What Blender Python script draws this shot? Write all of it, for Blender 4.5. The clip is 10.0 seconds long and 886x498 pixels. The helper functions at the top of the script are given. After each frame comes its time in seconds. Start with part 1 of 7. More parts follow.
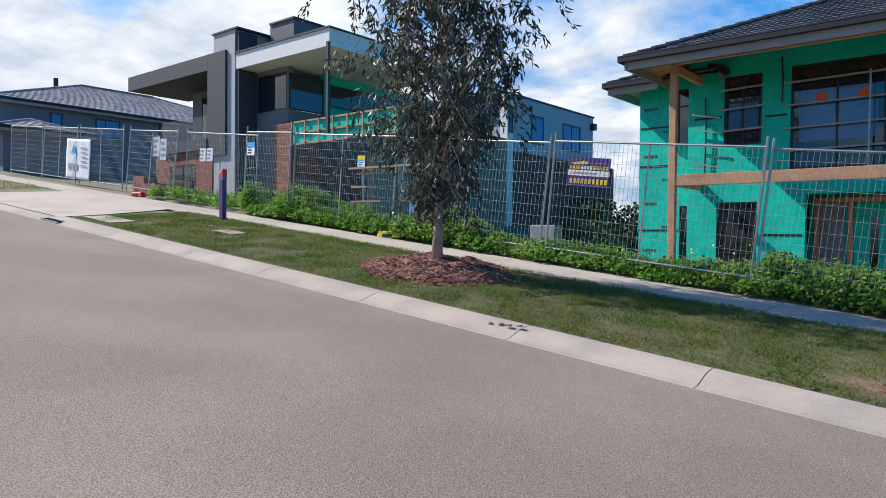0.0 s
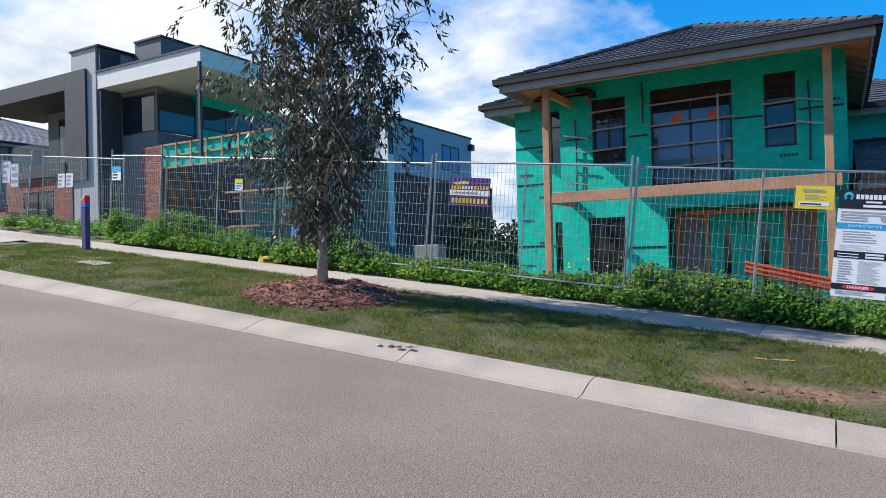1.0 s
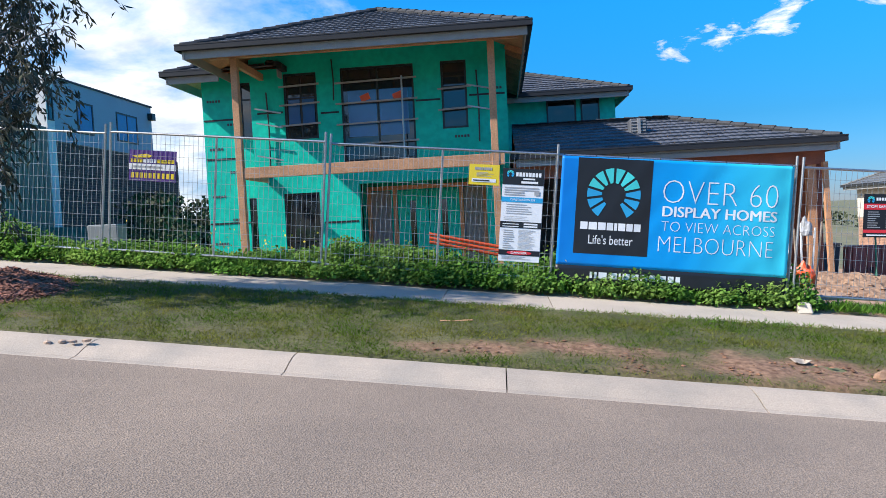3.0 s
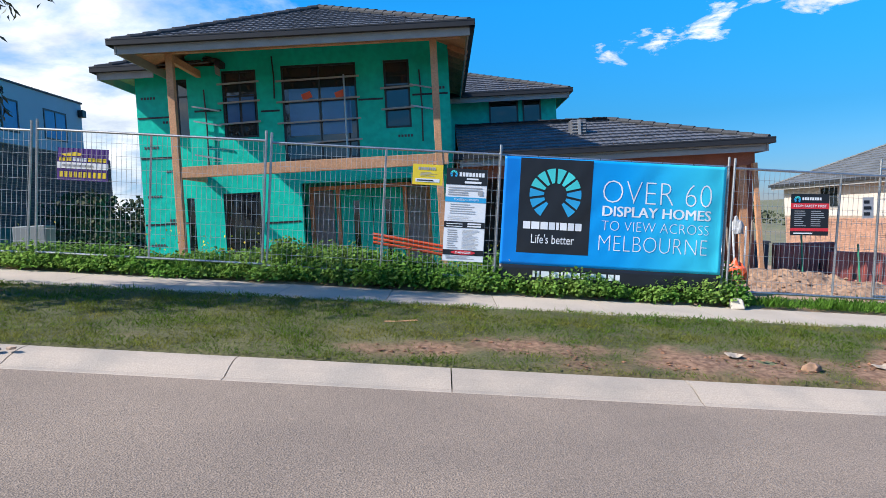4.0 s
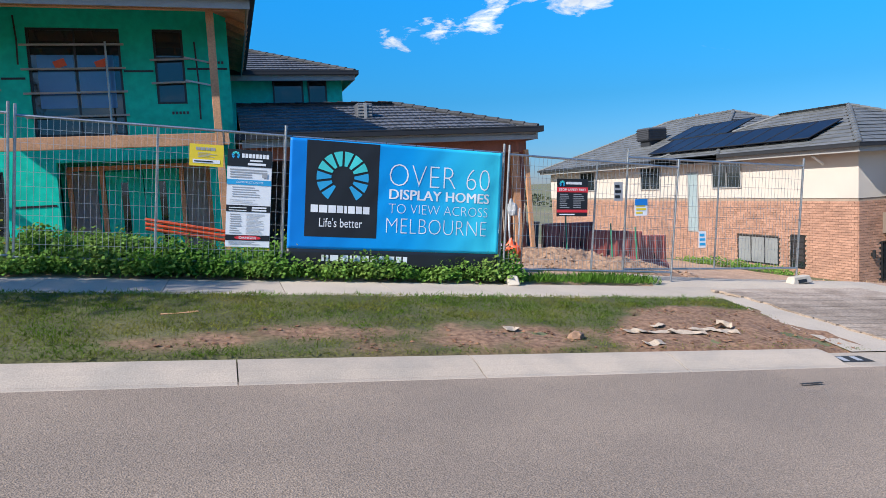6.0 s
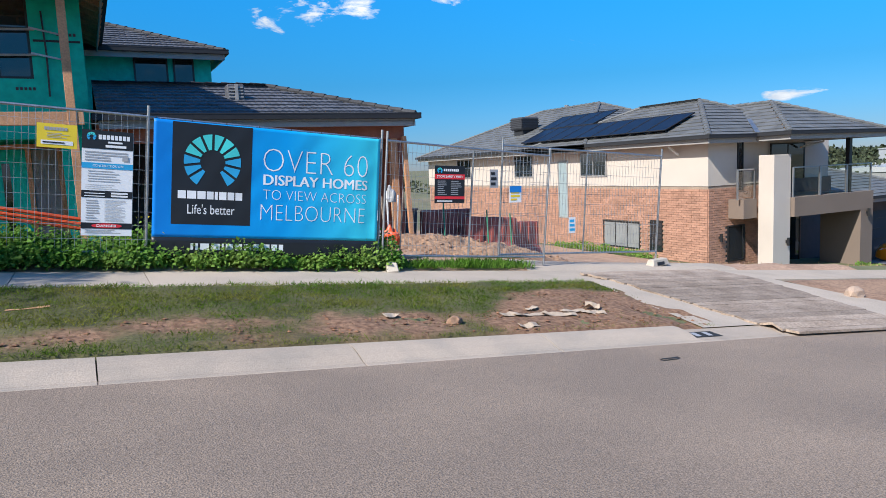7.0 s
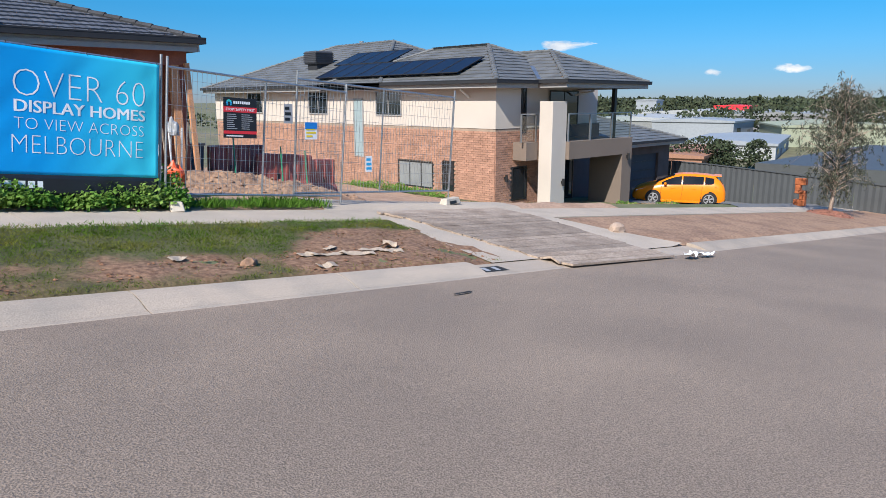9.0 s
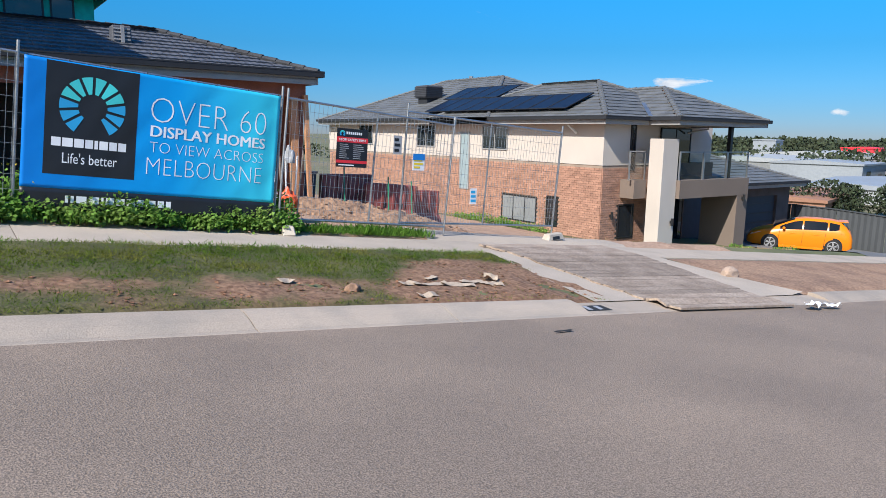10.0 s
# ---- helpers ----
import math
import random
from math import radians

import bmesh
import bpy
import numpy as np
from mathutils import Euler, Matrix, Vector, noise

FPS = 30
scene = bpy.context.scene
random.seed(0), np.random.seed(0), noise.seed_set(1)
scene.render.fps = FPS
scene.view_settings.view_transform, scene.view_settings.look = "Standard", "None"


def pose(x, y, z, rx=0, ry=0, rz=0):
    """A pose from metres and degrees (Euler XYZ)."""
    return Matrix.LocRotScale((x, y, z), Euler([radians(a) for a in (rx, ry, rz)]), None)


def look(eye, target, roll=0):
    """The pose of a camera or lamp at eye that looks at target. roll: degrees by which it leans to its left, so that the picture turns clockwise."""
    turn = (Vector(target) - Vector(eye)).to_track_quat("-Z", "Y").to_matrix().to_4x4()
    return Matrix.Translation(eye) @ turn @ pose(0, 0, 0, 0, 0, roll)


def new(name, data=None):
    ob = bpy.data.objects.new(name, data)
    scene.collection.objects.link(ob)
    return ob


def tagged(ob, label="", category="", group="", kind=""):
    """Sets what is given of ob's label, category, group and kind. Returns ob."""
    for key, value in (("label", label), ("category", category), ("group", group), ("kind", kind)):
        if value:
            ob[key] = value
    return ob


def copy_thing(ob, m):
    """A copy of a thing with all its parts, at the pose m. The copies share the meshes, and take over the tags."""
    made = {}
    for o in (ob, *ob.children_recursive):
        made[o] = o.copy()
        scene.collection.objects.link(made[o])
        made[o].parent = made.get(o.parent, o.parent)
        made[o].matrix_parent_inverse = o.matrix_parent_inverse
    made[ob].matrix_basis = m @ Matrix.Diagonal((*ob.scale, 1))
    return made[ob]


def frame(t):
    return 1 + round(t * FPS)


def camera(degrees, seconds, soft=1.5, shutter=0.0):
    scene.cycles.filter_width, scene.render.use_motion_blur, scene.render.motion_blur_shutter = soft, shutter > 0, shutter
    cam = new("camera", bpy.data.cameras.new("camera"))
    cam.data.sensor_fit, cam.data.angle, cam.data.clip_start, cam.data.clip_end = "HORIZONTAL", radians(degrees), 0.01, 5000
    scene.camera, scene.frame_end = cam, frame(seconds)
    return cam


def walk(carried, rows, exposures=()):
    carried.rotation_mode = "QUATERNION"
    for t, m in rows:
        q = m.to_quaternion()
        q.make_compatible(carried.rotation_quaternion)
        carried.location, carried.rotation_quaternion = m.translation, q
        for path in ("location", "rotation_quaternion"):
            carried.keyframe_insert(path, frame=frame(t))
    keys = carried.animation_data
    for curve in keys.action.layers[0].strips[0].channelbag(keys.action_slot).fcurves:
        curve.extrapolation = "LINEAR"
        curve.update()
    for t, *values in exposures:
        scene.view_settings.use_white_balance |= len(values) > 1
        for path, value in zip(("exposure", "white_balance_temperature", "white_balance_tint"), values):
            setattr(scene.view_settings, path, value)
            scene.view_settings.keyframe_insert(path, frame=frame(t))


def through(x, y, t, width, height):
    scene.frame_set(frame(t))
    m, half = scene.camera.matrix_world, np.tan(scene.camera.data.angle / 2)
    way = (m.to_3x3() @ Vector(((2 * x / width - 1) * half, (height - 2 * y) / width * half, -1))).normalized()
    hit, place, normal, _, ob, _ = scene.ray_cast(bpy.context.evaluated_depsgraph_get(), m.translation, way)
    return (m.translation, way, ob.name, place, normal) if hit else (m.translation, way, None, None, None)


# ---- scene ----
import collections

cam = camera(66.0, 10.0, soft=0.3)
PATH = [
    (0.0, pose(0.068, -0.051, 1.579, 88.81, -0.52, 39.93)),
    (0.5, pose(0.047, -0.056, 1.583, 88.60, 0.33, 38.54)),
    (1.0, pose(0.030, -0.058, 1.587, 90.47, 1.43, 30.15)),
    (1.2, pose(0.025, -0.058, 1.589, 89.33, 0.94, 25.63)),
    (1.5, pose(0.017, -0.057, 1.591, 88.72, 1.44, 23.39)),
    (2.0, pose(0.007, -0.053, 1.594, 88.78, 1.93, 16.07)),
    (2.5, pose(0.001, -0.047, 1.596, 88.43, 3.22, 11.73)),
    (2.7, pose(-0.001, -0.044, 1.597, 87.70, 3.11, 8.37)),
    (4.0, pose(-0.003, -0.015, 1.600, 87.18, 3.05, 0.23)),
    (4.5, pose(0.000, 0.000, 1.600, 86.61, 2.97, -5.25)),
    (5.0, pose(0.005, 0.017, 1.600, 85.53, 3.32, -7.38)),
    (5.5, pose(0.011, 0.035, 1.599, 84.47, 3.53, -15.31)),
    (5.7, pose(0.014, 0.043, 1.599, 84.58, 3.50, -16.40)),
    (6.8, pose(0.031, 0.091, 1.594, 84.46, 1.78, -23.59)),
    (7.0, pose(0.035, 0.100, 1.593, 83.24, 2.51, -27.55)),
    (7.5, pose(0.043, 0.124, 1.590, 82.40, 2.34, -36.73)),
    (8.0, pose(0.052, 0.149, 1.586, 80.86, 1.28, -42.47)),
    (8.5, pose(0.060, 0.175, 1.582, 79.92, -0.06, -44.65)),
    (9.0, pose(0.067, 0.202, 1.577, 77.74, 0.12, -44.43)),
    (9.5, pose(0.073, 0.229, 1.572, 78.13, -0.77, -41.04)),
    (10.0, pose(0.078, 0.257, 1.566, 80.45, -1.05, -35.71)),
]
walk(cam, PATH, [(0.0, 0.36), (1.0, 0.47), (2.0, 0.60), (2.5, 0.66), (4.0, 0.61), (5.5, 0.53), (7.0, 0.42), (10.0, 0.38)])

# ---- light ----
SLOPE = 0.1067
sun_way = Vector((1.04, 0.36, -1.0)).normalized()
sun = new("sun", bpy.data.lights.new("sun", "SUN"))
sun.data.energy, sun.data.angle, sun.data.color = 5.0, radians(0.53), (1.0, 0.95, 0.88)
sun.matrix_basis = look((-30, -10, 40), Vector((-30, -10, 40)) + sun_way)

world = bpy.data.worlds.new("sky")
scene.world = world
world.use_nodes = True
wn, wl = world.node_tree.nodes, world.node_tree.links
wn.clear()
w_out = wn.new("ShaderNodeOutputWorld")
w_bg = wn.new("ShaderNodeBackground")
w_sky = wn.new("ShaderNodeTexSky")
w_sky.sky_type, w_sky.sun_disc = "NISHITA", False
w_sky.sun_elevation = math.asin(-sun_way.z)
w_sky.sun_rotation = math.atan2(-sun_way.x, -sun_way.y)
w_sky.air_density, w_sky.dust_density, w_sky.ozone_density = 1.0, 0.0, 1.5
w_bg.inputs["Strength"].default_value = 0.09


def wnode(kind, **values):
    n = wn.new(kind)
    for key, v in values.items():
        n.inputs[key].default_value = v
    return n


def wmath(op, a, b):
    n = wn.new("ShaderNodeMath")
    n.operation = op
    for i, v in enumerate((a, b)):
        if isinstance(v, (int, float)):
            n.inputs[i].default_value = v
        else:
            wl.new(v, n.inputs[i])
    return n.outputs[0]


# clouds: a flat layer seen in perspective, thick towards the west and south-west, thin wisps elsewhere
w_geo = wn.new("ShaderNodeTexCoord")
w_sep = wn.new("ShaderNodeSeparateXYZ")
wl.new(w_geo.outputs["Generated"], w_sep.inputs[0])
up = wmath("MAXIMUM", w_sep.outputs[2], 0.0)
inv = wmath("DIVIDE", 1.0, wmath("ADD", up, 0.22))
w_com = wn.new("ShaderNodeCombineXYZ")
wl.new(wmath("MULTIPLY", w_sep.outputs[0], inv), w_com.inputs[0])
wl.new(wmath("MULTIPLY", w_sep.outputs[1], inv), w_com.inputs[1])
w_n1 = wnode("ShaderNodeTexNoise", Scale=1.5, Detail=9.0, Roughness=0.58, Distortion=0.25)
wl.new(w_com.outputs[0], w_n1.inputs["Vector"])
west = wmath("MULTIPLY", w_sep.outputs[0], -0.42)
cover = wmath("ADD", w_n1.outputs["Fac"], wmath("SUBTRACT", west, wmath("MULTIPLY", up, 0.30)))
w_ramp = wn.new("ShaderNodeValToRGB")
w_ramp.color_ramp.elements[0].position, w_ramp.color_ramp.elements[1].position = 0.51, 0.71
w_str = wn.new("ShaderNodeMapping")
w_str.inputs["Rotation"].default_value, w_str.inputs["Scale"].default_value = (0, 0, 0.35), (0.9, 2.6, 1.0)
wl.new(w_com.outputs[0], w_str.inputs["Vector"])
w_n3 = wnode("ShaderNodeTexNoise", Scale=1.25, Detail=8.0, Roughness=0.6, Distortion=0.2)
wl.new(w_str.outputs[0], w_n3.inputs["Vector"])
wisps = wmath("SUBTRACT", w_n3.outputs["Fac"], 0.17)


def cloud_bank(az, el, half_az, half_el, rise):
    """1 in the middle of a bank of fair-weather cloud at that bearing and height (degrees), falling to 0 and below outside it."""
    a = wmath("SUBTRACT", wmath("ARCTAN2", w_sep.outputs[0], w_sep.outputs[1]), radians(az))
    e = wmath("SUBTRACT", wmath("SUBTRACT", wmath("ARCSINE", w_sep.outputs[2], 0.0), radians(el)), wmath("MULTIPLY", a, rise))
    p, q = wmath("DIVIDE", a, radians(half_az)), wmath("DIVIDE", e, radians(half_el))
    return wmath("SUBTRACT", 1.0, wmath("ADD", wmath("MULTIPLY", p, p), wmath("MULTIPLY", q, q)))


w_n4 = wnode("ShaderNodeTexNoise", Scale=13.0, Detail=8.0, Roughness=0.62, Distortion=0.4)
w_flat = wn.new("ShaderNodeMapping")
w_flat.inputs["Scale"].default_value = (1.0, 1.0, 2.6)
wl.new(w_geo.outputs["Generated"], w_flat.inputs["Vector"])
wl.new(w_flat.outputs[0], w_n4.inputs["Vector"])
banks = wisps
for bank in ((16.6, 12.4, 4.2, 1.3, 0.15), (22.5, 13.3, 3.2, 1.4, 0.15), (30.0, 15.0, 7.5, 1.7, 0.20), (37.2, 2.6, 2.4, 0.8, 0.1), (42.2, 3.3, 1.1, 0.9, 0.1), (55.0, 4.3, 3.0, 0.5, 0.0), (65.5, 2.1, 1.2, 0.4, 0.0), (70.5, 2.3, 1.6, 0.35, 0.0)):
    m = wmath("ADD", wmath("MULTIPLY", wmath("MAXIMUM", cloud_bank(*bank), -1.0), 0.30), wmath("SUBTRACT", wmath("MULTIPLY", w_n4.outputs["Fac"], 1.9), 0.59))
    banks = wmath("MAXIMUM", banks, m)
wl.new(wmath("MAXIMUM", cover, banks), w_ramp.inputs[0])
w_n2 = wnode("ShaderNodeTexNoise", Scale=3.1, Detail=7.0, Roughness=0.6)
wl.new(w_com.outputs[0], w_n2.inputs["Vector"])
w_tone = wn.new("ShaderNodeValToRGB")
w_tone.color_ramp.elements[0].position, w_tone.color_ramp.elements[1].position = 0.35, 0.6
w_tone.color_ramp.elements[0].color, w_tone.color_ramp.elements[1].color = (5.0, 5.8, 7.0, 1), (8.6, 8.9, 9.2, 1)
wl.new(w_n2.outputs["Fac"], w_tone.inputs[0])
w_hsv = wnode("ShaderNodeHueSaturation", Hue=0.5, Saturation=1.3, Value=1.0)
wl.new(w_sky.outputs[0], w_hsv.inputs["Color"])
w_mix = wn.new("ShaderNodeMixRGB")
wl.new(w_ramp.outputs[0], w_mix.inputs[0])
w_tint = wn.new("ShaderNodeMixRGB")
w_tint.blend_type = "MULTIPLY"
w_tint.inputs[0].default_value = 1.0
w_deep = wn.new("ShaderNodeValToRGB")
w_deep.color_ramp.elements[0].position, w_deep.color_ramp.elements[0].color = 0.0, (0.26, 0.385, 0.87, 1)
w_deep.color_ramp.elements[1].position, w_deep.color_ramp.elements[1].color = 0.28, (0.16, 1.20, 1.66, 1)
w_mid = w_deep.color_ramp.elements.new(0.12)
w_mid.color = (0.16, 0.60, 0.95, 1)
wl.new(up, w_deep.inputs[0])
wl.new(w_deep.outputs[0], w_tint.inputs[2])
wl.new(w_hsv.outputs[0], w_tint.inputs[1])
wl.new(w_tint.outputs[0], w_mix.inputs[1])
wl.new(w_tone.outputs[0], w_mix.inputs[2])
wl.new(w_mix.outputs[0], w_bg.inputs["Color"])
wl.new(w_bg.outputs[0], w_out.inputs["Surface"])
scene.view_settings.exposure = 0.45


# ---- materials ----
def mat(name, color, rough=0.8, metal=0.0, vary=0.15, scale=4.0, fine=60.0, bump=0.15, second=None, spec=0.5, piece=0.0, each=0.0, grain=0.35):
    """Base colour varied at two scales, with fine relief. second: a stain colour. piece: spread from piece to piece."""
    m = bpy.data.materials.new(name)
    m.use_nodes = True
    nt = m.node_tree
    n, l = nt.nodes, nt.links
    b = n["Principled BSDF"]
    b.inputs["Roughness"].default_value, b.inputs["Metallic"].default_value = rough, metal
    b.inputs["Specular IOR Level"].default_value = spec
    tc = n.new("ShaderNodeTexCoord")
    big, small = n.new("ShaderNodeTexNoise"), n.new("ShaderNodeTexNoise")
    big.inputs["Scale"].default_value, big.inputs["Detail"].default_value = scale, 5
    small.inputs["Scale"].default_value, small.inputs["Detail"].default_value = fine, 3
    l.new(tc.outputs["Object"], big.inputs["Vector"])
    l.new(tc.outputs["Object"], small.inputs["Vector"])
    mix1 = n.new("ShaderNodeMixRGB")
    mix1.inputs[1].default_value = (*color, 1)
    dark = second or tuple(c * (1 - 2.2 * vary) for c in color)
    mix1.inputs[2].default_value = (*[max(c, 0.0) for c in dark], 1)
    ramp = n.new("ShaderNodeValToRGB")
    ramp.color_ramp.elements[0].position, ramp.color_ramp.elements[1].position = 0.42, 0.72
    l.new(big.outputs["Fac"], ramp.inputs[0])
    l.new(ramp.outputs[0], mix1.inputs[0])
    mr = n.new("ShaderNodeMapRange")
    mr.inputs["From Min"].default_value, mr.inputs["From Max"].default_value = grain, 1 - grain
    mr.inputs["To Min"].default_value, mr.inputs["To Max"].default_value = 1 - vary, 1 + vary
    l.new(small.outputs["Fac"], mr.inputs["Value"])
    hsv = n.new("ShaderNodeHueSaturation")
    l.new(mix1.outputs[0], hsv.inputs["Color"])
    value = mr.outputs[0]
    if piece:
        isl, mp, mu = n.new("ShaderNodeNewGeometry"), n.new("ShaderNodeMapRange"), n.new("ShaderNodeMath")
        mp.inputs["To Min"].default_value, mp.inputs["To Max"].default_value = 1 - piece, 1 + piece
        l.new(isl.outputs["Random Per Island"], mp.inputs["Value"])
        mu.operation = "MULTIPLY"
        l.new(value, mu.inputs[0])
        l.new(mp.outputs[0], mu.inputs[1])
        value = mu.outputs[0]
    if each:
        oi, mp2, mu2 = n.new("ShaderNodeObjectInfo"), n.new("ShaderNodeMapRange"), n.new("ShaderNodeMath")
        mp2.inputs["To Min"].default_value, mp2.inputs["To Max"].default_value = 1 - each, 1 + each
        l.new(oi.outputs["Random"], mp2.inputs["Value"])
        mu2.operation = "MULTIPLY"
        l.new(value, mu2.inputs[0])
        l.new(mp2.outputs[0], mu2.inputs[1])
        value = mu2.outputs[0]
    l.new(value, hsv.inputs["Value"])
    l.new(hsv.outputs[0], b.inputs["Base Color"])
    if bump:
        bp = n.new("ShaderNodeBump")
        bp.inputs["Strength"].default_value, bp.inputs["Distance"].default_value = bump, 0.02
        l.new(small.outputs["Fac"], bp.inputs["Height"])
        l.new(bp.outputs[0], b.inputs["Normal"])
    return m


def leaf_mat(name, color, light, through=0.35, rough=0.5):
    m = mat(name, color, rough, vary=0.2, scale=1.3, fine=9.0, bump=0, second=light, piece=0.35, spec=0.4)
    nt = m.node_tree
    n, l = nt.nodes, nt.links
    b, out = n["Principled BSDF"], n["Material Output"]
    tr, mx = n.new("ShaderNodeBsdfTranslucent"), n.new("ShaderNodeMixShader")
    mx.inputs[0].default_value = through
    src = b.inputs["Base Color"].links[0].from_socket
    l.new(src, tr.inputs["Color"])
    l.new(b.outputs[0], mx.inputs[1])
    l.new(tr.outputs[0], mx.inputs[2])
    l.new(mx.outputs[0], out.inputs["Surface"])
    return m


def glass_mat(name, tint, rough=0.03):
    m = mat(name, tint, rough, vary=0.05, bump=0, spec=1.0)
    return m


def clear_glass(name):
    m = bpy.data.materials.new(name)
    m.use_nodes = True
    n, l = m.node_tree.nodes, m.node_tree.links
    tr, gl, mx = n.new("ShaderNodeBsdfTransparent"), n.new("ShaderNodeBsdfGlossy"), n.new("ShaderNodeMixShader")
    tr.inputs["Color"].default_value = (0.80, 0.88, 0.88, 1)
    gl.inputs["Roughness"].default_value = 0.02
    mx.inputs[0].default_value = 0.1
    l.new(tr.outputs[0], mx.inputs[1])
    l.new(gl.outputs[0], mx.inputs[2])
    l.new(mx.outputs[0], n["Material Output"].inputs["Surface"])
    return m


M = {}
M["glass_clear"] = clear_glass("clear_glass")
M["asphalt"] = mat("asphalt", (0.230, 0.177, 0.137), 0.92, vary=0.34, scale=0.5, fine=92.0, bump=0.5, grain=0.37, second=(0.295, 0.225, 0.170))
M["kerb"] = mat("kerb_concrete", (0.42, 0.345, 0.275), 0.85, vary=0.10, scale=1.6, fine=70.0, bump=0.3, second=(0.31, 0.27, 0.225), each=0.06)
M["path"] = mat("path_concrete", (0.45, 0.375, 0.30), 0.88, vary=0.09, scale=0.9, fine=60.0, bump=0.3, second=(0.36, 0.305, 0.25), each=0.06)
M["dirt"] = mat("bare_soil", (0.33, 0.205, 0.130), 0.95, vary=0.25, scale=1.1, fine=14.0, bump=0.8, second=(0.22, 0.13, 0.085))
M["lot"] = mat("sandy_lot_soil", (0.42, 0.275, 0.19), 0.95, vary=0.22, scale=0.9, fine=16.0, bump=0.8, second=(0.30, 0.185, 0.12))
M["grass_ground"] = mat("lawn_soil", (0.062, 0.064, 0.02), 0.95, vary=0.3, scale=0.9, fine=26.0, bump=0.8, second=(0.12, 0.11, 0.045))
M["field"] = mat("far_ground", (0.12, 0.13, 0.06), 0.95, vary=0.2, scale=0.03, fine=0.6, bump=0.2, second=(0.2, 0.16, 0.1))
M["galv"] = mat("galvanised_steel", (0.42, 0.43, 0.44), 0.42, 0.85, vary=0.12, scale=3.0, fine=40, bump=0.05)
M["wire"] = mat("galvanised_wire", (0.46, 0.47, 0.48), 0.45, 0.7, vary=0.08, scale=3.0, fine=40, bump=0)
M["wrap"] = mat("green_house_wrap", (0.005, 0.56, 0.43), 0.45, vary=0.10, scale=1.4, fine=6.0, bump=0.35, second=(0.004, 0.47, 0.36), spec=0.2)
M["timber"] = mat("raw_pine", (0.56, 0.29, 0.155), 0.75, vary=0.14, scale=2.5, fine=30, bump=0.2, second=(0.40, 0.21, 0.11))
M["old_timber"] = mat("weathered_boards", (0.35, 0.275, 0.215), 0.9, vary=0.22, scale=2.2, fine=24, bump=0.6, second=(0.235, 0.175, 0.13), each=0.22)
M["tile_c"] = mat("charcoal_roof_tile", (0.105, 0.110, 0.126), 0.6, vary=0.15, scale=2.0, fine=40, bump=0.2, piece=0.14, each=0.14)
M["tile_h"] = mat("grey_roof_tile", (0.135, 0.140, 0.142), 0.6, vary=0.12, scale=1.2, fine=40, bump=0.2, piece=0.12)
M["tile_d"] = mat("brown_roof_tile", (0.46, 0.40, 0.38), 0.7, vary=0.15, scale=1.2, fine=20, bump=0.2, piece=0.2)
M["cap_c"] = mat("charcoal_ridge_tile", (0.07, 0.072, 0.078), 0.9, vary=0.15, scale=2.0, fine=40, bump=0.1, spec=0.15)
M["gutter"] = mat("charcoal_gutter", (0.030, 0.032, 0.037), 0.6, vary=0.06, bump=0, spec=0.25)
M["fascia"] = mat("grey_fascia", (0.33, 0.325, 0.32), 0.6, vary=0.06, bump=0.05)
M["frosted"] = mat("frosted_glass", (0.30, 0.38, 0.40), 0.3, vary=0.05, bump=0)
M["frame_black"] = mat("black_window_frame", (0.018, 0.019, 0.021), 0.4, vary=0.06, bump=0)
M["glass_dark"] = glass_mat("window_glass", (0.018, 0.024, 0.03))
# blue of film, deepened to carry the sky's reflection as plain colour
M["glass_blue"] = glass_mat("sky_blue_glass", (0.03, 0.12, 0.32), 0.15)
M["brick_h"] = mat("tan_brick", (0.43, 0.238, 0.165), 0.85, vary=0.10, scale=2.0, fine=40, bump=0.3, piece=0.16)
M["mortar"] = mat("mortar", (0.34, 0.265, 0.205), 0.95, vary=0.1, bump=0.2)
M["brick_red"] = mat("red_brick", (0.34, 0.125, 0.085), 0.85, vary=0.12, scale=2.0, fine=40, bump=0.3, piece=0.22)
M["brick_brown"] = mat("brown_brick", (0.115, 0.085, 0.075), 0.85, vary=0.12, scale=2.0, fine=40, bump=0.3, piece=0.22)
M["cream"] = mat("cream_render", (0.57, 0.51, 0.45), 0.85, vary=0.04, scale=0.6, fine=120, bump=0.12)
M["taupe"] = mat("taupe_render", (0.20, 0.155, 0.125), 0.85, vary=0.05, scale=0.6, fine=120, bump=0.12)
M["white"] = mat("white_paint", (0.76, 0.75, 0.72), 0.7, vary=0.03, bump=0.05)
M["grey_light"] = mat("pale_grey_render", (0.46, 0.46, 0.46), 0.85, vary=0.05, fine=120, bump=0.1)
M["grey_mid"] = mat("mid_grey_render", (0.17, 0.175, 0.185), 0.85, vary=0.05, fine=120, bump=0.1)
M["grey_dark"] = mat("dark_grey_cladding", (0.052, 0.055, 0.066), 0.7, vary=0.06, fine=60, bump=0.05)
M["blue_wall"] = mat("pale_blue_cladding", (0.30, 0.43, 0.50), 0.8, vary=0.05, scale=0.5, bump=0.05)
M["beige_wall"] = mat("beige_cladding", (0.26, 0.23, 0.18), 0.8, vary=0.06, scale=0.5, bump=0.05)
M["dark_wall"] = mat("grey_brown_wall", (0.20, 0.20, 0.21), 0.85, vary=0.06, bump=0.1)
M["bark"] = mat("pale_bark", (0.42, 0.33, 0.26), 0.9, vary=0.25, scale=5, fine=40, bump=0.6, second=(0.25, 0.19, 0.15))
M["leaf"] = leaf_mat("gum_leaf", (0.062, 0.072, 0.046), (0.105, 0.108, 0.072), 0.18, 0.45)
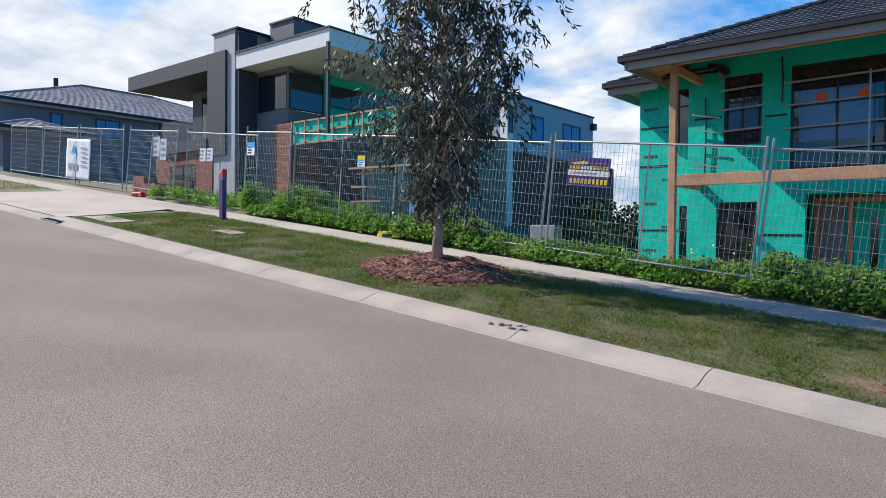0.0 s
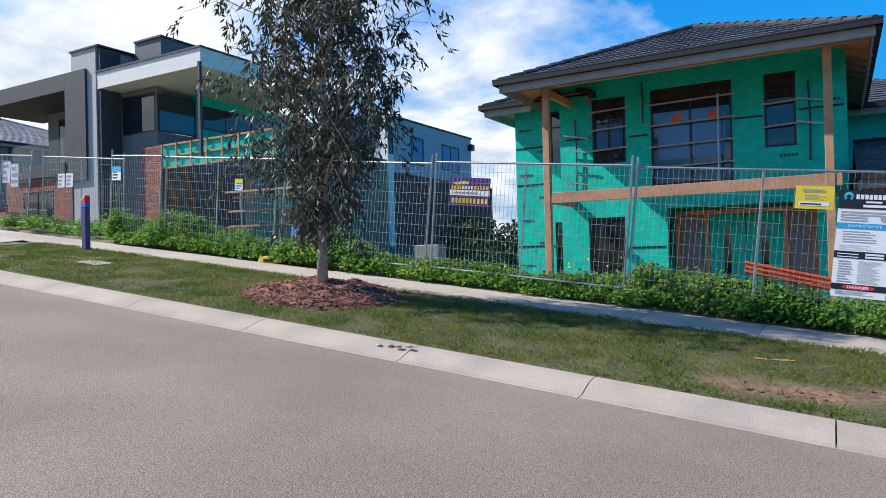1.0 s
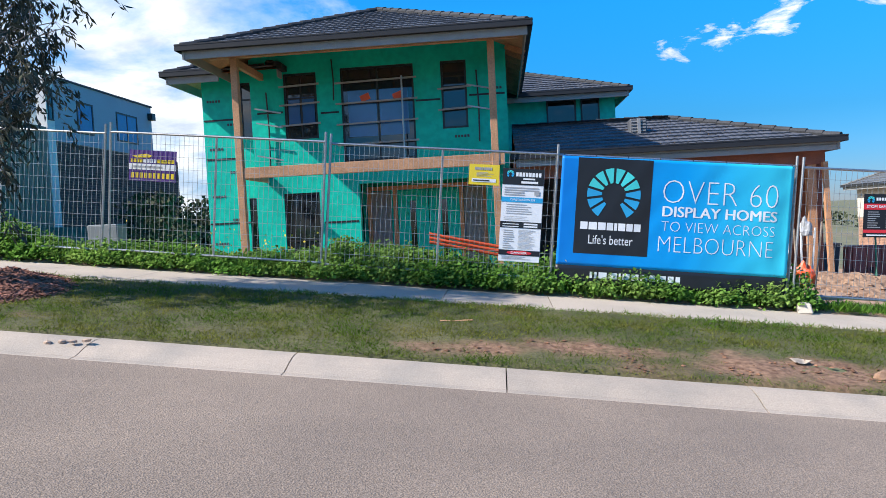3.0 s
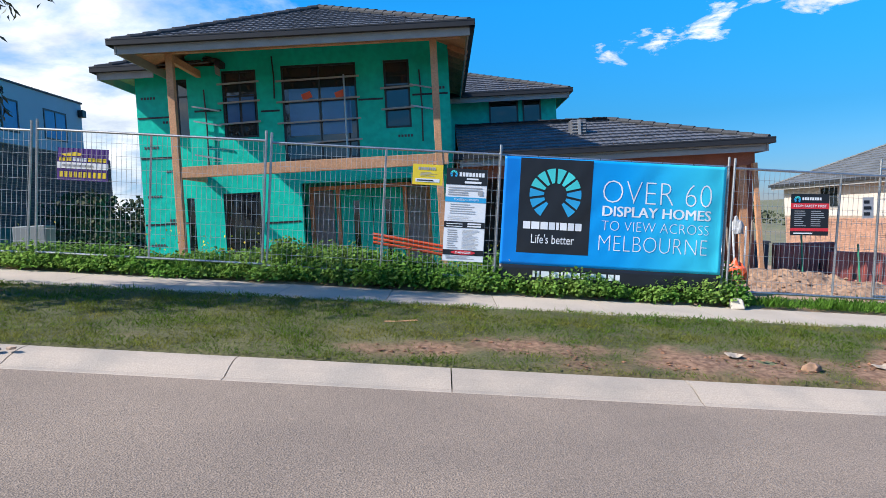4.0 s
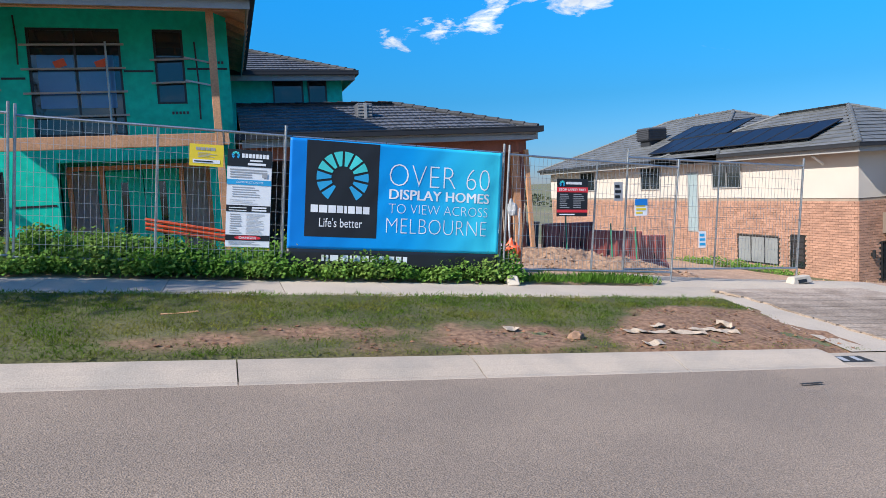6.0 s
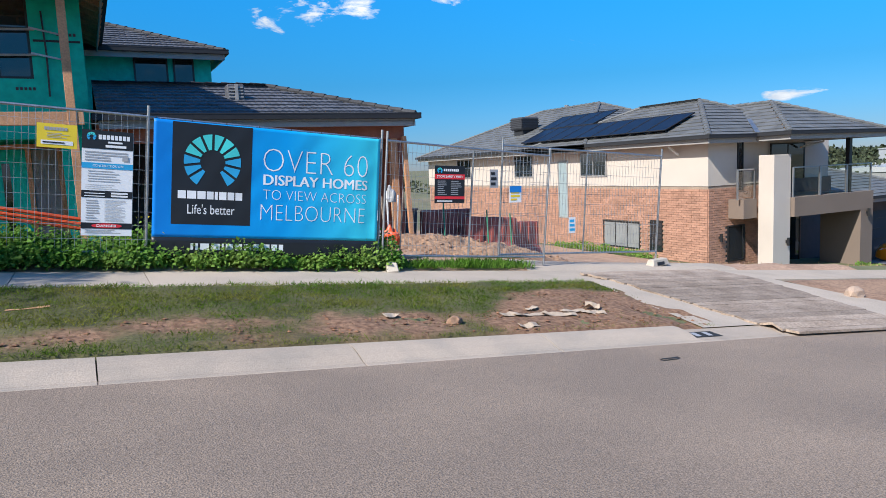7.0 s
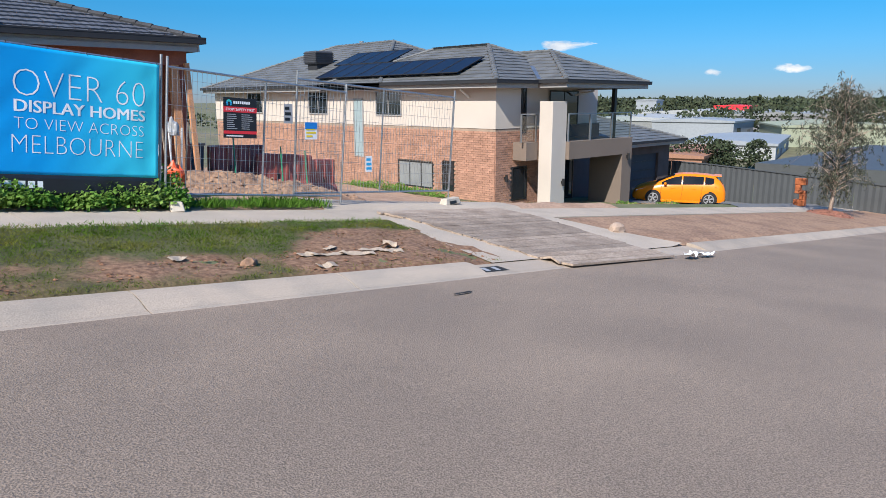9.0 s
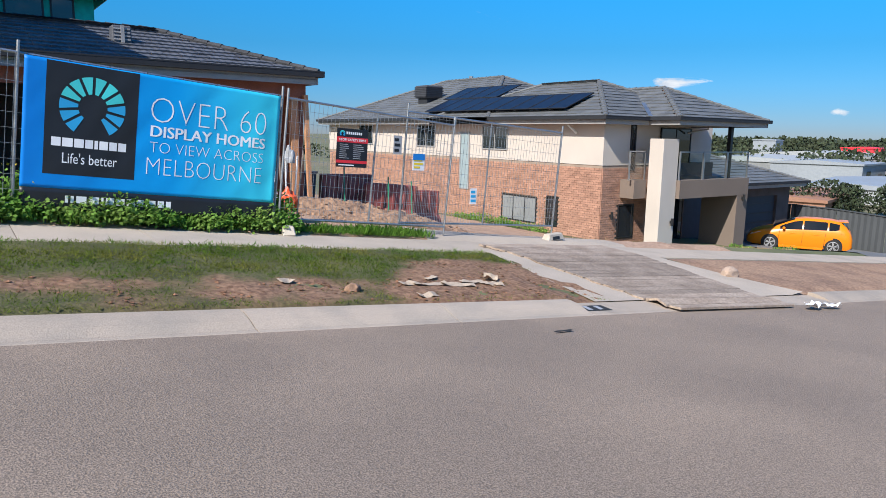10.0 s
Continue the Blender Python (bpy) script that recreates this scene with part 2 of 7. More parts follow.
M["weed"] = leaf_mat("mallow_leaf", (0.13, 0.275, 0.045), (0.25, 0.37, 0.09), 0.45)
M["blade"] = leaf_mat("grass_blade", (0.092, 0.155, 0.016), (0.24, 0.215, 0.05), 0.42)
M["blade_lush"] = leaf_mat("lush_grass_blade", (0.11, 0.24, 0.03), (0.16, 0.28, 0.05), 0.45)
for key in ("blade", "blade_lush", "weed"):
    skin = M[key].node_tree.nodes["Principled BSDF"]
    skin.inputs["Specular IOR Level"].default_value, skin.inputs["Roughness"].default_value = 0.12, 0.7
M["mulch"] = mat("bark_mulch", (0.30, 0.128, 0.085), 0.9, vary=0.2, scale=6, fine=40, bump=0.4, piece=0.5)
M["blue"] = mat("banner_blue", (0.009, 0.20, 0.60), 0.45, vary=0.05, scale=0.8, fine=3, bump=0.03, second=(0.01, 0.15, 0.5))
M["cyan"] = mat("banner_cyan", (0.024, 0.37, 0.69), 0.45, vary=0.05, scale=1.0, fine=3, bump=0.03)
M["ink"] = mat("black_print", (0.012, 0.014, 0.018), 0.45, vary=0.05, bump=0)
M["print_white"] = mat("white_print", (0.80, 0.82, 0.84), 0.5, vary=0.02, bump=0)
M["print_grey"] = mat("grey_print", (0.35, 0.36, 0.38), 0.6, vary=0.02, bump=0)
M["red"] = mat("red_print", (0.72, 0.03, 0.045), 0.5, vary=0.03, bump=0)
M["yellow"] = mat("yellow_board", (0.80, 0.60, 0.035), 0.5, vary=0.03, bump=0)
M["purple"] = mat("purple_board", (0.085, 0.035, 0.22), 0.5, vary=0.04, bump=0)
M["teal_print"] = mat("teal_print", (0.06, 0.62, 0.62), 0.5, vary=0.03, bump=0)
M["orange_plastic"] = mat("orange_plastic", (0.80, 0.11, 0.03), 0.45, vary=0.06, bump=0.05)
M["barrier"] = mat("maroon_plastic", (0.33, 0.095, 0.08), 0.55, vary=0.15, scale=2, bump=0.1)
M["car_glass"] = mat("tinted_car_glass", (0.012, 0.014, 0.016), 0.12, vary=0.05, bump=0, spec=0.35)
M["car_paint"] = mat("orange_car_paint", (0.86, 0.235, 0.004), 0.28, vary=0.015, bump=0, spec=0.5)
M["tyre"] = mat("tyre_rubber", (0.022, 0.022, 0.022), 0.8, vary=0.1, bump=0.1)
M["alloy"] = mat("dark_alloy", (0.42, 0.42, 0.43), 0.4, 0.3, vary=0.05, bump=0)
M["lamp_red"] = mat("red_lens", (0.45, 0.01, 0.012), 0.15, vary=0.05, bump=0)
M["panel"] = mat("solar_cell", (0.012, 0.014, 0.024), 0.36, vary=0.1, scale=2, fine=8, bump=0, spec=0.2)
M["steel_fence"] = mat("dark_steel_fence", (0.072, 0.078, 0.082), 0.6, vary=0.06, scale=1, bump=0.05)
M["roof_white"] = mat("white_metal_roof", (0.28, 0.31, 0.34), 0.6, vary=0.05, scale=0.1, fine=2, bump=0)
M["shed_grey"] = mat("grey_shed_wall", (0.24, 0.25, 0.25), 0.8, vary=0.08, scale=0.1, fine=2, bump=0)
M["far_leaf"] = mat("far_tree_leaves", (0.034, 0.050, 0.022), 0.9, vary=0.35, scale=0.12, fine=0.9, bump=0.6, second=(0.06, 0.07, 0.036), piece=0.3)
M["drive"] = mat("driveway_grey", (0.17, 0.17, 0.17), 0.9, vary=0.08, scale=0.6, bump=0.2)


# ---- mesh helpers ----
WORLD = {}


def thing(name, x, y, z, label, category, group="", kind=""):
    ob = new(name)
    ob.empty_display_size = 0.2
    ob.matrix_basis = Matrix.Translation((x, y, z))
    WORLD[ob.name] = ob.matrix_basis.copy()
    return tagged(ob, label, category, group, kind)


def link_mesh(name, me, material, parent=None, label="", smooth=False):
    ob = new(name, me)
    if material is not None:
        me.materials.append(material)
    if smooth:
        me.polygons.foreach_set("use_smooth", [True] * len(me.polygons))
    if parent is not None:
        ob.parent = parent
        ob.matrix_parent_inverse = WORLD.get(parent.name, Matrix()).inverted()
    WORLD[ob.name] = Matrix()
    if label:
        tagged(ob, label)
    return ob


def part(name, bm, material, parent=None, label="", smooth=False, bevel=0.0):
    if bevel:
        bmesh.ops.bevel(bm, geom=bm.edges[:], offset=bevel, segments=1, affect="EDGES", clamp_overlap=True)
    me = bpy.data.meshes.new(name)
    bm.to_mesh(me)
    bm.free()
    return link_mesh(name, me, material, parent, label, smooth)


def from_lists(name, verts, faces, material, parent=None, label="", smooth=False):
    me = bpy.data.meshes.new(name)
    me.from_pydata(verts, [], faces)
    return link_mesh(name, me, material, parent, label, smooth)


BOX_FACES = [(0, 3, 2, 1), (4, 5, 6, 7), (0, 1, 5, 4), (1, 2, 6, 5), (2, 3, 7, 6), (3, 0, 4, 7)]


def hexa(bm, pts):
    v = [bm.verts.new(p) for p in pts]
    for f in BOX_FACES:
        bm.faces.new([v[i] for i in f])


def box(bm, x0, x1, y0, y1, z0, z1):
    hexa(bm, [(x0, y0, z0), (x1, y0, z0), (x1, y1, z0), (x0, y1, z0), (x0, y0, z1), (x1, y0, z1), (x1, y1, z1), (x0, y1, z1)])


def boxed(x0, x1, y0, y1, z0, z1):
    bm = bmesh.new()
    box(bm, x0, x1, y0, y1, z0, z1)
    return bm


def bar(bm, p, q, w, h=None, hint=(0, 0, 1)):
    """A straight bar of rectangular section from p to q."""
    p, q = Vector(p), Vector(q)
    d = (q - p).normalized()
    s = d.cross(Vector(hint))
    s = (s if s.length > 1e-4 else d.cross(Vector((1, 0, 0)))).normalized()
    u = s.cross(d)
    s, u = s * w / 2, u * (h or w) / 2
    hexa(bm, [p - s - u, p + s - u, q + s - u, q - s - u, p - s + u, p + s + u, q + s + u, q - s + u])


def tube(bm, pts, radii, seg=8, cap=True):
    rings = []
    for i, p in enumerate(pts):
        a, b = Vector(pts[max(i - 1, 0)]), Vector(pts[min(i + 1, len(pts) - 1)])
        d = (b - a).normalized()
        s = d.cross(Vector((0.31, 0.95, 0.05))).normalized()
        u = d.cross(s)
        r = radii[i] if isinstance(radii, (list, tuple)) else radii
        rings.append([bm.verts.new(Vector(p) + (s * math.cos(k * math.tau / seg) + u * math.sin(k * math.tau / seg)) * r) for k in range(seg)])
    for r0, r1 in zip(rings, rings[1:]):
        for k in range(seg):
            bm.faces.new((r0[k], r0[(k + 1) % seg], r1[(k + 1) % seg], r1[k]))
    if cap:
        bm.faces.new(rings[0][::-1])
        bm.faces.new(rings[-1])


def poly_prism(bm, pts, depth):
    """A flat polygon (points in order) pushed out along depth (a vector)."""
    d = Vector(depth)
    a = [bm.verts.new(p) for p in pts]
    b = [bm.verts.new(Vector(p) + d) for p in pts]
    bm.faces.new(a[::-1])
    bm.faces.new(b)
    n = len(pts)
    for i in range(n):
        bm.faces.new((a[i], a[(i + 1) % n], b[(i + 1) % n], b[i]))
    bmesh.ops.recalc_face_normals(bm, faces=bm.faces[:])


# ---- ground ----
def fall(x):
    """The street's own height along its length."""
    if x > 60:
        return -SLOPE * 60 - 2.2 * (1 - math.exp(-(x - 60) / 25))
    if x < -70:
        return SLOPE * 70 + 3.0 * (1 - math.exp((x + 70) / 30))
    return -SLOPE * x


PROFILE = [(-400, 0.6), (-8, 0.45), (-6, 0.3), (-1.75, 0.11), (-1.3, 0.0), (2.4, 0.085), (6.1, 0.0), (6.18, 0.028), (6.42, 0.095), (6.55, 0.107), (9.5, 0.322), (10.9, 0.357), (11.5, 0.40)]


def across(y):
    return float(np.interp(y, [p[0] for p in PROFILE], [p[1] for p in PROFILE]))


LOT = [(-80, 8.2), (-45, 5.2), (-30, 3.3), (-24, 2.7), (-17, 1.9), (-14, 1.2), (-9, 0.1), (-7.5, 0.0), (6.0, -0.12), (7.5, -0.42), (10, -0.95), (14, -1.5), (19, -2.2), (27, -2.85), (32, -3.5), (38, -3.95), (60, -6.6), (90, -8.5), (400, -9.5)]


def lot(x):
    return float(np.interp(x, [p[0] for p in LOT], [p[1] for p in LOT]))


def crossing(x):
    """How far x lies on one of the two driveway crossings, where kerb and verge dip."""
    return max(min((x - 6.6) / 0.5, 1, (13.3 - x) / 0.5), min((x + 24.5) / 0.8, 1, (-16.9 - x) / 0.6), 0)


def ground_z(x, y):
    z = fall(x) + across(y)
    if 6.4 < y < 9.5:
        k = crossing(x)
        z += k * (float(np.interp(y, (6.1, 6.58, 9.5), (0.004, 0.042, 0.322))) - across(y))
    if y > 11.4:
        k = min(max((y - 11.4) / 3.0, 0), 1)
        k = k * k * (3 - 2 * k)
        z = z * (1 - k) + lot(x) * k
    if y > 45:
        z += (-3.0 - z) * min((y - 45) / 80, 1) if x < 60 else 0
    return z


def spread(*stretches):
    out = []
    for a, b, n in stretches:
        out += [a + (b - a) * i / n for i in range(n)]
    return out + [stretches[-1][1]]


gx = spread((-3000, -400, 6), (-400, -90, 8), (-90, -26, 12), (-26, 16, 84), (16, 60, 40), (60, 140, 16), (140, 600, 10), (600, 4000, 8))
gy = spread((-3000, -60, 6), (-60, -6, 6), (-6, 6, 4), (6.58, 9.46, 9), (10.92, 11.5, 2), (11.5, 15, 10), (15, 50, 18), (50, 200, 12), (200, 4000, 12))
gv, gf = [], []
for y in gy:
    for x in gx:
        sunk = 0.15 if (-1.8 < y < 6.59 or 9.44 < y < 10.93) and -120 < x < 120 else 0.0
        gv.append((x, y, ground_z(x, y) - sunk))
for j in range(len(gy) - 1):
    for i in range(len(gx) - 1):
        a = j * len(gx) + i
        gf.append((a, a + 1, a + 1 + len(gx), a + len(gx)))
ground = from_lists("ground", gv, gf, M["field"], smooth=True)
tagged(ground, "dry grass and bare earth sloping downhill to the horizon", "ground", kind="structure")

rx, ry = spread((-110, -20, 18), (-20, 20, 40), (20, 110, 18)), spread((-1.3, 6.1, 12), (6.1, 6.13, 1))
road = from_lists("road", [(x, y, fall(x) + across(y) + (0.0 if y > -1.3 else 0)) for y in ry for x in rx],
                  [(j * len(rx) + i, j * len(rx) + i + 1, (j + 1) * len(rx) + i + 1, (j + 1) * len(rx) + i) for j in range(len(ry) - 1) for i in range(len(rx) - 1)], M["asphalt"], smooth=True)
tagged(road, "worn pinkish-grey asphalt road running downhill", "road", kind="structure")


def slope_prism(x0, x1, section):
    """A length along the street with the given section (y, z), open joints at both ends."""
    bm = bmesh.new()
    poly_prism(bm, [(x0, y, z + fall(x0)) for y, z in section], (x1 - x0, 0, fall(x1) - fall(x0)))
    return bm


kerb = thing("kerb", 0, 6.3, 0, "pale concrete rolled kerb with sawn joints along the road", "kerb", kind="structure")
KERB_SECTION = [(6.05, -0.2), (6.05, 0.0), (6.06, 0.005), (6.13, 0.010), (6.18, 0.024), (6.28, 0.062), (6.40, 0.094), (6.48, 0.106), (6.58, 0.108), (6.58, -0.2)]
LOW_SECTION = [(6.05, -0.2), (6.05, 0.0), (6.06, 0.005), (6.2, 0.014), (6.34, 0.026), (6.46, 0.036), (6.58, 0.048), (6.58, -0.2)]
joints = [-110, -60, -40, -30, -24] + [-19.6, -17.2, -15.4, -13.1, -11.0, -8.84, -6.5, -4.15, -2.1, -0.03, 2.24, 4.55, 6.75, 9.0, 11.2, 13.4, 15.6, 17.8, 20, 24, 30, 40, 60, 110]
for a, b in zip(joints, joints[1:]):
    low = (6.7 < a < 12) or (-24.5 < a < -17.3)
    part("kerb_stone", slope_prism(a + 0.006, b - 0.006, LOW_SECTION if low else KERB_SECTION), M["kerb"], kerb)
far_kerb = thing("kerb_opposite", 0, -1.5, 0, "pale concrete kerb on the other side of the road", "kerb", kind="structure")
for a, b in zip((-110, -90, -70, -40, -20, 0, 20, 40, 60), (-90, -70, -40, -20, 0, 20, 40, 60, 80)):
    part("kerb_stone", slope_prism(a + 0.005, b - 0.005, [(-1.78, -0.2), (-1.78, 0.125), (-1.62, 0.112), (-1.3, 0.016), (-1.22, 0.008), (-1.2, -0.2)]), M["kerb"], far_kerb)

pavement = thing("pavement", 0, 10.2, 0.3, "pale concrete footpath slabs between lawn strip and weeds", "footpath", kind="structure")
PATH_SECTION = [(9.5, 0.1), (9.5, 0.318), (9.52, 0.324), (10.88, 0.358), (10.9, 0.352), (10.9, 0.1)]
xs = [-110, -70, -45] + [-2.5 + 1.58 * k for k in range(-26, 24)] + [50, 80, 110]
for a, b in zip(xs, xs[1:]):
    part("slab", slope_prism(a + 0.005, b - 0.005, PATH_SECTION), M["path"], pavement)


def sheet(name, x0, x1, y0, y1, step, lift, material, rough=0.02, seed=0.0, label="", cat_name="", ystep=None, relief=None):
    nx, ny = max(int((x1 - x0) / step), 1), max(int((y1 - y0) / (ystep or step)), 1)
    v = []
    for j in range(ny + 1):
        for i in range(nx + 1):
            x, y = x0 + (x1 - x0) * i / nx, y0 + (y1 - y0) * j / ny
            n = noise.noise(Vector((x * 1.7 + seed, y * 1.7, seed))) + 0.5 * noise.noise(Vector((x * 6, y * 6, seed)))
            if relief:
                n *= 1 + 2.2 * relief(x, y)
            v.append((x, y, ground_z(x, y) + lift + n * rough - (0.07 if j in (0, ny) else 0.0)))
    f = [(j * (nx + 1) + i, j * (nx + 1) + i + 1, (j + 1) * (nx + 1) + i + 1, (j + 1) * (nx + 1) + i) for j in range(ny) for i in range(nx)]
    ob = from_lists(name, v, f, material, smooth=True)
    return tagged(ob, label, cat_name, kind="structure")


def dirt_amount(x, y):
    n = noise.noise(Vector((x * 0.55, y * 1.3, 4.0))) + 0.6 * noise.noise(Vector((x * 1.9, y * 2.6, 9.0))) + 0.25 * noise.noise(Vector((x * 6.0, y * 6.0, 1.0)))
    strip = math.exp(-((y - 7.25) / 0.55) ** 2) * min(max((x + 1.5) / 2.2, 0), 1)
    end = min(max((x - 5.2 + (9.3 - y) * 0.5) / 0.8, 0), 1) * min(max((9.0 - y) / 0.4, 0), 1)
    base = 0.16 * math.exp(-((y - 7.2) / 0.6) ** 2)
    return min(max(0.55 * n + 0.72 * strip + 0.9 * end + base - 0.2, 0), 1)


sheet("verge_lawn", -16.9, 7.75, 6.555, 9.51, 0.1, 0.02, M["grass_ground"], 0.012, 1.0, "patchy mown lawn strip between kerb and footpath", "lawn", relief=dirt_amount)
sheet("building_lot", -9, 18, 10.9, 34, 0.35, 0.03, M["lot"], 0.04, 7.0, "bare brown soil of the building lot", "soil")
sheet("verge_soil", 12.7, 60, 6.58, 9.5, 0.2, 0.014, M["dirt"], 0.012, 4.0, "bare brown soil strip with stones", "soil")
sheet("house_driveway", 27, 37.4, 10.9, 19.3, 0.5, 0.035, M["drive"], 0.0, 5.0, "plain grey driveway in front of the garage", "driveway")


# ---- roofs ----
def tile_face(bm, pts, tile_w, tile_l, thick, wave=0.0, single=None):
    """Overlapping tiles over one roof plane; pts: eave left, eave right, then the rest of the outline."""
    pts = [Vector(p) for p in pts]
    u = (pts[1] - pts[0]).normalized()
    n = u.cross(pts[2] - pts[0]).normalized()
    if n.z < 0:
        n = -n
    v = n.cross(u)
    if v.z < 0:
        v = -v
    flat = [((p - pts[0]).dot(u), (p - pts[0]).dot(v)) for p in pts]
    vmax = max(f[1] for f in flat)
    rows = max(int(vmax / tile_l), 1)
    for r in range(rows + 1):
        v0 = r * tile_l
        vm = min(v0 + tile_l * 0.5, vmax - 0.01)
        cuts = []
        for (a0, b0), (a1, b1) in zip(flat, flat[1:] + flat[:1]):
            if (b0 - vm) * (b1 - vm) < 0:
                cuts.append(a0 + (a1 - a0) * (vm - b0) / (b1 - b0))
        if len(cuts) < 2:
            continue
        lo, hi = min(cuts), max(cuts)
        k = math.floor(lo / tile_w)
        shift = (r % 2) * tile_w * 0.5
        x = k * tile_w - shift
        while x < hi:
            a, b = max(x, lo), min(x + tile_w - 0.006, hi)
            if b - a > 0.03:
                dz = random.uniform(-0.004, 0.004)
                if single:
                    bm = bmesh.new()
                p0 = pts[0] + u * a + v * (v0 - 0.03) + n * (thick + dz)
                p1 = pts[0] + u * b + v * (v0 - 0.03) + n * (thick + dz + random.uniform(-0.003, 0.003))
                top = v * (tile_l + 0.03) - n * thick
                lowv = n * thick
                if wave:
                    m = (p0 + p1) / 2
                    ws = [p0, p0.lerp(p1, 0.25) + n * wave, m - n * wave * 0.3, p0.lerp(p1, 0.75) + n * wave, p1]
                else:
                    ws = [p0, p1]
                up_, dn, ft = [bm.verts.new(w + top) for w in ws], [bm.verts.new(w) for w in ws], [bm.verts.new(w - lowv) for w in ws]
                for i in range(len(ws) - 1):
                    bm.faces.new((dn[i], dn[i + 1], up_[i + 1], up_[i]))
                    bm.faces.new((ft[i], ft[i + 1], dn[i + 1], dn[i]))
                if single:
                    part("tile", bm, single[0], single[1])
            x += tile_w


def ridge_caps(bm, p, q, r=0.075, length=0.33):
    p, q = Vector(p), Vector(q)
    n = max(int((q - p).length / length), 1)
    for i in range(n):
        a, b = p.lerp(q, i / n), p.lerp(q, (i + 1.08) / n)
        d = (b - a).normalized()
        s = d.cross(Vector((0, 0, 1))).normalized()
        u = s.cross(d)
        va, vb = [], []
        for k in range(7):
            t = -0.62 + (math.pi + 1.24) * k / 6
            o = s * math.cos(t) * r * 1.35 + u * math.sin(t) * r
            va.append(bm.verts.new(a + o + u * 0.012))
            vb.append(bm.verts.new(b + o * 0.92 - u * 0.006))
        for k in range(6):
            bm.faces.new((va[k], va[k + 1], vb[k + 1], vb[k]))
        bm.faces.new(va[::-1])


def hip_roof(house, x0, x1, y0, y1, z, pitch, material, tile_w, tile_l, thick, wave=0.0, gutter=True, fascia=None, sides="fblr", flush_left=False, loose=""):
    """A hipped roof over a rectangle of eaves; parts: roof deck, tiles, ridge caps, gutter, fascia."""
    w, d = x1 - x0, y1 - y0
    h = min(w, d) / 2
    top = z + h * pitch
    if d >= w:
        a, b = ((x0 + x1) / 2, y0 + h, top), ((x0 + x1) / 2, y1 - h, top)
        faces = {"f": [(x0, y0, z), (x1, y0, z), a], "b": [(x1, y1, z), (x0, y1, z), b], "l": [(x0, y1, z), (x0, y0, z), a, b], "r": [(x1, y0, z), (x1, y1, z), b, a]}
    else:
        a, b = (x0 + (0 if flush_left else h), (y0 + y1) / 2, top), (x1 - h, (y0 + y1) / 2, top)
        faces = {"f": [(x0, y0, z), (x1, y0, z), b, a], "b": [(x1, y1, z), (x0, y1, z), a, b], "l": [(x0, y1, z), (x0, y0, z), a], "r": [(x1, y0, z), (x1, y1, z), b]}
    deck = bmesh.new()
    for f in faces.values():
        vs = [deck.verts.new(Vector(p) - Vector((0, 0, 0.02))) for p in f]
        deck.faces.new(vs)
        vs = [deck.verts.new(Vector(p) - Vector((0, 0, 0.06))) for p in f]
        deck.faces.new(vs[::-1])
    roof = part("roof", deck, M["timber"], house, "timber-battened hipped roof")
    tiles = bmesh.new()
    for key in sides:
        tile_face(tiles, faces[key], tile_w, tile_l, thick, wave, (material, roof) if key in loose else None)
    tagged(part("tiles", tiles, material, roof, "rows of overlapping concrete roof tiles"), kind="stuff")
    caps = bmesh.new()
    for p, q in (((x0, y0, z), a), ((x1, y0, z), a if d >= w else b), ((x0, y1, z), b if d >= w else a), ((x1, y1, z), b), (a, b)):
        if (Vector(p) - Vector(q)).length > 0.3 and not (flush_left and p[0] == x0 and q[0] == x0):
            lift = Vector((0, 0, thick - 0.01))
            ridge_caps(caps, Vector(p) + lift, Vector(q) + lift)
    tagged(part("ridge_caps", caps, M["cap_c"] if material == M["tile_c"] else material, roof), kind="stuff")
    if gutter:
        g, fs = bmesh.new(), bmesh.new()
        for (p, q, o) in (((x0, y0), (gutter if gutter is not True else x1, y0), (0, -1)), ((x1, y0), (x1, y1), (1, 0)), ((x1, y1), (x0, y1), (0, 1)), ((x0, y1), (x0, y0), (-1, 0))):
            e = Vector((q[0] - p[0], q[1] - p[1], 0)).normalized()
            pa, pb = Vector((p[0] + o[0] * 0.05, p[1] + o[1] * 0.05, z)) - e * 0.1, Vector((q[0] + o[0] * 0.05, q[1] + o[1] * 0.05, z)) + e * 0.1
            bar(g, pa + Vector((0, 0, -0.03)), pb + Vector((0, 0, -0.03)), 0.12, 0.11)
            bar(g, pa + Vector((o[0] * 0.055, o[1] * 0.055, 0.035)), pb + Vector((o[0] * 0.055, o[1] * 0.055, 0.035)), 0.02, 0.03)
            pa, pb = Vector((p[0] - o[0] * 0.035, p[1] - o[1] * 0.035, z - 0.15)), Vector((q[0] - o[0] * 0.035, q[1] - o[1] * 0.035, z - 0.15))
            bar(fs, pa, pb, 0.03, 0.2)
        part("gutter", g, M["gutter"], roof)
        part("fascia", fs, fascia or M["fascia"], roof)
    return roof


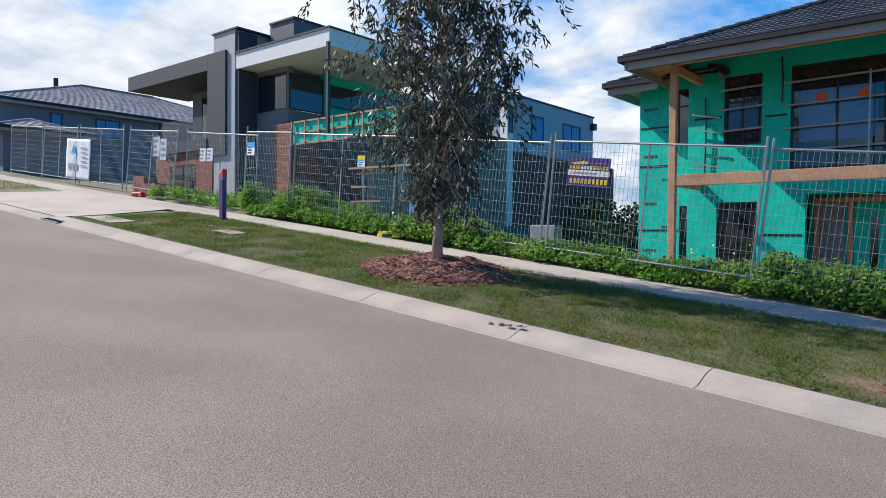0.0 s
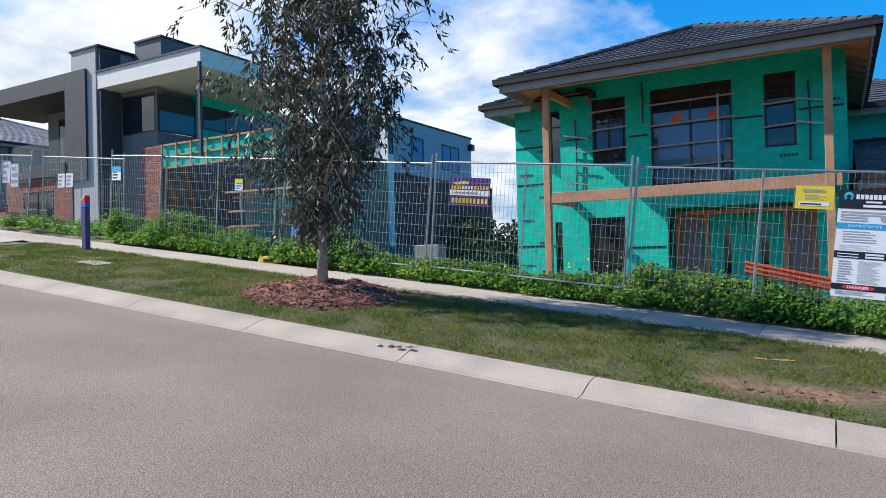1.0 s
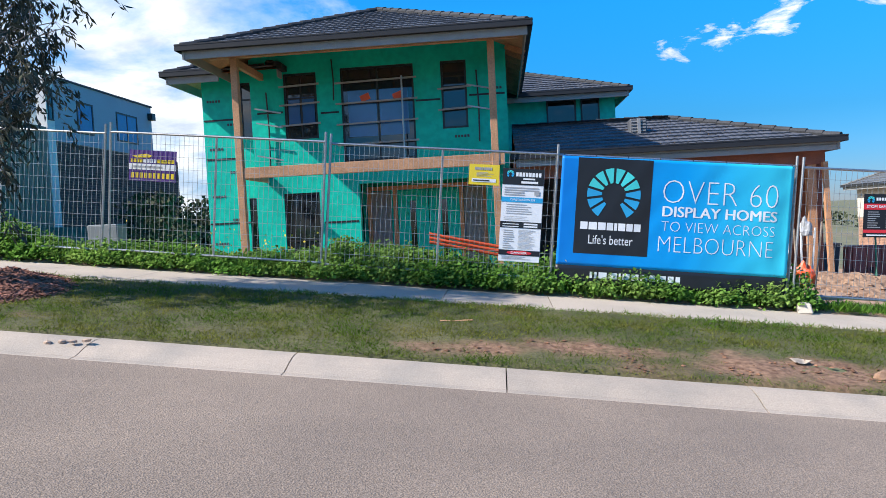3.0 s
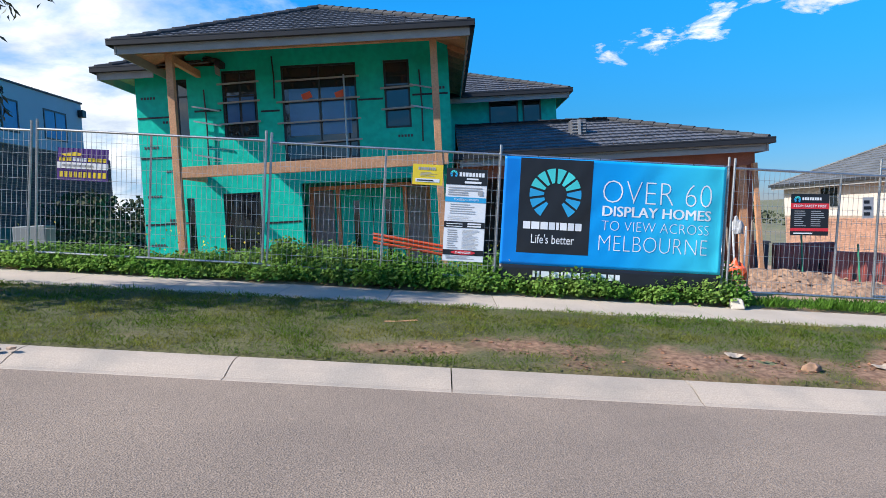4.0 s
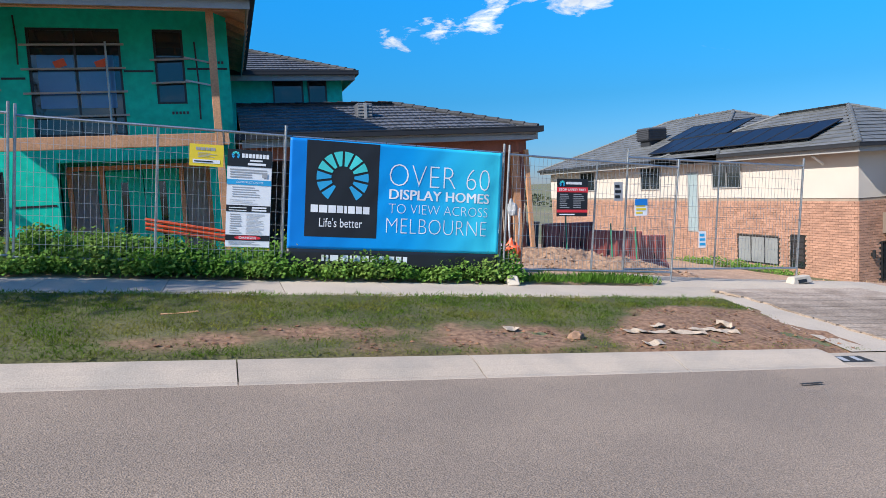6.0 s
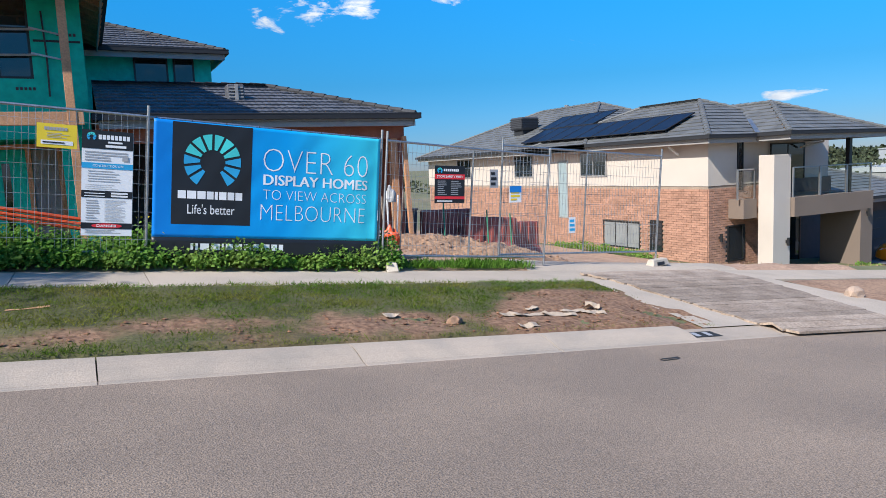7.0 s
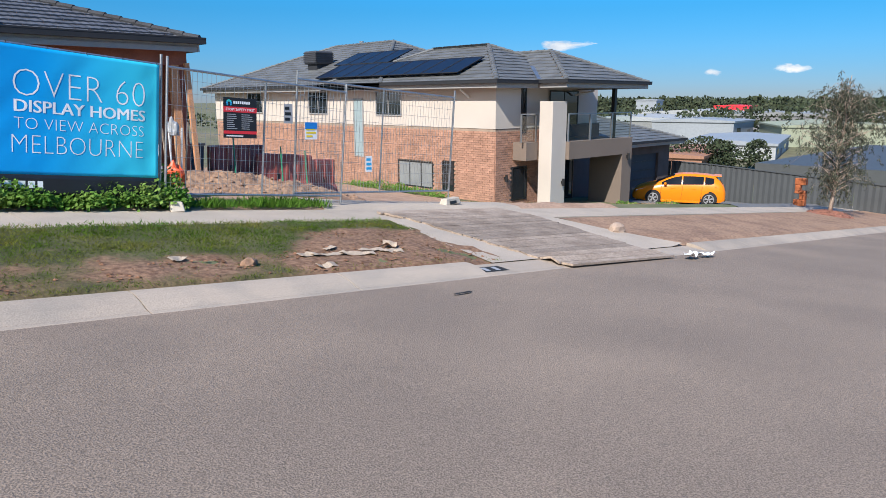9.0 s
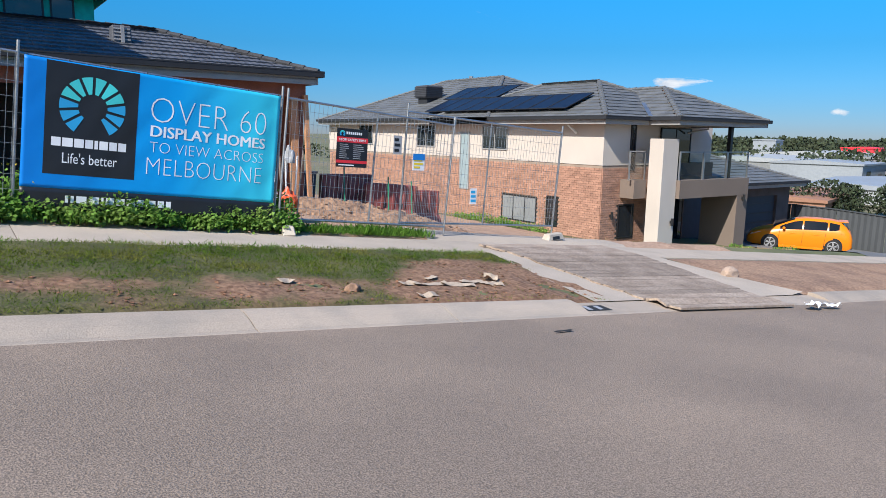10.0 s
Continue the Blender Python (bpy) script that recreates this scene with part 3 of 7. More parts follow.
def window(house, x0, x1, z0, z1, y, side="f", frame_w=0.05, mullions=(), bars=(), glass=None, frame=None, proud=0.03, label=""):
    """A framed window in a wall of constant y (side f) or constant x (side l: facing -x, r: facing +x; x0 and x1 are then along y)."""
    def place(a, d, z):
        return (a, y - d, z) if side == "f" else (y - d, a, z) if side == "l" else (y + d, a, z)

    def bx(bm, a0, a1, d0, d1, c0, c1):
        hexa(bm, [place(a0, d1, c0), place(a1, d1, c0), place(a1, d0, c0), place(a0, d0, c0), place(a0, d1, c1), place(a1, d1, c1), place(a1, d0, c1), place(a0, d0, c1)])
        bmesh.ops.recalc_face_normals(bm, faces=bm.faces[:])
    f = bmesh.new()
    bx(f, x0, x0 + frame_w, -0.08, proud, z0, z1)
    bx(f, x1 - frame_w, x1, -0.08, proud, z0, z1)
    bx(f, x0 + frame_w, x1 - frame_w, -0.08, proud, z1 - frame_w, z1)
    bx(f, x0 + frame_w, x1 - frame_w, -0.08, proud, z0, z0 + frame_w)
    for t in mullions:
        xm = x0 + (x1 - x0) * t
        bx(f, xm - frame_w * 0.4, xm + frame_w * 0.4, -0.06, proud - 0.006, z0 + frame_w, z1 - frame_w)
    for t in bars:
        zm = z0 + (z1 - z0) * t
        bx(f, x0 + frame_w, x1 - frame_w, -0.06, proud - 0.008, zm - frame_w * 0.4, zm + frame_w * 0.4)
    win = part("window", f, frame or M["frame_black"], house, label)
    p = bmesh.new()
    bx(p, x0 + frame_w * 0.7, x1 - frame_w * 0.7, 0.0, 0.008, z0 + frame_w * 0.7, z1 - frame_w * 0.7)
    part("pane", p, glass or M["glass_dark"], win)
    return win


def wall_f(x0, x1, y, z0, z1, t, holes=()):
    """A wall of constant y, thickness t behind it, with rectangular openings (x0, x1, z0, z1)."""
    bm = bmesh.new()
    xs_ = sorted({x0, x1, *[h[0] for h in holes], *[h[1] for h in holes]})
    zs_ = sorted({z0, z1, *[h[2] for h in holes], *[h[3] for h in holes]})
    for a, b in zip(xs_, xs_[1:]):
        for c, d in zip(zs_, zs_[1:]):
            mx, mz = (a + b) / 2, (c + d) / 2
            if not any(h[0] < mx < h[1] and h[2] < mz < h[3] for h in holes):
                box(bm, a, b, y, y + t, c, d)
    bmesh.ops.remove_doubles(bm, verts=bm.verts[:], dist=1e-4)
    bm.verts.index_update()
    met = collections.Counter(frozenset(v.index for v in f.verts) for f in bm.faces)
    bmesh.ops.delete(bm, geom=[f for f in bm.faces if met[frozenset(v.index for v in f.verts)] > 1], context="FACES_ONLY")
    return bm


def brickwork(bm, x0, x1, z0, z1, y, side="f", holes=(), l=0.23, h=0.076, gap=0.01, depth=0.03):
    """Bricks in stretcher bond standing proud of their mortar; side as in window()."""
    row = 0
    z = z0
    while z + h <= z1 + 0.001:
        x = x0 - (l + gap) * 0.5 * (row % 2)
        while x < x1:
            a, b = max(x, x0), min(x + l, x1)
            mx, mz = (a + b) / 2, z + h / 2
            if b - a > 0.04 and not any(p < mx < q and r < mz < s for p, q, r, s in holes):
                o = random.uniform(-0.003, 0.003)
                if side == "f":
                    box(bm, a, b, y - depth + o, y, z, z + h)
                elif side == "l":
                    box(bm, y - depth + o, y, a, b, z, z + h)
                else:
                    box(bm, y, y + depth + o, a, b, z, z + h)
            x += l + gap
        z += h + gap
        row += 1


# ---- the unfinished green house ----
def green_house():
    g = thing("unfinished_house", -3, 16.5, 0, "two-storey house under construction wrapped in green building wrap with charcoal tiled roofs", "house", kind="structure")
    wins = [(-5.21, -4.38, 3.72, 5.33), (-3.78, -1.98, 3.10, 5.38), (-1.32, -0.70, 3.76, 5.38)]
    low = [(-5.35, -4.45, 0.05, 2.40)]
    part("wall", wall_f(-6.05, 0.25, 16.5, 0.0, 5.95, 0.2, wins + low + [(-3.45, -0.35, 0.0, 2.55)]), M["wrap"], g, "wall in creased green building wrap")
    part("wall", wall_f(-7.42, -6.05, 16.8, -0.3, 5.75, 0.2, [(-6.45, -6.05, 3.85, 5.25), (-6.35, -6.07, 0.1, 2.35)]), M["wrap"], g, "wall in creased green building wrap")
    part("wall", boxed(0.05, 0.25, 16.7, 24.0, 0.0, 5.95), M["wrap"], g, "wall in creased green building wrap")
    part("wall", boxed(-7.42, -7.22, 17.0, 26.0, -0.3, 5.75), M["wrap"], g, "wall in creased green building wrap")
    part("wall", wall_f(-3.6, -0.2, 17.6, 0.0, 2.75, 0.2, [(-2.72, -1.0, 0.0, 2.36)]), M["wrap"], g, "recessed entry wall in green wrap")
    part("wall", wall_f(-7.2, 3.8, 22.6, 0.0, 5.52, 0.2), M["wrap"], g, "rear wall in green wrap")
    part("wall", boxed(3.6, 3.8, 22.8, 29.5, 0.0, 5.44), M["wrap"], g, "rear wall in green wrap")
    part("wall", boxed(-7.2, 3.6, 29.5, 29.7, 0.0, 5.75), M["grey_dark"], g, "rear wall")
    part("upper_floor", boxed(-6.0, 0.2, 16.72, 22.5, 2.62, 2.9), M["timber"], g)
    for a, b, c, d in wins:
        window(g, a, b, c, d, 16.56, bars=(0.62,), mullions=(0.5,) if b - a > 0.7 else (), label="black aluminium window with protective film")
    window(g, -6.45, -6.06, 3.85, 5.25, 16.86, bars=(0.7,))
    window(g, -6.35, -6.08, 0.1, 2.35, 16.86)
    window(g, 1.6, 2.55, 4.45, 5.25, 22.6)
    window(g, 2.7, 3.3, 4.45, 5.25, 22.6)
    # film over lower halves of the big stair window; its blue includes painted sky reflection
    fb = bmesh.new()
    box(fb, -3.62, -2.92, 16.545, 16.55, 3.7, 4.82)
    box(fb, -2.84, -2.14, 16.545, 16.55, 3.7, 4.82)
    part("window_film", fb, M["glass_blue"], g, "blue protective film with the sky's reflection put into its colour")
    fb = bmesh.new()
    box(fb, -5.12, -4.83, 16.545, 16.55, 4.1, 4.75)
    box(fb, -4.77, -4.46, 16.545, 16.55, 4.1, 4.75)
    part("window_film", fb, M["glass_blue"], g, "blue protective film with the sky's reflection put into its colour")
    for x in (-3.3, -2.5):
        t = bmesh.new()
        bar(t, (x, 16.535, 4.6), (x + 0.22, 16.535, 4.68), 0.006, 0.16)
        part("sticker", t, M["orange_plastic"], g, "faded orange sticker")
    # entry door set: timber jambs, wrapped doors with dark glass strips, dark sidelights
    for x in (-3.42, -2.74, -1.02, -0.42):
        part("door_jamb", boxed(x - 0.05, x + 0.05, 17.5, 17.62, 0.0, 2.4), M["timber"], g)
    part("door_head", boxed(-3.47, -0.37, 17.49, 17.62, 2.4, 2.5), M["timber"], g)
    for x in (-3.36, -0.96):
        part("sidelight", boxed(x, x + 0.5, 17.54, 17.57, 0.05, 2.38), M["shed_grey"], g, "grey film-covered sidelight")
    for x in (-2.68, -1.86):
        d = part("door", boxed(x, x + 0.8, 17.56, 17.6, 0.02, 2.36), M["wrap"], g, "entry door under green protective wrap")
        part("glass_strip", boxed(x + 0.32, x + 0.47, 17.55, 17.556, 0.5, 2.1), M["glass_dark"], d)
    window(g, -5.35, -4.45, 0.05, 2.40, 16.56, bars=(0.5,), mullions=(0.5,))
    # porch posts, beams, rafters
    for x in (-5.75, -0.08):
        bm = boxed(x - 0.075, x + 0.075, 14.73, 14.87, -0.1, 5.36)
        part("post", bm, M["timber"], g, "raw pine porch post", bevel=0.006)
    part("beam", boxed(-5.675, 0.12, 14.745, 14.855, 2.70, 2.94), M["timber"], g, "laminated pine balcony beam", bevel=0.006)
    part("beam", boxed(-6.3, 0.5, 14.74, 14.86, 5.365, 5.47), M["timber"], g, "pine plate under the eave")
    for x in (-5.74, -0.08):
        part("beam", boxed(x - 0.05, x + 0.05, 14.88, 16.49, 5.2, 5.36), M["timber"], g)
        part("beam", boxed(x - 0.045, x + 0.045, 14.88, 16.49, 2.70, 2.92), M["timber"], g)
    r = 0
    x = -6.4
    while x < 0.6:
        bm = bmesh.new()
        run = min(2.3, min(x + 6.66, 0.77 - x))
        if run > 0.3:
            bar(bm, (x, 14.25, 5.36), (x, 14.2 + run, 5.36 + run * 0.42), 0.045, 0.12)
            part("rafter", bm, M["timber"], g)
        else:
            bm.free()
        x += 0.6
    for y in np.arange(16.2, 23.0, 0.6):
        bm = bmesh.new()
        bar(bm, (0.7, float(y), 5.36), (0.25, float(y), 5.55), 0.045, 0.12)
        part("rafter", bm, M["timber"], g)
    # battens across the windows, service pipes on the wall
    for z, a, b in ((4.05, -5.3, -4.3), (4.55, -5.3, -4.3), (5.0, -5.3, -4.3), (4.0, -3.9, -1.9), (4.5, -3.9, -1.9), (5.0, -3.9, -1.9), (3.5, -3.9, -1.9), (4.2, -1.4, -0.6), (4.7, -1.4, -0.6)):
        bm = bmesh.new()
        bar(bm, (a, 16.42, z), (b, 16.42, z + 0.03), 0.03, 0.04)
        part("batten", bm, M["fascia"], g)
    for x, z0, z1 in ((-5.62, 3.1, 4.9), (-0.45, 3.4, 5.1), (-3.95, 4.6, 5.6)):
        bm = bmesh.new()
        tube(bm, [(x, 16.44, z0), (x + 0.02, 16.43, (z0 + z1) / 2), (x - 0.01, 16.44, z1)], 0.02, 6)
        part("pipe", bm, M["frame_black"], g)
    for x, z in ((-5.62, 3.3), (-5.62, 3.75), (-5.6, 4.1), (-5.62, 4.45), (-0.4, 4.2), (-0.4, 4.7)):
        bm = bmesh.new()
        bar(bm, (x - 0.3, 16.4, z + 0.06), (x + 0.35, 16.4, z - 0.08), 0.025, 0.035)
        part("bracket", bm, M["galv"], g)
    bm = bmesh.new()
    tube(bm, [(-2.25, 16.25, 2.9), (-2.24, 16.25, 5.05)], 0.022, 8)
    part("prop", bm, M["galv"], g, "galvanised prop standing on the balcony")
    # black straps and printed marks on the wrap
    for z, a, b in ((4.33, -7.4, -6.5), (4.38, -5.9, -5.25), (4.3, -4.3, -3.85), (4.45, -1.95, -1.35), (4.5, -0.65, 0.2), (1.72, -7.4, -5.4), (1.62, -4.35, -3.5), (3.35, -7.4, -6.5)):
        y = 16.49 if a > -6.2 else 16.79
        part("tape", boxed(a, b, y, y + 0.005, z, z + 0.045), M["ink"], g)
    marks = [(-6.0 + 0.62 * i + 0.2 * (i % 2), 2.98 + 0.55 * ((i * 2) % 5)) for i in range(10)] + [(-7.3 + 0.5 * (i % 2), 1.2 + 0.6 * i) for i in range(7)]
    for x, z in marks:
        y = 16.492 if x > -6.0 else 16.792
        if any(a - 0.4 < x < b + 0.05 and c - 0.1 < z < d + 0.1 for a, b, c, d in wins):
            continue
        for k in range(5):
            part("printed_mark", boxed(x + 0.075 * k, x + 0.05 + 0.075 * k, y, y + 0.004, z, z + 0.06), M["grey_dark"], g)
    # roofs
    hip_roof(g, -6.66, 0.69, 14.2, 24.5, 5.52, 0.43, M["tile_c"], 0.30, 0.32, 0.035, 0.007, loose="f")
    hip_roof(g, -8.05, -5.2, 16.2, 27.0, 5.46, 0.43, M["tile_c"], 0.30, 0.32, 0.035, 0.007, gutter=-6.72)
    hip_roof(g, -7.9, 4.14, 22.0, 30.2, 5.40, 0.40, M["tile_c"], 0.30, 0.32, 0.035, 0.007)
    return g


def garage():
    g = thing("unfinished_garage", 3.5, 15.4, -0.2, "unfinished single-storey garage wing with charcoal tiled roof", "garage", kind="structure")
    part("lintel", boxed(0.3, 6.98, 15.38, 15.5, 2.36, 2.79), M["brick_red"], g, "red-brown brick panel above the garage opening")
    part("wall", boxed(6.8, 6.98, 15.55, 20.6, -0.5, 2.79), M["brick_red"], g)
    part("wall", boxed(0.3, 6.8, 20.4, 20.6, -0.3, 2.79), M["grey_dark"], g)
    part("soffit", boxed(0.3, 7.08, 15.02, 15.36, 2.73, 2.76), M["shed_grey"], g)
    part("post", boxed(6.62, 6.8, 15.4, 15.55, -0.5, 2.36), M["timber"], g, "raw pine post")
    bm = bmesh.new()
    bar(bm, (6.93, 15.3, 2.4), (6.99, 15.2, -0.5), 0.10, 0.09, (0, 1, 0))
    part("prop", bm, M["timber"], g, "leaning raw pine prop")
    hip_roof(g, 0.36, 7.13, 15.0, 20.68, 2.88, 0.335, M["tile_c"], 0.30, 0.32, 0.035, 0.007, flush_left=True, sides="fbr", loose="f")
    bm = bmesh.new()
    box(bm, 3.08, 3.46, 16.35, 16.7, 3.33, 3.70)
    v = part("roof_vent", bm, M["tile_c"], g, "square louvred roof vent", bevel=0.02)
    for k in range(4):
        part("slat", boxed(3.11, 3.43, 16.33, 16.346, 3.40 + 0.072 * k, 3.43 + 0.072 * k), M["fascia"], v)
    part("slat", boxed(3.24, 3.31, 16.31, 16.328, 3.35, 3.70), M["fascia"], v)


green_house()
garage()


# ---- temporary fence ----
def fence_panel(width, height=2.0, middle=True):
    """One panel, standing in its own x-z plane from the origin: two posts, two rails, a middle post and a wire infill."""
    p = new("temporary_fence")
    WORLD[p.name] = Matrix()
    tagged(p, "galvanised temporary fence panel with welded wire mesh standing in weeds", "fence", "temporary fence along the footpath")
    for x in (0, width):
        bm = bmesh.new()
        tube(bm, [(x, 0, -0.16), (x, 0, height + 0.16)], 0.021, 8)
        part("post", bm, M["galv"], p)
    if middle:
        bm = bmesh.new()
        tube(bm, [(width / 2, 0, 0), (width / 2, 0, height)], 0.018, 8)
        part("post", bm, M["galv"], p)
    for z in (0, height):
        bm = bmesh.new()
        tube(bm, [(0, 0, z), (width, 0, z)], 0.02, 8)
        part("rail", bm, M["galv"], p)
    bm = bmesh.new()
    x = 0.08
    while x < width - 0.03:
        bar(bm, (x, -0.018, 0), (x, -0.018, height), 0.0042)
        x += 0.082
    z = 0.19
    while z < height - 0.05:
        bar(bm, (0, -0.022, z), (width, -0.022, z), 0.0046)
        z += 0.205
    part("wire_mesh", bm, M["wire"], p)
    return p


tilt = math.degrees(math.atan(SLOPE))


def fence_pose(x, y, z, turn=0.0, lean=0.0, rise=None):
    return pose(x, y, z, lean, tilt if rise is None else rise, turn)


first = fence_panel(3.72)
starts = [(-2.97, 11.1), (0.73, 11.1), (-6.74, 11.12), (-10.6, 11.12), (-14.5, 11.15)]
first.matrix_basis = fence_pose(-2.97, 11.1, 0.62 + SLOPE * 2.97)
for i, (x, y) in enumerate(starts[1:]):
    copy_thing(first, fence_pose(x, y, 0.62 - SLOPE * x + (0.02 if i % 2 else 0), (0.4, -0.5, 0.6, -0.4)[i], (-1.0, 1.2, -0.8, 1.0)[i]))
short = fence_panel(2.35, middle=False)
short.matrix_basis = fence_pose(-16.9, 11.3, 0.66 + SLOPE * 16.9, -6)
gate = fence_panel(3.5)
gate.matrix_basis = fence_pose(4.5, 11.1, 0.60 - SLOPE * 4.5, 1.0)
wide = fence_panel(4.15, 2.1)
wide.matrix_basis = fence_pose(7.0, 11.28, -0.12, 0.5, 0.5, 4.6)
copy_thing(gate, fence_pose(-20.6, 11.6, 0.62 + SLOPE * 20.6, 4, 2))
copy_thing(gate, fence_pose(-24.3, 11.4, 0.62 + SLOPE * 24.3, -2, -2))
copy_thing(gate, fence_pose(-28.0, 11.3, 0.62 + SLOPE * 28.0, 1, 1))
copy_thing(gate, fence_pose(-31.7, 11.3, 0.62 + SLOPE * 31.7, -1, -1))
copy_thing(gate, fence_pose(-35.4, 11.3, 0.62 + SLOPE * 35.4, 1, 1))


# ---- the modern grey house uphill ----
def grey_house():
    g = thing("modern_house", -22, 16, 2.6, "half-finished two-storey house with grey flat-roofed boxes and red brick base", "house", kind="structure")
    part("column", boxed(-25.0, -23.5, 15.5, 18.5, 1.8, 9.6), M["grey_light"], g, "tall pale grey rendered column")
    # thin slab makes the column's right face dark grey
    part("column", boxed(-23.49, -23.3, 15.55, 16.39, 1.8, 9.5), M["grey_dark"], g, "thin dark grey slab along the column's right face")
    part("coping", boxed(-25.06, -23.28, 15.44, 18.6, 9.6, 9.66), M["grey_dark"], g)
    part("roof_block", boxed(-23.28, -21.75, 17.0, 21.5, 7.5, 10.05), M["grey_mid"], g)
    part("coping", boxed(-23.27, -21.69, 16.94, 21.56, 10.05, 10.12), M["grey_dark"], g)
    # white cantilevered roof slab
    part("roof_slab", boxed(-23.4, -17.9, 15.5, 22.0, 8.02, 8.62), M["white"], g, "thick white cantilevered roof slab")
    part("coping", boxed(-23.45, -17.85, 15.45, 22.05, 8.62, 8.68), M["grey_dark"], g)
    # dark frame box
    part("frame_top", boxed(-32.1, -25.31, 15.4, 18.5, 8.22, 8.86), M["grey_dark"], g, "dark grey overhanging frame")
    part("frame_leg", boxed(-25.3, -24.02, 15.4, 15.49, 4.7, 8.86), M["grey_dark"], g, "dark grey overhanging frame")
    part("frame_sill", boxed(-29.0, -25.31, 15.35, 18.5, 5.0, 5.48), M["grey_dark"], g)
    part("wall", boxed(-30.0, -25.31, 17.5, 17.8, 5.49, 8.21), M["grey_mid"], g)
    window(g, -29.2, -25.5, 5.6, 7.9, 17.5, mullions=(0.35, 0.62), label="black framed balcony doors")
    from_lists("glass_balustrade", [(-29.0, 15.42, 5.49), (-25.4, 15.42, 5.49), (-25.4, 15.42, 6.4), (-29.0, 15.42, 6.4)], [(0, 1, 2, 3)], M["glass_clear"], g)
    # corner window, bays, brick pier
    part("wall", wall_f(-23.5, -21.3, 16.4, 2.0, 8.0, 0.25, [(-23.25, -21.42, 6.38, 7.82)]), M["grey_mid"], g)
    window(g, -23.25, -21.38, 6.38, 7.82, 16.42, label="black framed corner window")
    window(g, 16.45, 18.15, 6.38, 7.75, -21.3, "r", label="black framed corner window")
    part("wall", boxed(-21.55, -21.32, 16.66, 24.0, 2.0, 6.36), M["grey_mid"], g)
    part("wall", boxed(-21.55, -21.32, 18.2, 26.0, 6.37, 8.0), M["wrap"], g, "side wall in green building wrap")
    window(g, 18.5, 22.4, 6.75, 7.65, -21.32, "r", mullions=(0.3, 0.65))
    bk = bmesh.new()
    brickwork(bk, -21.85, -20.75, 2.2, 5.75, 16.15)
    brickwork(bk, 16.17, 17.6, 2.2, 5.75, -20.75, "r")
    pier = part("pier", boxed(-21.85, -20.75, 16.15, 17.6, 2.0, 5.75), M["mortar"], g, "red brick pier")
    part("bricks", bk, M["brick_red"], pier)
    base = part("base_wall", wall_f(-29.6, -25.05, 15.5, 2.4, 4.99, 0.25, [(-28.4, -26.3, 3.0, 4.45)]), M["mortar"], g, "red brick base wall")
    bk = bmesh.new()
    brickwork(bk, -29.6, -25.05, 2.5, 4.98, 15.5, holes=[(-28.4, -26.3, 3.0, 4.45)])
    part("bricks", bk, M["brick_red"], base)
    window(g, -28.4, -26.3, 3.0, 4.45, 15.5, mullions=(0.5,))
    part("pole", boxed(-17.6, -17.5, 15.1, 15.2, 4.9, 8.01), M["grey_dark"], g, "dark steel column under the roof slab")
    # timber-framed balustrade with green wrap
    part("infill", boxed(-20.3, -15.0, 15.86, 15.88, 4.85, 5.62), M["wrap"], g)
    for z in (4.82, 5.22, 5.62):
        part("stud_rail", boxed(-20.3, -15.0, 15.8, 15.855, z, z + 0.06), M["timber"], g)
    for k in range(8):
        x = -20.3 + 5.24 * k / 7
        part("stud", boxed(x, x + 0.06, 15.76, 15.797, 4.8, 5.68), M["timber"], g)
    # long side wing
    part("side_wall", boxed(-18.4, -18.02, 17.8, 26.4, 0.2, 6.1), M["beige_wall"], g, "beige ribbed cladding wall")
    for k in range(28):
        part("rib", boxed(-18.018, -17.99, 17.9 + 0.3 * k, 17.94 + 0.3 * k, 0.5, 6.1), M["beige_wall"], g)
    part("corner_trim", boxed(-18.4, -17.98, 26.42, 26.9, 0.2, 8.2), M["white"], g)
    part("side_wall", boxed(-26.0, -18.02, 26.92, 35.0, 5.6, 8.2), M["blue_wall"], g, "pale blue upper side wall")
    part("coping", boxed(-26.0, -17.96, 26.42, 35.05, 8.2, 8.28), M["grey_dark"], g)
    wallb = part("side_wall", boxed(-26.0, -18.05, 26.92, 37.7, -0.5, 5.6), M["mortar"], g, "dark brown brick lower side wall")
    bk = bmesh.new()
    brickwork(bk, 26.92, 37.7, 1.0, 5.58, -18.05, "r", l=0.35, h=0.11)
    part("bricks", bk, M["brick_brown"], wallb)
    window(g, 28.5, 29.7, 6.1, 7.5, -18.02, "r", frame_w=0.08, glass=M["glass_blue"])
    window(g, 31.6, 33.5, 6.1, 7.5, -18.02, "r", mullions=(0.5,), frame_w=0.08, glass=M["glass_blue"])
    window(g, 26.5, 26.85, 6.4, 7.6, -17.98, "r", frame_w=0.06)
    part("rain_head", boxed(-18.0, -17.75, 34.6, 34.95, 7.5, 7.85), M["frame_black"], g)
    g.matrix_basis = pose(0, 0, 0, 0, 0, 0.35) @ g.matrix_basis


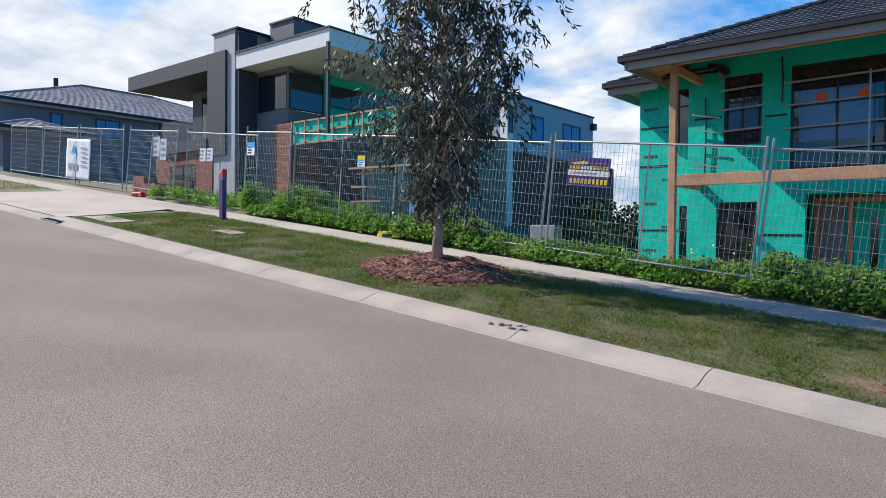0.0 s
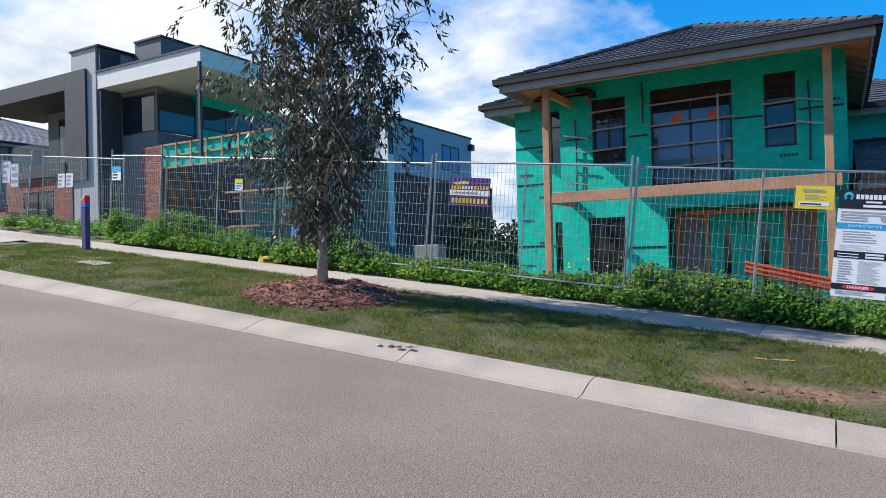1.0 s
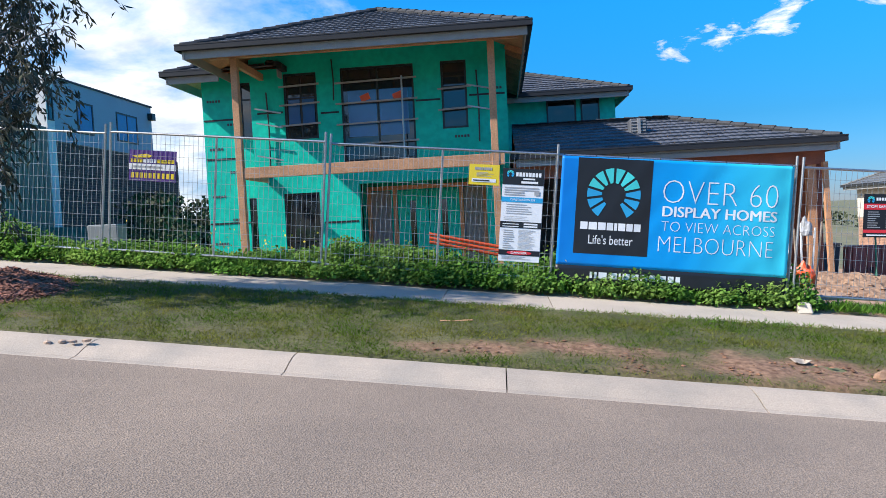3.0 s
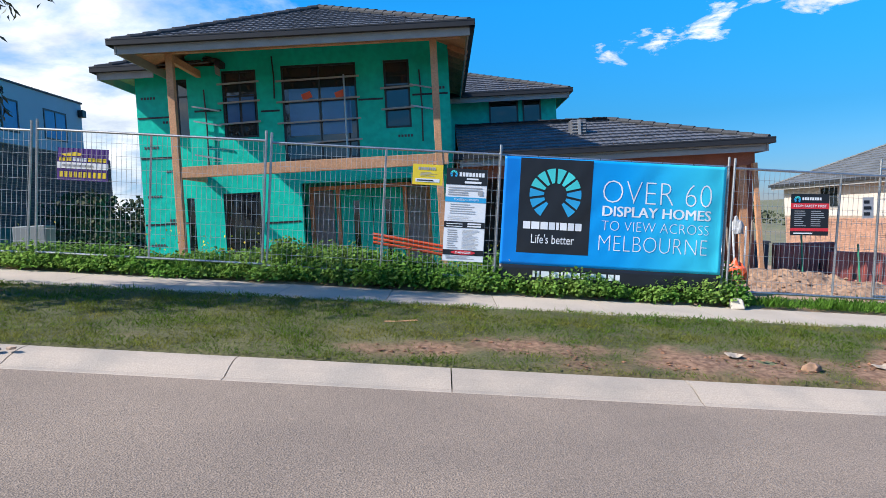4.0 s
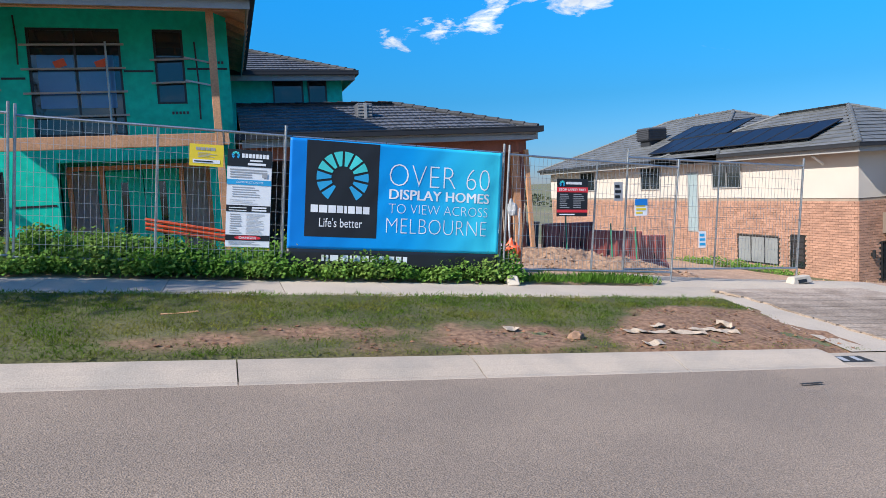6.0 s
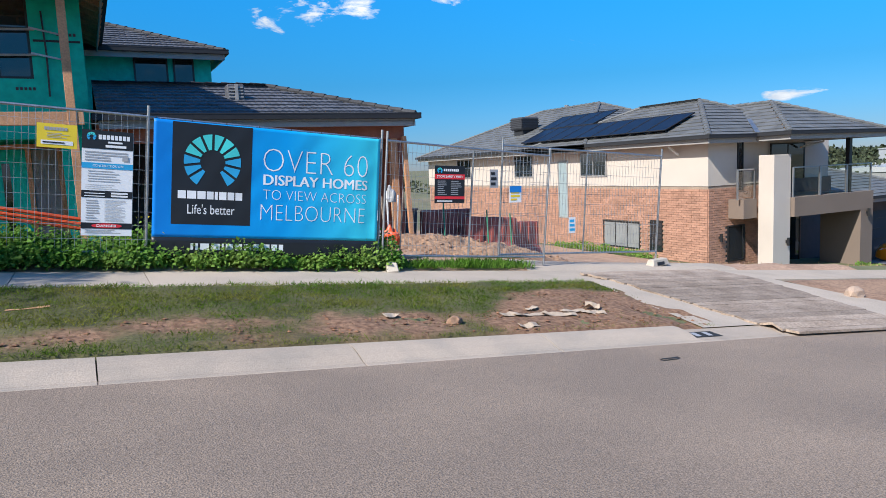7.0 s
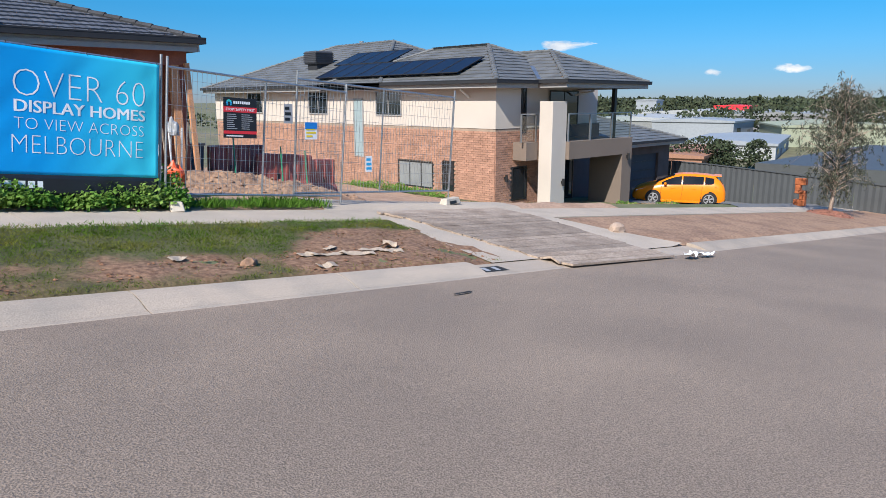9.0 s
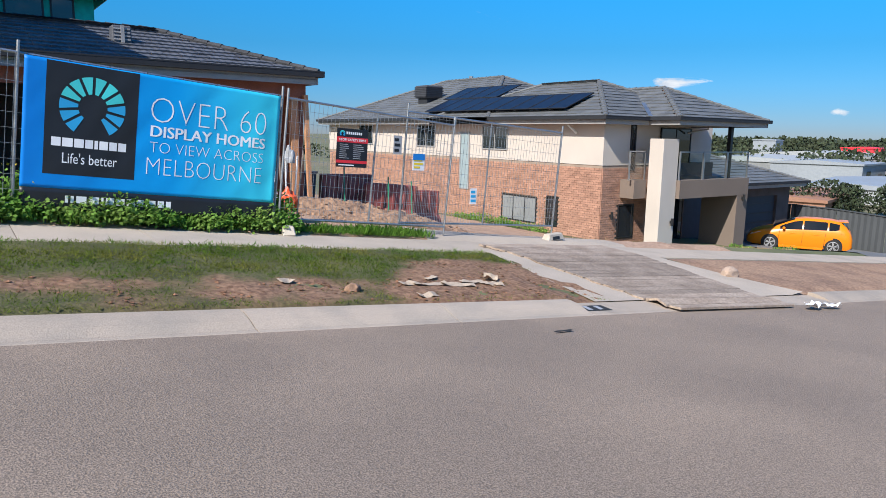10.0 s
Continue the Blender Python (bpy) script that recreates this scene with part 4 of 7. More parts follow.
def hill_house():
    g = thing("hill_house", -52, 22, 6, "grey-brown house uphill with brown tiled hipped roofs", "house", kind="structure")
    part("wall", boxed(-62, -45.5, 14.0, 36.0, 4.5, 9.25), M["dark_wall"], g)
    window(g, 19.7, 21.3, 7.7, 8.9, -45.5, "r", mullions=(0.4,), frame_w=0.08, glass=M["glass_blue"])
    window(g, 17.0, 17.7, 8.1, 8.9, -45.5, "r", frame_w=0.08, glass=M["glass_blue"])
    part("downpipe", boxed(-45.48, -45.4, 24.0, 24.1, 5.0, 9.2), M["grey_dark"], g)
    hip_roof(g, -62.6, -45.0, 13.4, 36.6, 9.35, 0.36, M["tile_d"], 0.34, 0.4, 0.04)
    part("porch_wall", boxed(-45.48, -41.0, 13.0, 17.0, 4.5, 7.0), M["dark_wall"], g)
    hip_roof(g, -46.0, -40.5, 12.4, 17.6, 7.1, 0.32, M["tile_d"], 0.34, 0.4, 0.04)
    bm = bmesh.new()
    tube(bm, [(-52.5, 20, 11.6), (-52.5, 20, 12.5)], 0.16, 10)
    part("roof_vent", bm, M["gutter"], g)
    g.matrix_basis = pose(0, 0, 0, 0, 0, 0.35) @ g.matrix_basis


# ---- the brick house downhill ----
def brick_house():
    g = thing("brick_house", 22, 18, -2.2, "two-storey tan brick and cream rendered house with grey tiled roof and balcony", "house", kind="structure")
    low_l = [(20.4, 22.55, -1.95, -0.87), (19.2, 19.85, -1.95, -0.77)]
    low_f = [(20.25, 21.15, -2.2, -0.9)]
    body = part("wall", boxed(19.32, 22.59, 17.08, 39.0, -3.6, 0.54), M["mortar"], g, "tan brick lower storey")
    part("wall", boxed(22.6, 28.0, 18.25, 39.0, -3.6, 0.54), M["grey_dark"], g, "dark wall behind the entry")
    bk = bmesh.new()
    brickwork(bk, 17.08, 38.9, -2.64, 0.53, 19.32, "l", low_l)
    brickwork(bk, 19.32, 22.6, -2.64, 0.53, 17.08, "f", low_f)
    part("bricks", bk, M["brick_h"], body)
    part("wall", boxed(19.3, 22.4, 17.06, 39.0, 0.55, 2.28), M["cream"], g, "cream rendered upper storey")
    part("wall", boxed(22.4, 28.0, 18.4, 39.0, 0.55, 2.28), M["cream"], g, "cream rendered upper storey")
    for a, b, c, d in low_l:
        window(g, a, b, c, d, 19.30, "l", mullions=(0.33, 0.66) if b - a > 1 else (), bars=() if b - a > 1 else (0.2, 0.4, 0.6, 0.8), glass=M["shed_grey"] if b - a > 1 else M["glass_dark"])
    for a, b, c, d in ((27.6, 29.2, 0.95, 2.02), (22.3, 24.0, 0.95, 1.98), (24.9, 25.6, -0.9, 1.7), (33.6, 35.2, 0.95, 2.0)):
        window(g, a, b, c, d, 19.29, "l", mullions=(0.5,) if b - a > 1 else (), glass=M["glass_dark"] if b - a > 1 else M["frosted"], frame=M["fascia"], label="aluminium window in the side wall")
    window(g, 20.75, 21.05, 0.35, 2.2, 17.05, label="narrow black slit window")
    window(g, 20.25, 21.15, -2.2, -0.9, 17.05)
    window(g, 22.6, 24.0, 0.1, 2.0, 18.38, mullions=(0.5,))
    window(g, 24.3, 26.4, 0.05, 2.0, 18.38, mullions=(0.5,), label="black sliding balcony doors")
    # wall lamps
    for x, y, z in ((19.85, 17.03, -1.3), (21.7, 15.74, -1.5), (26.1, 15.58, -0.75)):
        bm = bmesh.new()
        tube(bm, [(x, y - 0.07, z - 0.14), (x, y - 0.07, z + 0.14)], 0.05, 10)
        box(bm, x - 0.04, x + 0.04, y - 0.05, y + 0.02, z - 0.05, z + 0.05)
        part("wall_lamp", bm, M["frame_black"], g)
    # pillar, portal, balcony
    part("pillar", boxed(21.0, 21.9, 15.75, 16.36, -3.0, 1.55), M["cream"], g, "tall cream rendered pillar", bevel=0.01)
    part("portal", boxed(21.91, 26.5, 15.6, 16.1, -0.64, 0.04), M["taupe"], g, "taupe rendered balcony beam")
    part("portal", boxed(20.3, 20.99, 16.4, 17.04, -0.64, 0.04), M["taupe"], g, "taupe rendered balcony beam")
    part("portal", boxed(25.75, 26.5, 15.6, 17.2, -3.4, -0.645), M["taupe"], g, "taupe rendered portal leg")
    part("balcony_floor", boxed(21.93, 26.5, 16.11, 18.38, -0.3, 0.0), M["taupe"], g)
    part("balcony_post", boxed(25.2, 25.36, 15.75, 15.9, 0.05, 2.25), M["frame_black"], g)
    part("entry_wall", wall_f(22.6, 25.7, 18.0, -3.4, -0.3, 0.2, [(22.65, 24.0, -3.3, -0.6), (24.4, 25.65, -3.3, -0.6)]), M["brick_h"], g)
    window(g, 22.65, 24.0, -3.3, -0.6, 18.0, mullions=(0.62,), label="dark glazed entry door")
    window(g, 24.4, 25.65, -3.3, -0.6, 18.0, label="dark glazed entry sidelight")
    # orange strip stands for a reflection, put in as colour before the door glass
    part("door_reflection", boxed(23.08, 23.26, 17.93, 17.96, -2.6, -1.5), M["orange_plastic"], g, "flat orange strip for the reflection in the entry door glass")
    for a, b in ((20.1, 20.98), (21.95, 23.4), (23.45, 24.95), (25.0, 26.45)):
        y = 16.5 if a < 21 else 15.7
        bal = from_lists("glass_balustrade", [(a + 0.05, y, 0.1), (b - 0.05, y, 0.1), (b - 0.05, y, 1.02), (a + 0.05, y, 1.02)], [(0, 1, 2, 3)], M["glass_clear"], g, "glass balustrade panel")
        bm = bmesh.new()
        for x in (a, b):
            bar(bm, (x, y, 0.03), (x, y, 1.08), 0.05)
        bar(bm, (a, y, 1.08), (b, y, 1.08), 0.05, 0.04)
        part("rail", bm, M["galv"], bal)
    # roofs
    hip_roof(g, 18.8, 26.4, 16.6, 27.5, 2.28, 0.42, M["tile_h"], 0.42, 0.36, 0.03)
    hip_roof(g, 18.8, 30.0, 23.1, 39.5, 2.275, 0.42, M["tile_h"], 0.42, 0.36, 0.03)
    hip_roof(g, 21.2, 27.05, 15.3, 24.0, 2.30, 0.44, M["tile_h"], 0.42, 0.36, 0.03)
    # pale valley flashing between the two front hips
    bm = bmesh.new()
    bar(bm, (21.28, 16.62, 2.36), (22.55, 18.0, 2.93), 0.16, 0.03)
    part("valley_flashing", bm, M["galv"], g, "pale metal valley flashing")
    bm = bmesh.new()
    tube(bm, [(19.0, 18.6, 2.0), (19.2, 18.4, 1.75), (19.28, 18.4, 1.7)], 0.045, 8)
    part("downpipe", bm, M["white"], g)
    bm = bmesh.new()
    tube(bm, [(26.0, 18.3, 1.8), (26.5, 17.6, 2.0)], 0.04, 8)
    part("downpipe", bm, M["white"], g)
    # garage wing
    part("garage_wall", wall_f(28.0, 36.4, 19.0, -4.2, -0.65, 0.25, [(29.4, 35.2, -4.2, -1.25)]), M["brick_brown"], g, "brown brick garage front")
    part("garage_wall", boxed(36.15, 36.4, 19.26, 26.0, -4.2, -0.65), M["brick_brown"], g)
    d = part("garage_door", boxed(29.4, 35.2, 19.15, 19.2, -4.2, -1.25), M["grey_dark"], g, "dark panelled garage door")
    for k in range(5):
        part("panel", boxed(29.45, 35.15, 19.135, 19.148, -3.6 + 0.48 * k, -3.55 + 0.48 * k), M["frame_black"], d)
    hip_roof(g, 26.6, 37.0, 18.4, 26.6, -0.53, 0.34, M["tile_h"], 0.42, 0.36, 0.03)
    # solar panels lie on the side roof plane
    slope = Vector((1, 0, 0.42)).normalized()

    def on_roof(y, s, up_=0.0):
        return Vector((18.8, y, 2.30)) + slope * s + Vector((-0.37, 0, 0.93)) * up_
    for row, (ya, n, s0) in enumerate(((19.0, 9, 0.55), (25.0, 4, 2.3))):
        for k in range(n):
            y0, y1 = ya + 1.06 * k, ya + 1.06 * k + 1.02
            bm = bmesh.new()
            a = [on_roof(y0, s0, 0.10), on_roof(y1, s0, 0.10), on_roof(y1, s0 + 1.66, 0.10), on_roof(y0, s0 + 1.66, 0.10)]
            poly_prism(bm, a, Vector((-0.37, 0, 0.93)) * 0.04)
            pn = part("solar_panel", bm, M["panel"], g, "dark blue solar panel")
            fr = bmesh.new()
            for p, q in zip(a, a[1:] + a[:1]):
                bar(fr, p + Vector((-0.015, 0, 0.037)), q + Vector((-0.015, 0, 0.037)), 0.02, 0.02)
            part("frame", fr, M["gutter"], pn)
    # evaporative cooler
    c = on_roof(31.0, 2.6, 0.0)
    bm = boxed(c.x - 0.55, c.x + 0.55, c.y - 0.55, c.y + 0.55, c.z + 0.12, c.z + 0.78)
    ac = part("roof_cooler", bm, M["grey_dark"], g, "dark evaporative cooler box on the roof", bevel=0.06)
    for k in range(6):
        part("slat", boxed(c.x - 0.56, c.x + 0.56, c.y - 0.57, c.y + 0.57, c.z + 0.20 + 0.09 * k, c.z + 0.235 + 0.09 * k), M["gutter"], ac)
    part("base", boxed(c.x - 0.4, c.x + 0.4, c.y - 0.4, c.y + 0.4, c.z - 0.25, c.z + 0.12), M["gutter"], ac)
    bm = bmesh.new()
    tube(bm, [(25.6, 33, 3.9), (25.6, 33, 4.85)], 0.08, 8)
    tube(bm, [(25.6, 33, 4.85), (25.6, 33, 4.97)], 0.13, 8)
    part("flue", bm, M["galv"], g)


grey_house()
hill_house()
brick_house()


# ---- printed boards and banner ----
def lettering(text, width, height, bold=0.0, space=1.0):
    """A flat mesh of the words, fitted to width and cap height, with its lower left corner at the origin."""
    cu = bpy.data.curves.new("lettering", "FONT")
    cu.body, cu.offset, cu.space_character, cu.resolution_u = text, bold, space, 3
    tmp = bpy.data.objects.new("lettering", cu)
    scene.collection.objects.link(tmp)
    bpy.context.view_layer.update()
    me = bpy.data.meshes.new_from_object(tmp.evaluated_get(bpy.context.evaluated_depsgraph_get()))
    bpy.data.objects.remove(tmp)
    bpy.data.curves.remove(cu)
    co = np.empty(len(me.vertices) * 3)
    me.vertices.foreach_get("co", co)
    co = co.reshape(-1, 3)
    lo, hi = co.min(0), co.max(0)
    co[:, 0] = (co[:, 0] - lo[0]) / (hi[0] - lo[0]) * width
    co[:, 1] = (co[:, 1] - lo[1]) / (hi[1] - lo[1]) * height
    faces = [tuple(p.vertices) for p in me.polygons]
    bpy.data.meshes.remove(me)
    # cut long edges, so that the print follows the creases of what it lies on
    bm = bmesh.new()
    vs = [bm.verts.new(c) for c in co]
    for f in faces:
        if len(set(f)) > 2 and not bm.faces.get([vs[i] for i in f]):
            bm.faces.new([vs[i] for i in f])
    for _ in range(2):
        bmesh.ops.subdivide_edges(bm, edges=[e for e in bm.edges if e.calc_length() > 0.07], cuts=1)
        bmesh.ops.triangulate(bm, faces=[f for f in bm.faces if len(f.verts) > 4])
    bm.verts.index_update()
    co, faces = np.array([v.co[:] for v in bm.verts]), [tuple(v.index for v in f.verts) for f in bm.faces]
    bm.free()
    return co, faces


def flat(u, v):
    return 0.0


def creased(u, v):
    return 0.018 * noise.noise(Vector((u * 1.1 + v * 0.9, v * 0.5, 3.0))) + 0.012 * noise.noise(Vector((u * 3.2 - v * 2.1, v * 1.2, 8.0))) + 0.012 * math.exp(-((u - 3.45 - 0.16 * v) * 3.4) ** 2) * math.sin(11 * u)


def printed_rect(parent, name, u0, u1, v0, v1, off, material, shape=flat, step=0.12, label="", thick=0.0):
    nu, nv = max(int((u1 - u0) / step), 1), max(int((v1 - v0) / step), 1)
    if shape is flat:
        nu = nv = 1
    vs = [(u0 + (u1 - u0) * i / nu, 0, v0 + (v1 - v0) * j / nv) for j in range(nv + 1) for i in range(nu + 1)]
    vs = [(a, -off + shape(a, c), c) for a, _, c in vs]
    fs = [(j * (nu + 1) + i, j * (nu + 1) + i + 1, (j + 1) * (nu + 1) + i + 1, (j + 1) * (nu + 1) + i) for j in range(nv) for i in range(nu)]
    ob = from_lists(name, vs, fs, material, parent, label, smooth=shape is not flat)
    if thick:
        m = ob.modifiers.new("thickness", "SOLIDIFY")
        m.thickness, m.offset = thick, -1
    return ob


def printed_text(parent, text, u, v, width, height, off, material, shape=flat, bold=0.0, space=1.0):
    co, faces = lettering(text, width, height, bold, space)
    # one part for each letter: faces that hang together
    lead = list(range(len(co)))

    def root(i):
        while lead[i] != i:
            i = lead[i]
        return i
    for f in faces:
        for i in f[1:]:
            lead[root(i)] = root(f[0])
    groups = {}
    for f in faces:
        groups.setdefault(root(f[0]), []).append(f)
    for fs in groups.values():
        ids = sorted({i for f in fs for i in f})
        at_ = {i: k for k, i in enumerate(ids)}
        vs = [(u + co[i][0], -off + shape(u + co[i][0], v + co[i][1]), v + co[i][1]) for i in ids]
        from_lists("letter", vs, [tuple(at_[i] for i in f) for f in fs], material, parent)


def board(name, m, label, category="sign"):
    ob = new(name)
    ob.matrix_basis = m
    WORLD[ob.name] = Matrix()
    return tagged(ob, label, category)


def fan_logo(parent, u, v, r0, r1, off, materials, shape=flat, n=12, gap=0.09, start=-60, stop=240):
    for k in range(n):
        a0 = radians(start + (stop - start) * k / n)
        a1 = radians(start + (stop - start) * (k + 1) / n)
        pts = []
        for r, e in ((r0, 0.0), (r1, 0.0)):
            g_ = gap * r1 / r / 2
            row = [a0 + g_ + (a1 - a0 - 2 * g_) * i / 3 for i in range(4)]
            pts.append([(u + r * math.cos(a), v + r * math.sin(a)) for a in row])
        ring = pts[0] + pts[1][::-1]
        high = abs((a0 + a1) / 2 - math.pi / 2) < 1.15
        from_lists("petal", [(a, -off + shape(a, b), b) for a, b in ring], [tuple(range(8))[::-1]], materials[0] if high else materials[1], parent)


m_ban = bpy.data.materials.new("banner_fabric")
m_ban.use_nodes = True
_n, _l = m_ban.node_tree.nodes, m_ban.node_tree.links
_tc, _sx, _rp = _n.new("ShaderNodeTexCoord"), _n.new("ShaderNodeSeparateXYZ"), _n.new("ShaderNodeValToRGB")
_mr = _n.new("ShaderNodeMapRange")
_mr.inputs["From Max"].default_value = 3.7
_nz = _n.new("ShaderNodeTexNoise")
_nz.inputs["Scale"].default_value, _nz.inputs["Detail"].default_value = 2.2, 4
_bp = _n.new("ShaderNodeBump")
_bp.inputs["Strength"].default_value, _bp.inputs["Distance"].default_value = 0.25, 0.03
_l.new(_tc.outputs["Object"], _sx.inputs[0])
_l.new(_tc.outputs["Object"], _nz.inputs["Vector"])
_l.new(_nz.outputs["Fac"], _bp.inputs["Height"])
_l.new(_bp.outputs[0], _n["Principled BSDF"].inputs["Normal"])
_l.new(_sx.outputs[0], _mr.inputs["Value"])
_l.new(_mr.outputs[0], _rp.inputs[0])
_rp.color_ramp.elements[0].color, _rp.color_ramp.elements[0].position = (0.002, 0.19, 0.62, 1), 0.02
_rp.color_ramp.elements[1].color, _rp.color_ramp.elements[1].position = (0.045, 0.60, 0.74, 1), 1.0
_e = _rp.color_ramp.elements.new(0.55)
_e.color = (0.002, 0.33, 0.76, 1)
_l.new(_rp.outputs[0], _n["Principled BSDF"].inputs["Base Color"])
_n["Principled BSDF"].inputs["Roughness"].default_value = 0.48
_n["Principled BSDF"].inputs["Specular IOR Level"].default_value = 0.22

B = board("banner", fence_pose(0.73, 11.1, 0.62 - SLOPE * 0.73) @ Matrix.Translation((0, -0.035, 0)), "large glossy blue printed advertising banner tied to the fence", "banner")
printed_rect(B, "fabric", 0.07, 3.66, 0.24, 1.985, 0.0, m_ban, creased, 0.05, thick=0.003)
printed_rect(B, "fabric", 0.07, 3.66, -0.06, 0.238, 0.0, M["ink"], creased, 0.05, "black lower strip", thick=0.003)
printed_rect(B, "print", 0.33, 1.50, 0.44, 1.97, 0.002, M["ink"], creased, 0.05, "black square with fan emblem")
fan_logo(B, 0.915, 1.40, 0.185, 0.42, 0.007, (M["teal_print"], M["cyan"]), creased)
u = 0.42
for w in (0.115, 0.13, 0.12, 0.10, 0.045, 0.11, 0.10, 0.105):
    printed_rect(B, "print", u, u + w, 0.83, 0.95, 0.0035, M["print_white"], creased, 0.05)
    u += w + 0.018
printed_text(B, "Life's better", 0.56, 0.60, 0.70, 0.15, 0.0035, M["print_white"], creased)
printed_text(B, "OVER 60", 1.68, 1.32, 1.76, 0.36, 0.0035, M["print_white"], creased, -0.026)
for du, off in ((0.0, 0.0035), (0.012, 0.004), (0.006, 0.0045)):
    printed_text(B, "DISPLAY HOMES", 1.69 + du, 1.10, 1.75, 0.165, off, M["print_white"], creased)
printed_text(B, "TO VIEW ACROSS", 1.69, 0.87, 1.74, 0.155, 0.0035, M["print_white"], creased, -0.024)
printed_text(B, "MELBOURNE", 1.66, 0.54, 1.76, 0.25, 0.0035, M["print_white"], creased, -0.026)
u = 0.62
for w in (0.07, 0.07, 0.16, 0.16, 0.06, 0.14, 0.14, 0.14, 0.12, 0.05, 0.12, 0.12, 0.1):
    printed_rect(B, "print", u, u + w - 0.03, 0.05, 0.15, 0.003, M["print_white"], creased, 0.05)
    u += w
for k in range(8):
    bm = bmesh.new()
    x = 0.1 + 0.505 * k
    tube(bm, [(x, 0.01, 1.97), (x, 0.05, 2.02), (x, 0.06, 1.98)], 0.006, 5)
    part("tie", bm, M["ink"], B)


def text_lines(parent, u0, u1, v0, v1, rows, off, material, fill=0.45, seed=1):
    rnd = random.Random(seed)
    for k in range(rows):
        v = v1 - (v1 - v0) * (k + 0.5) / rows
        h = (v1 - v0) / rows * fill / 2
        printed_rect(parent, "print", u0, u0 + (u1 - u0) * rnd.uniform(0.55, 1.0), v - h, v + h, off, material)


S1 = board("site_board", fence_pose(-2.97, 11.1, 0.62 + SLOPE * 2.97) @ Matrix.Translation((2.86, -0.03, 0.24)), "tall white and black printed construction site board on the fence")
part("plate", boxed(0, 0.66, 0, 0.006, 0, 1.5), M["print_white"], S1)
printed_rect(S1, "print", 0, 0.66, 1.24, 1.5, 0.004, M["ink"])
fan_logo(S1, 0.12, 1.41, 0.025, 0.06, 0.008, (M["teal_print"], M["cyan"]), n=7)
for k in range(8):
    printed_rect(S1, "print", 0.21 + 0.052 * k, 0.25 + 0.052 * k, 1.375, 1.44, 0.008, M["print_white"])
printed_rect(S1, "print", 0.33, 0.52, 1.325, 1.35, 0.008, M["print_white"])
printed_rect(S1, "print", 0.30, 0.57, 1.265, 1.30, 0.008, M["print_white"])
text_lines(S1, 0.04, 0.60, 1.06, 1.21, 4, 0.004, M["print_grey"], 0.5, 2)
printed_rect(S1, "print", 0.52, 0.60, 1.08, 1.16, 0.008, M["print_grey"])
printed_rect(S1, "print", 0, 0.66, 0.96, 1.04, 0.004, M["cyan"])
printed_text(S1, "CONSTRUCTION SITE", 0.14, 0.985, 0.40, 0.032, 0.008, M["print_white"])
text_lines(S1, 0.08, 0.58, 0.76, 0.94, 5, 0.004, M["print_grey"], 0.3, 3)
text_lines(S1, 0.05, 0.62, 0.66, 0.74, 3, 0.004, M["print_grey"], 0.2, 4)
printed_rect(S1, "print", 0, 0.66, 0.545, 0.645, 0.004, M["ink"])
for v in (0.60, 0.56):
    printed_rect(S1, "print", 0.04, 0.30, v, v + 0.012, 0.008, M["print_white"])
    printed_rect(S1, "print", 0.38, 0.60, v, v + 0.025, 0.008, M["print_white"])
text_lines(S1, 0.06, 0.24, 0.20, 0.52, 9, 0.004, M["print_grey"], 0.4, 5)
text_lines(S1, 0.30, 0.60, 0.20, 0.52, 16, 0.004, M["print_grey"], 0.3, 6)
printed_rect(S1, "print", 0, 0.66, 0.10, 0.185, 0.004, M["ink"])
el = [(0.33 + 0.2 * math.cos(k * math.tau / 20), -0.008, 0.143 + 0.034 * math.sin(k * math.tau / 20)) for k in range(20)]
from_lists("print", el, [tuple(range(20))], M["red"], S1)
printed_text(S1, "DANGER", 0.20, 0.125, 0.26, 0.036, 0.012, M["print_white"], bold=0.02)
text_lines(S1, 0.05, 0.60, 0.03, 0.09, 3, 0.004, M["print_grey"], 0.4, 7)

S2 = board("yellow_board", fence_pose(-2.97, 11.1, 0.62 + SLOPE * 2.97) @ Matrix.Translation((2.31, -0.03, 1.45)), "yellow corflute contractor board tied to the fence")
part("plate", boxed(0, 0.49, 0, 0.005, 0, 0.33), M["yellow"], S2)
for k in range(8):
    printed_rect(S2, "print", 0.09 + 0.036 * k, 0.118 + 0.036 * k, 0.24, 0.285, 0.004, M["print_grey"])
text_lines(S2, 0.12, 0.40, 0.13, 0.21, 4, 0.004, M["print_grey"], 0.35, 8)
printed_rect(S2, "print", 0.05, 0.44, 0.045, 0.10, 0.004, M["print_white"])
text_lines(S2, 0.07, 0.42, 0.05, 0.095, 1, 0.008, M["ink"], 0.4, 9)

S3 = board("fence_hire_board", fence_pose(-6.74, 11.12, 0.62 + SLOPE * 6.74) @ Matrix.Translation((0.33, -0.03, 1.22)), "purple fence-hire board with yellow and white print")
part("plate", boxed(0, 0.83, 0, 0.005, 0, 0.52), M["purple"], S3)
printed_rect(S3, "print", 0, 0.83, 0.19, 0.29, 0.004, M["print_white"])
for k in range(4):
    printed_rect(S3, "print", 0.03 + 0.055 * k, 0.072 + 0.055 * k, 0.31, 0.37, 0.004, M["yellow"])
for k in range(9):
    printed_rect(S3, "print", 0.25 + 0.062 * k, 0.298 + 0.062 * k, 0.31, 0.37, 0.004, M["print_white"] if k < 4 else M["yellow"])
for k in range(10):
    printed_rect(S3, "print", 0.04 + 0.078 * k, 0.092 + 0.078 * k, 0.05, 0.14, 0.004, M["yellow"])
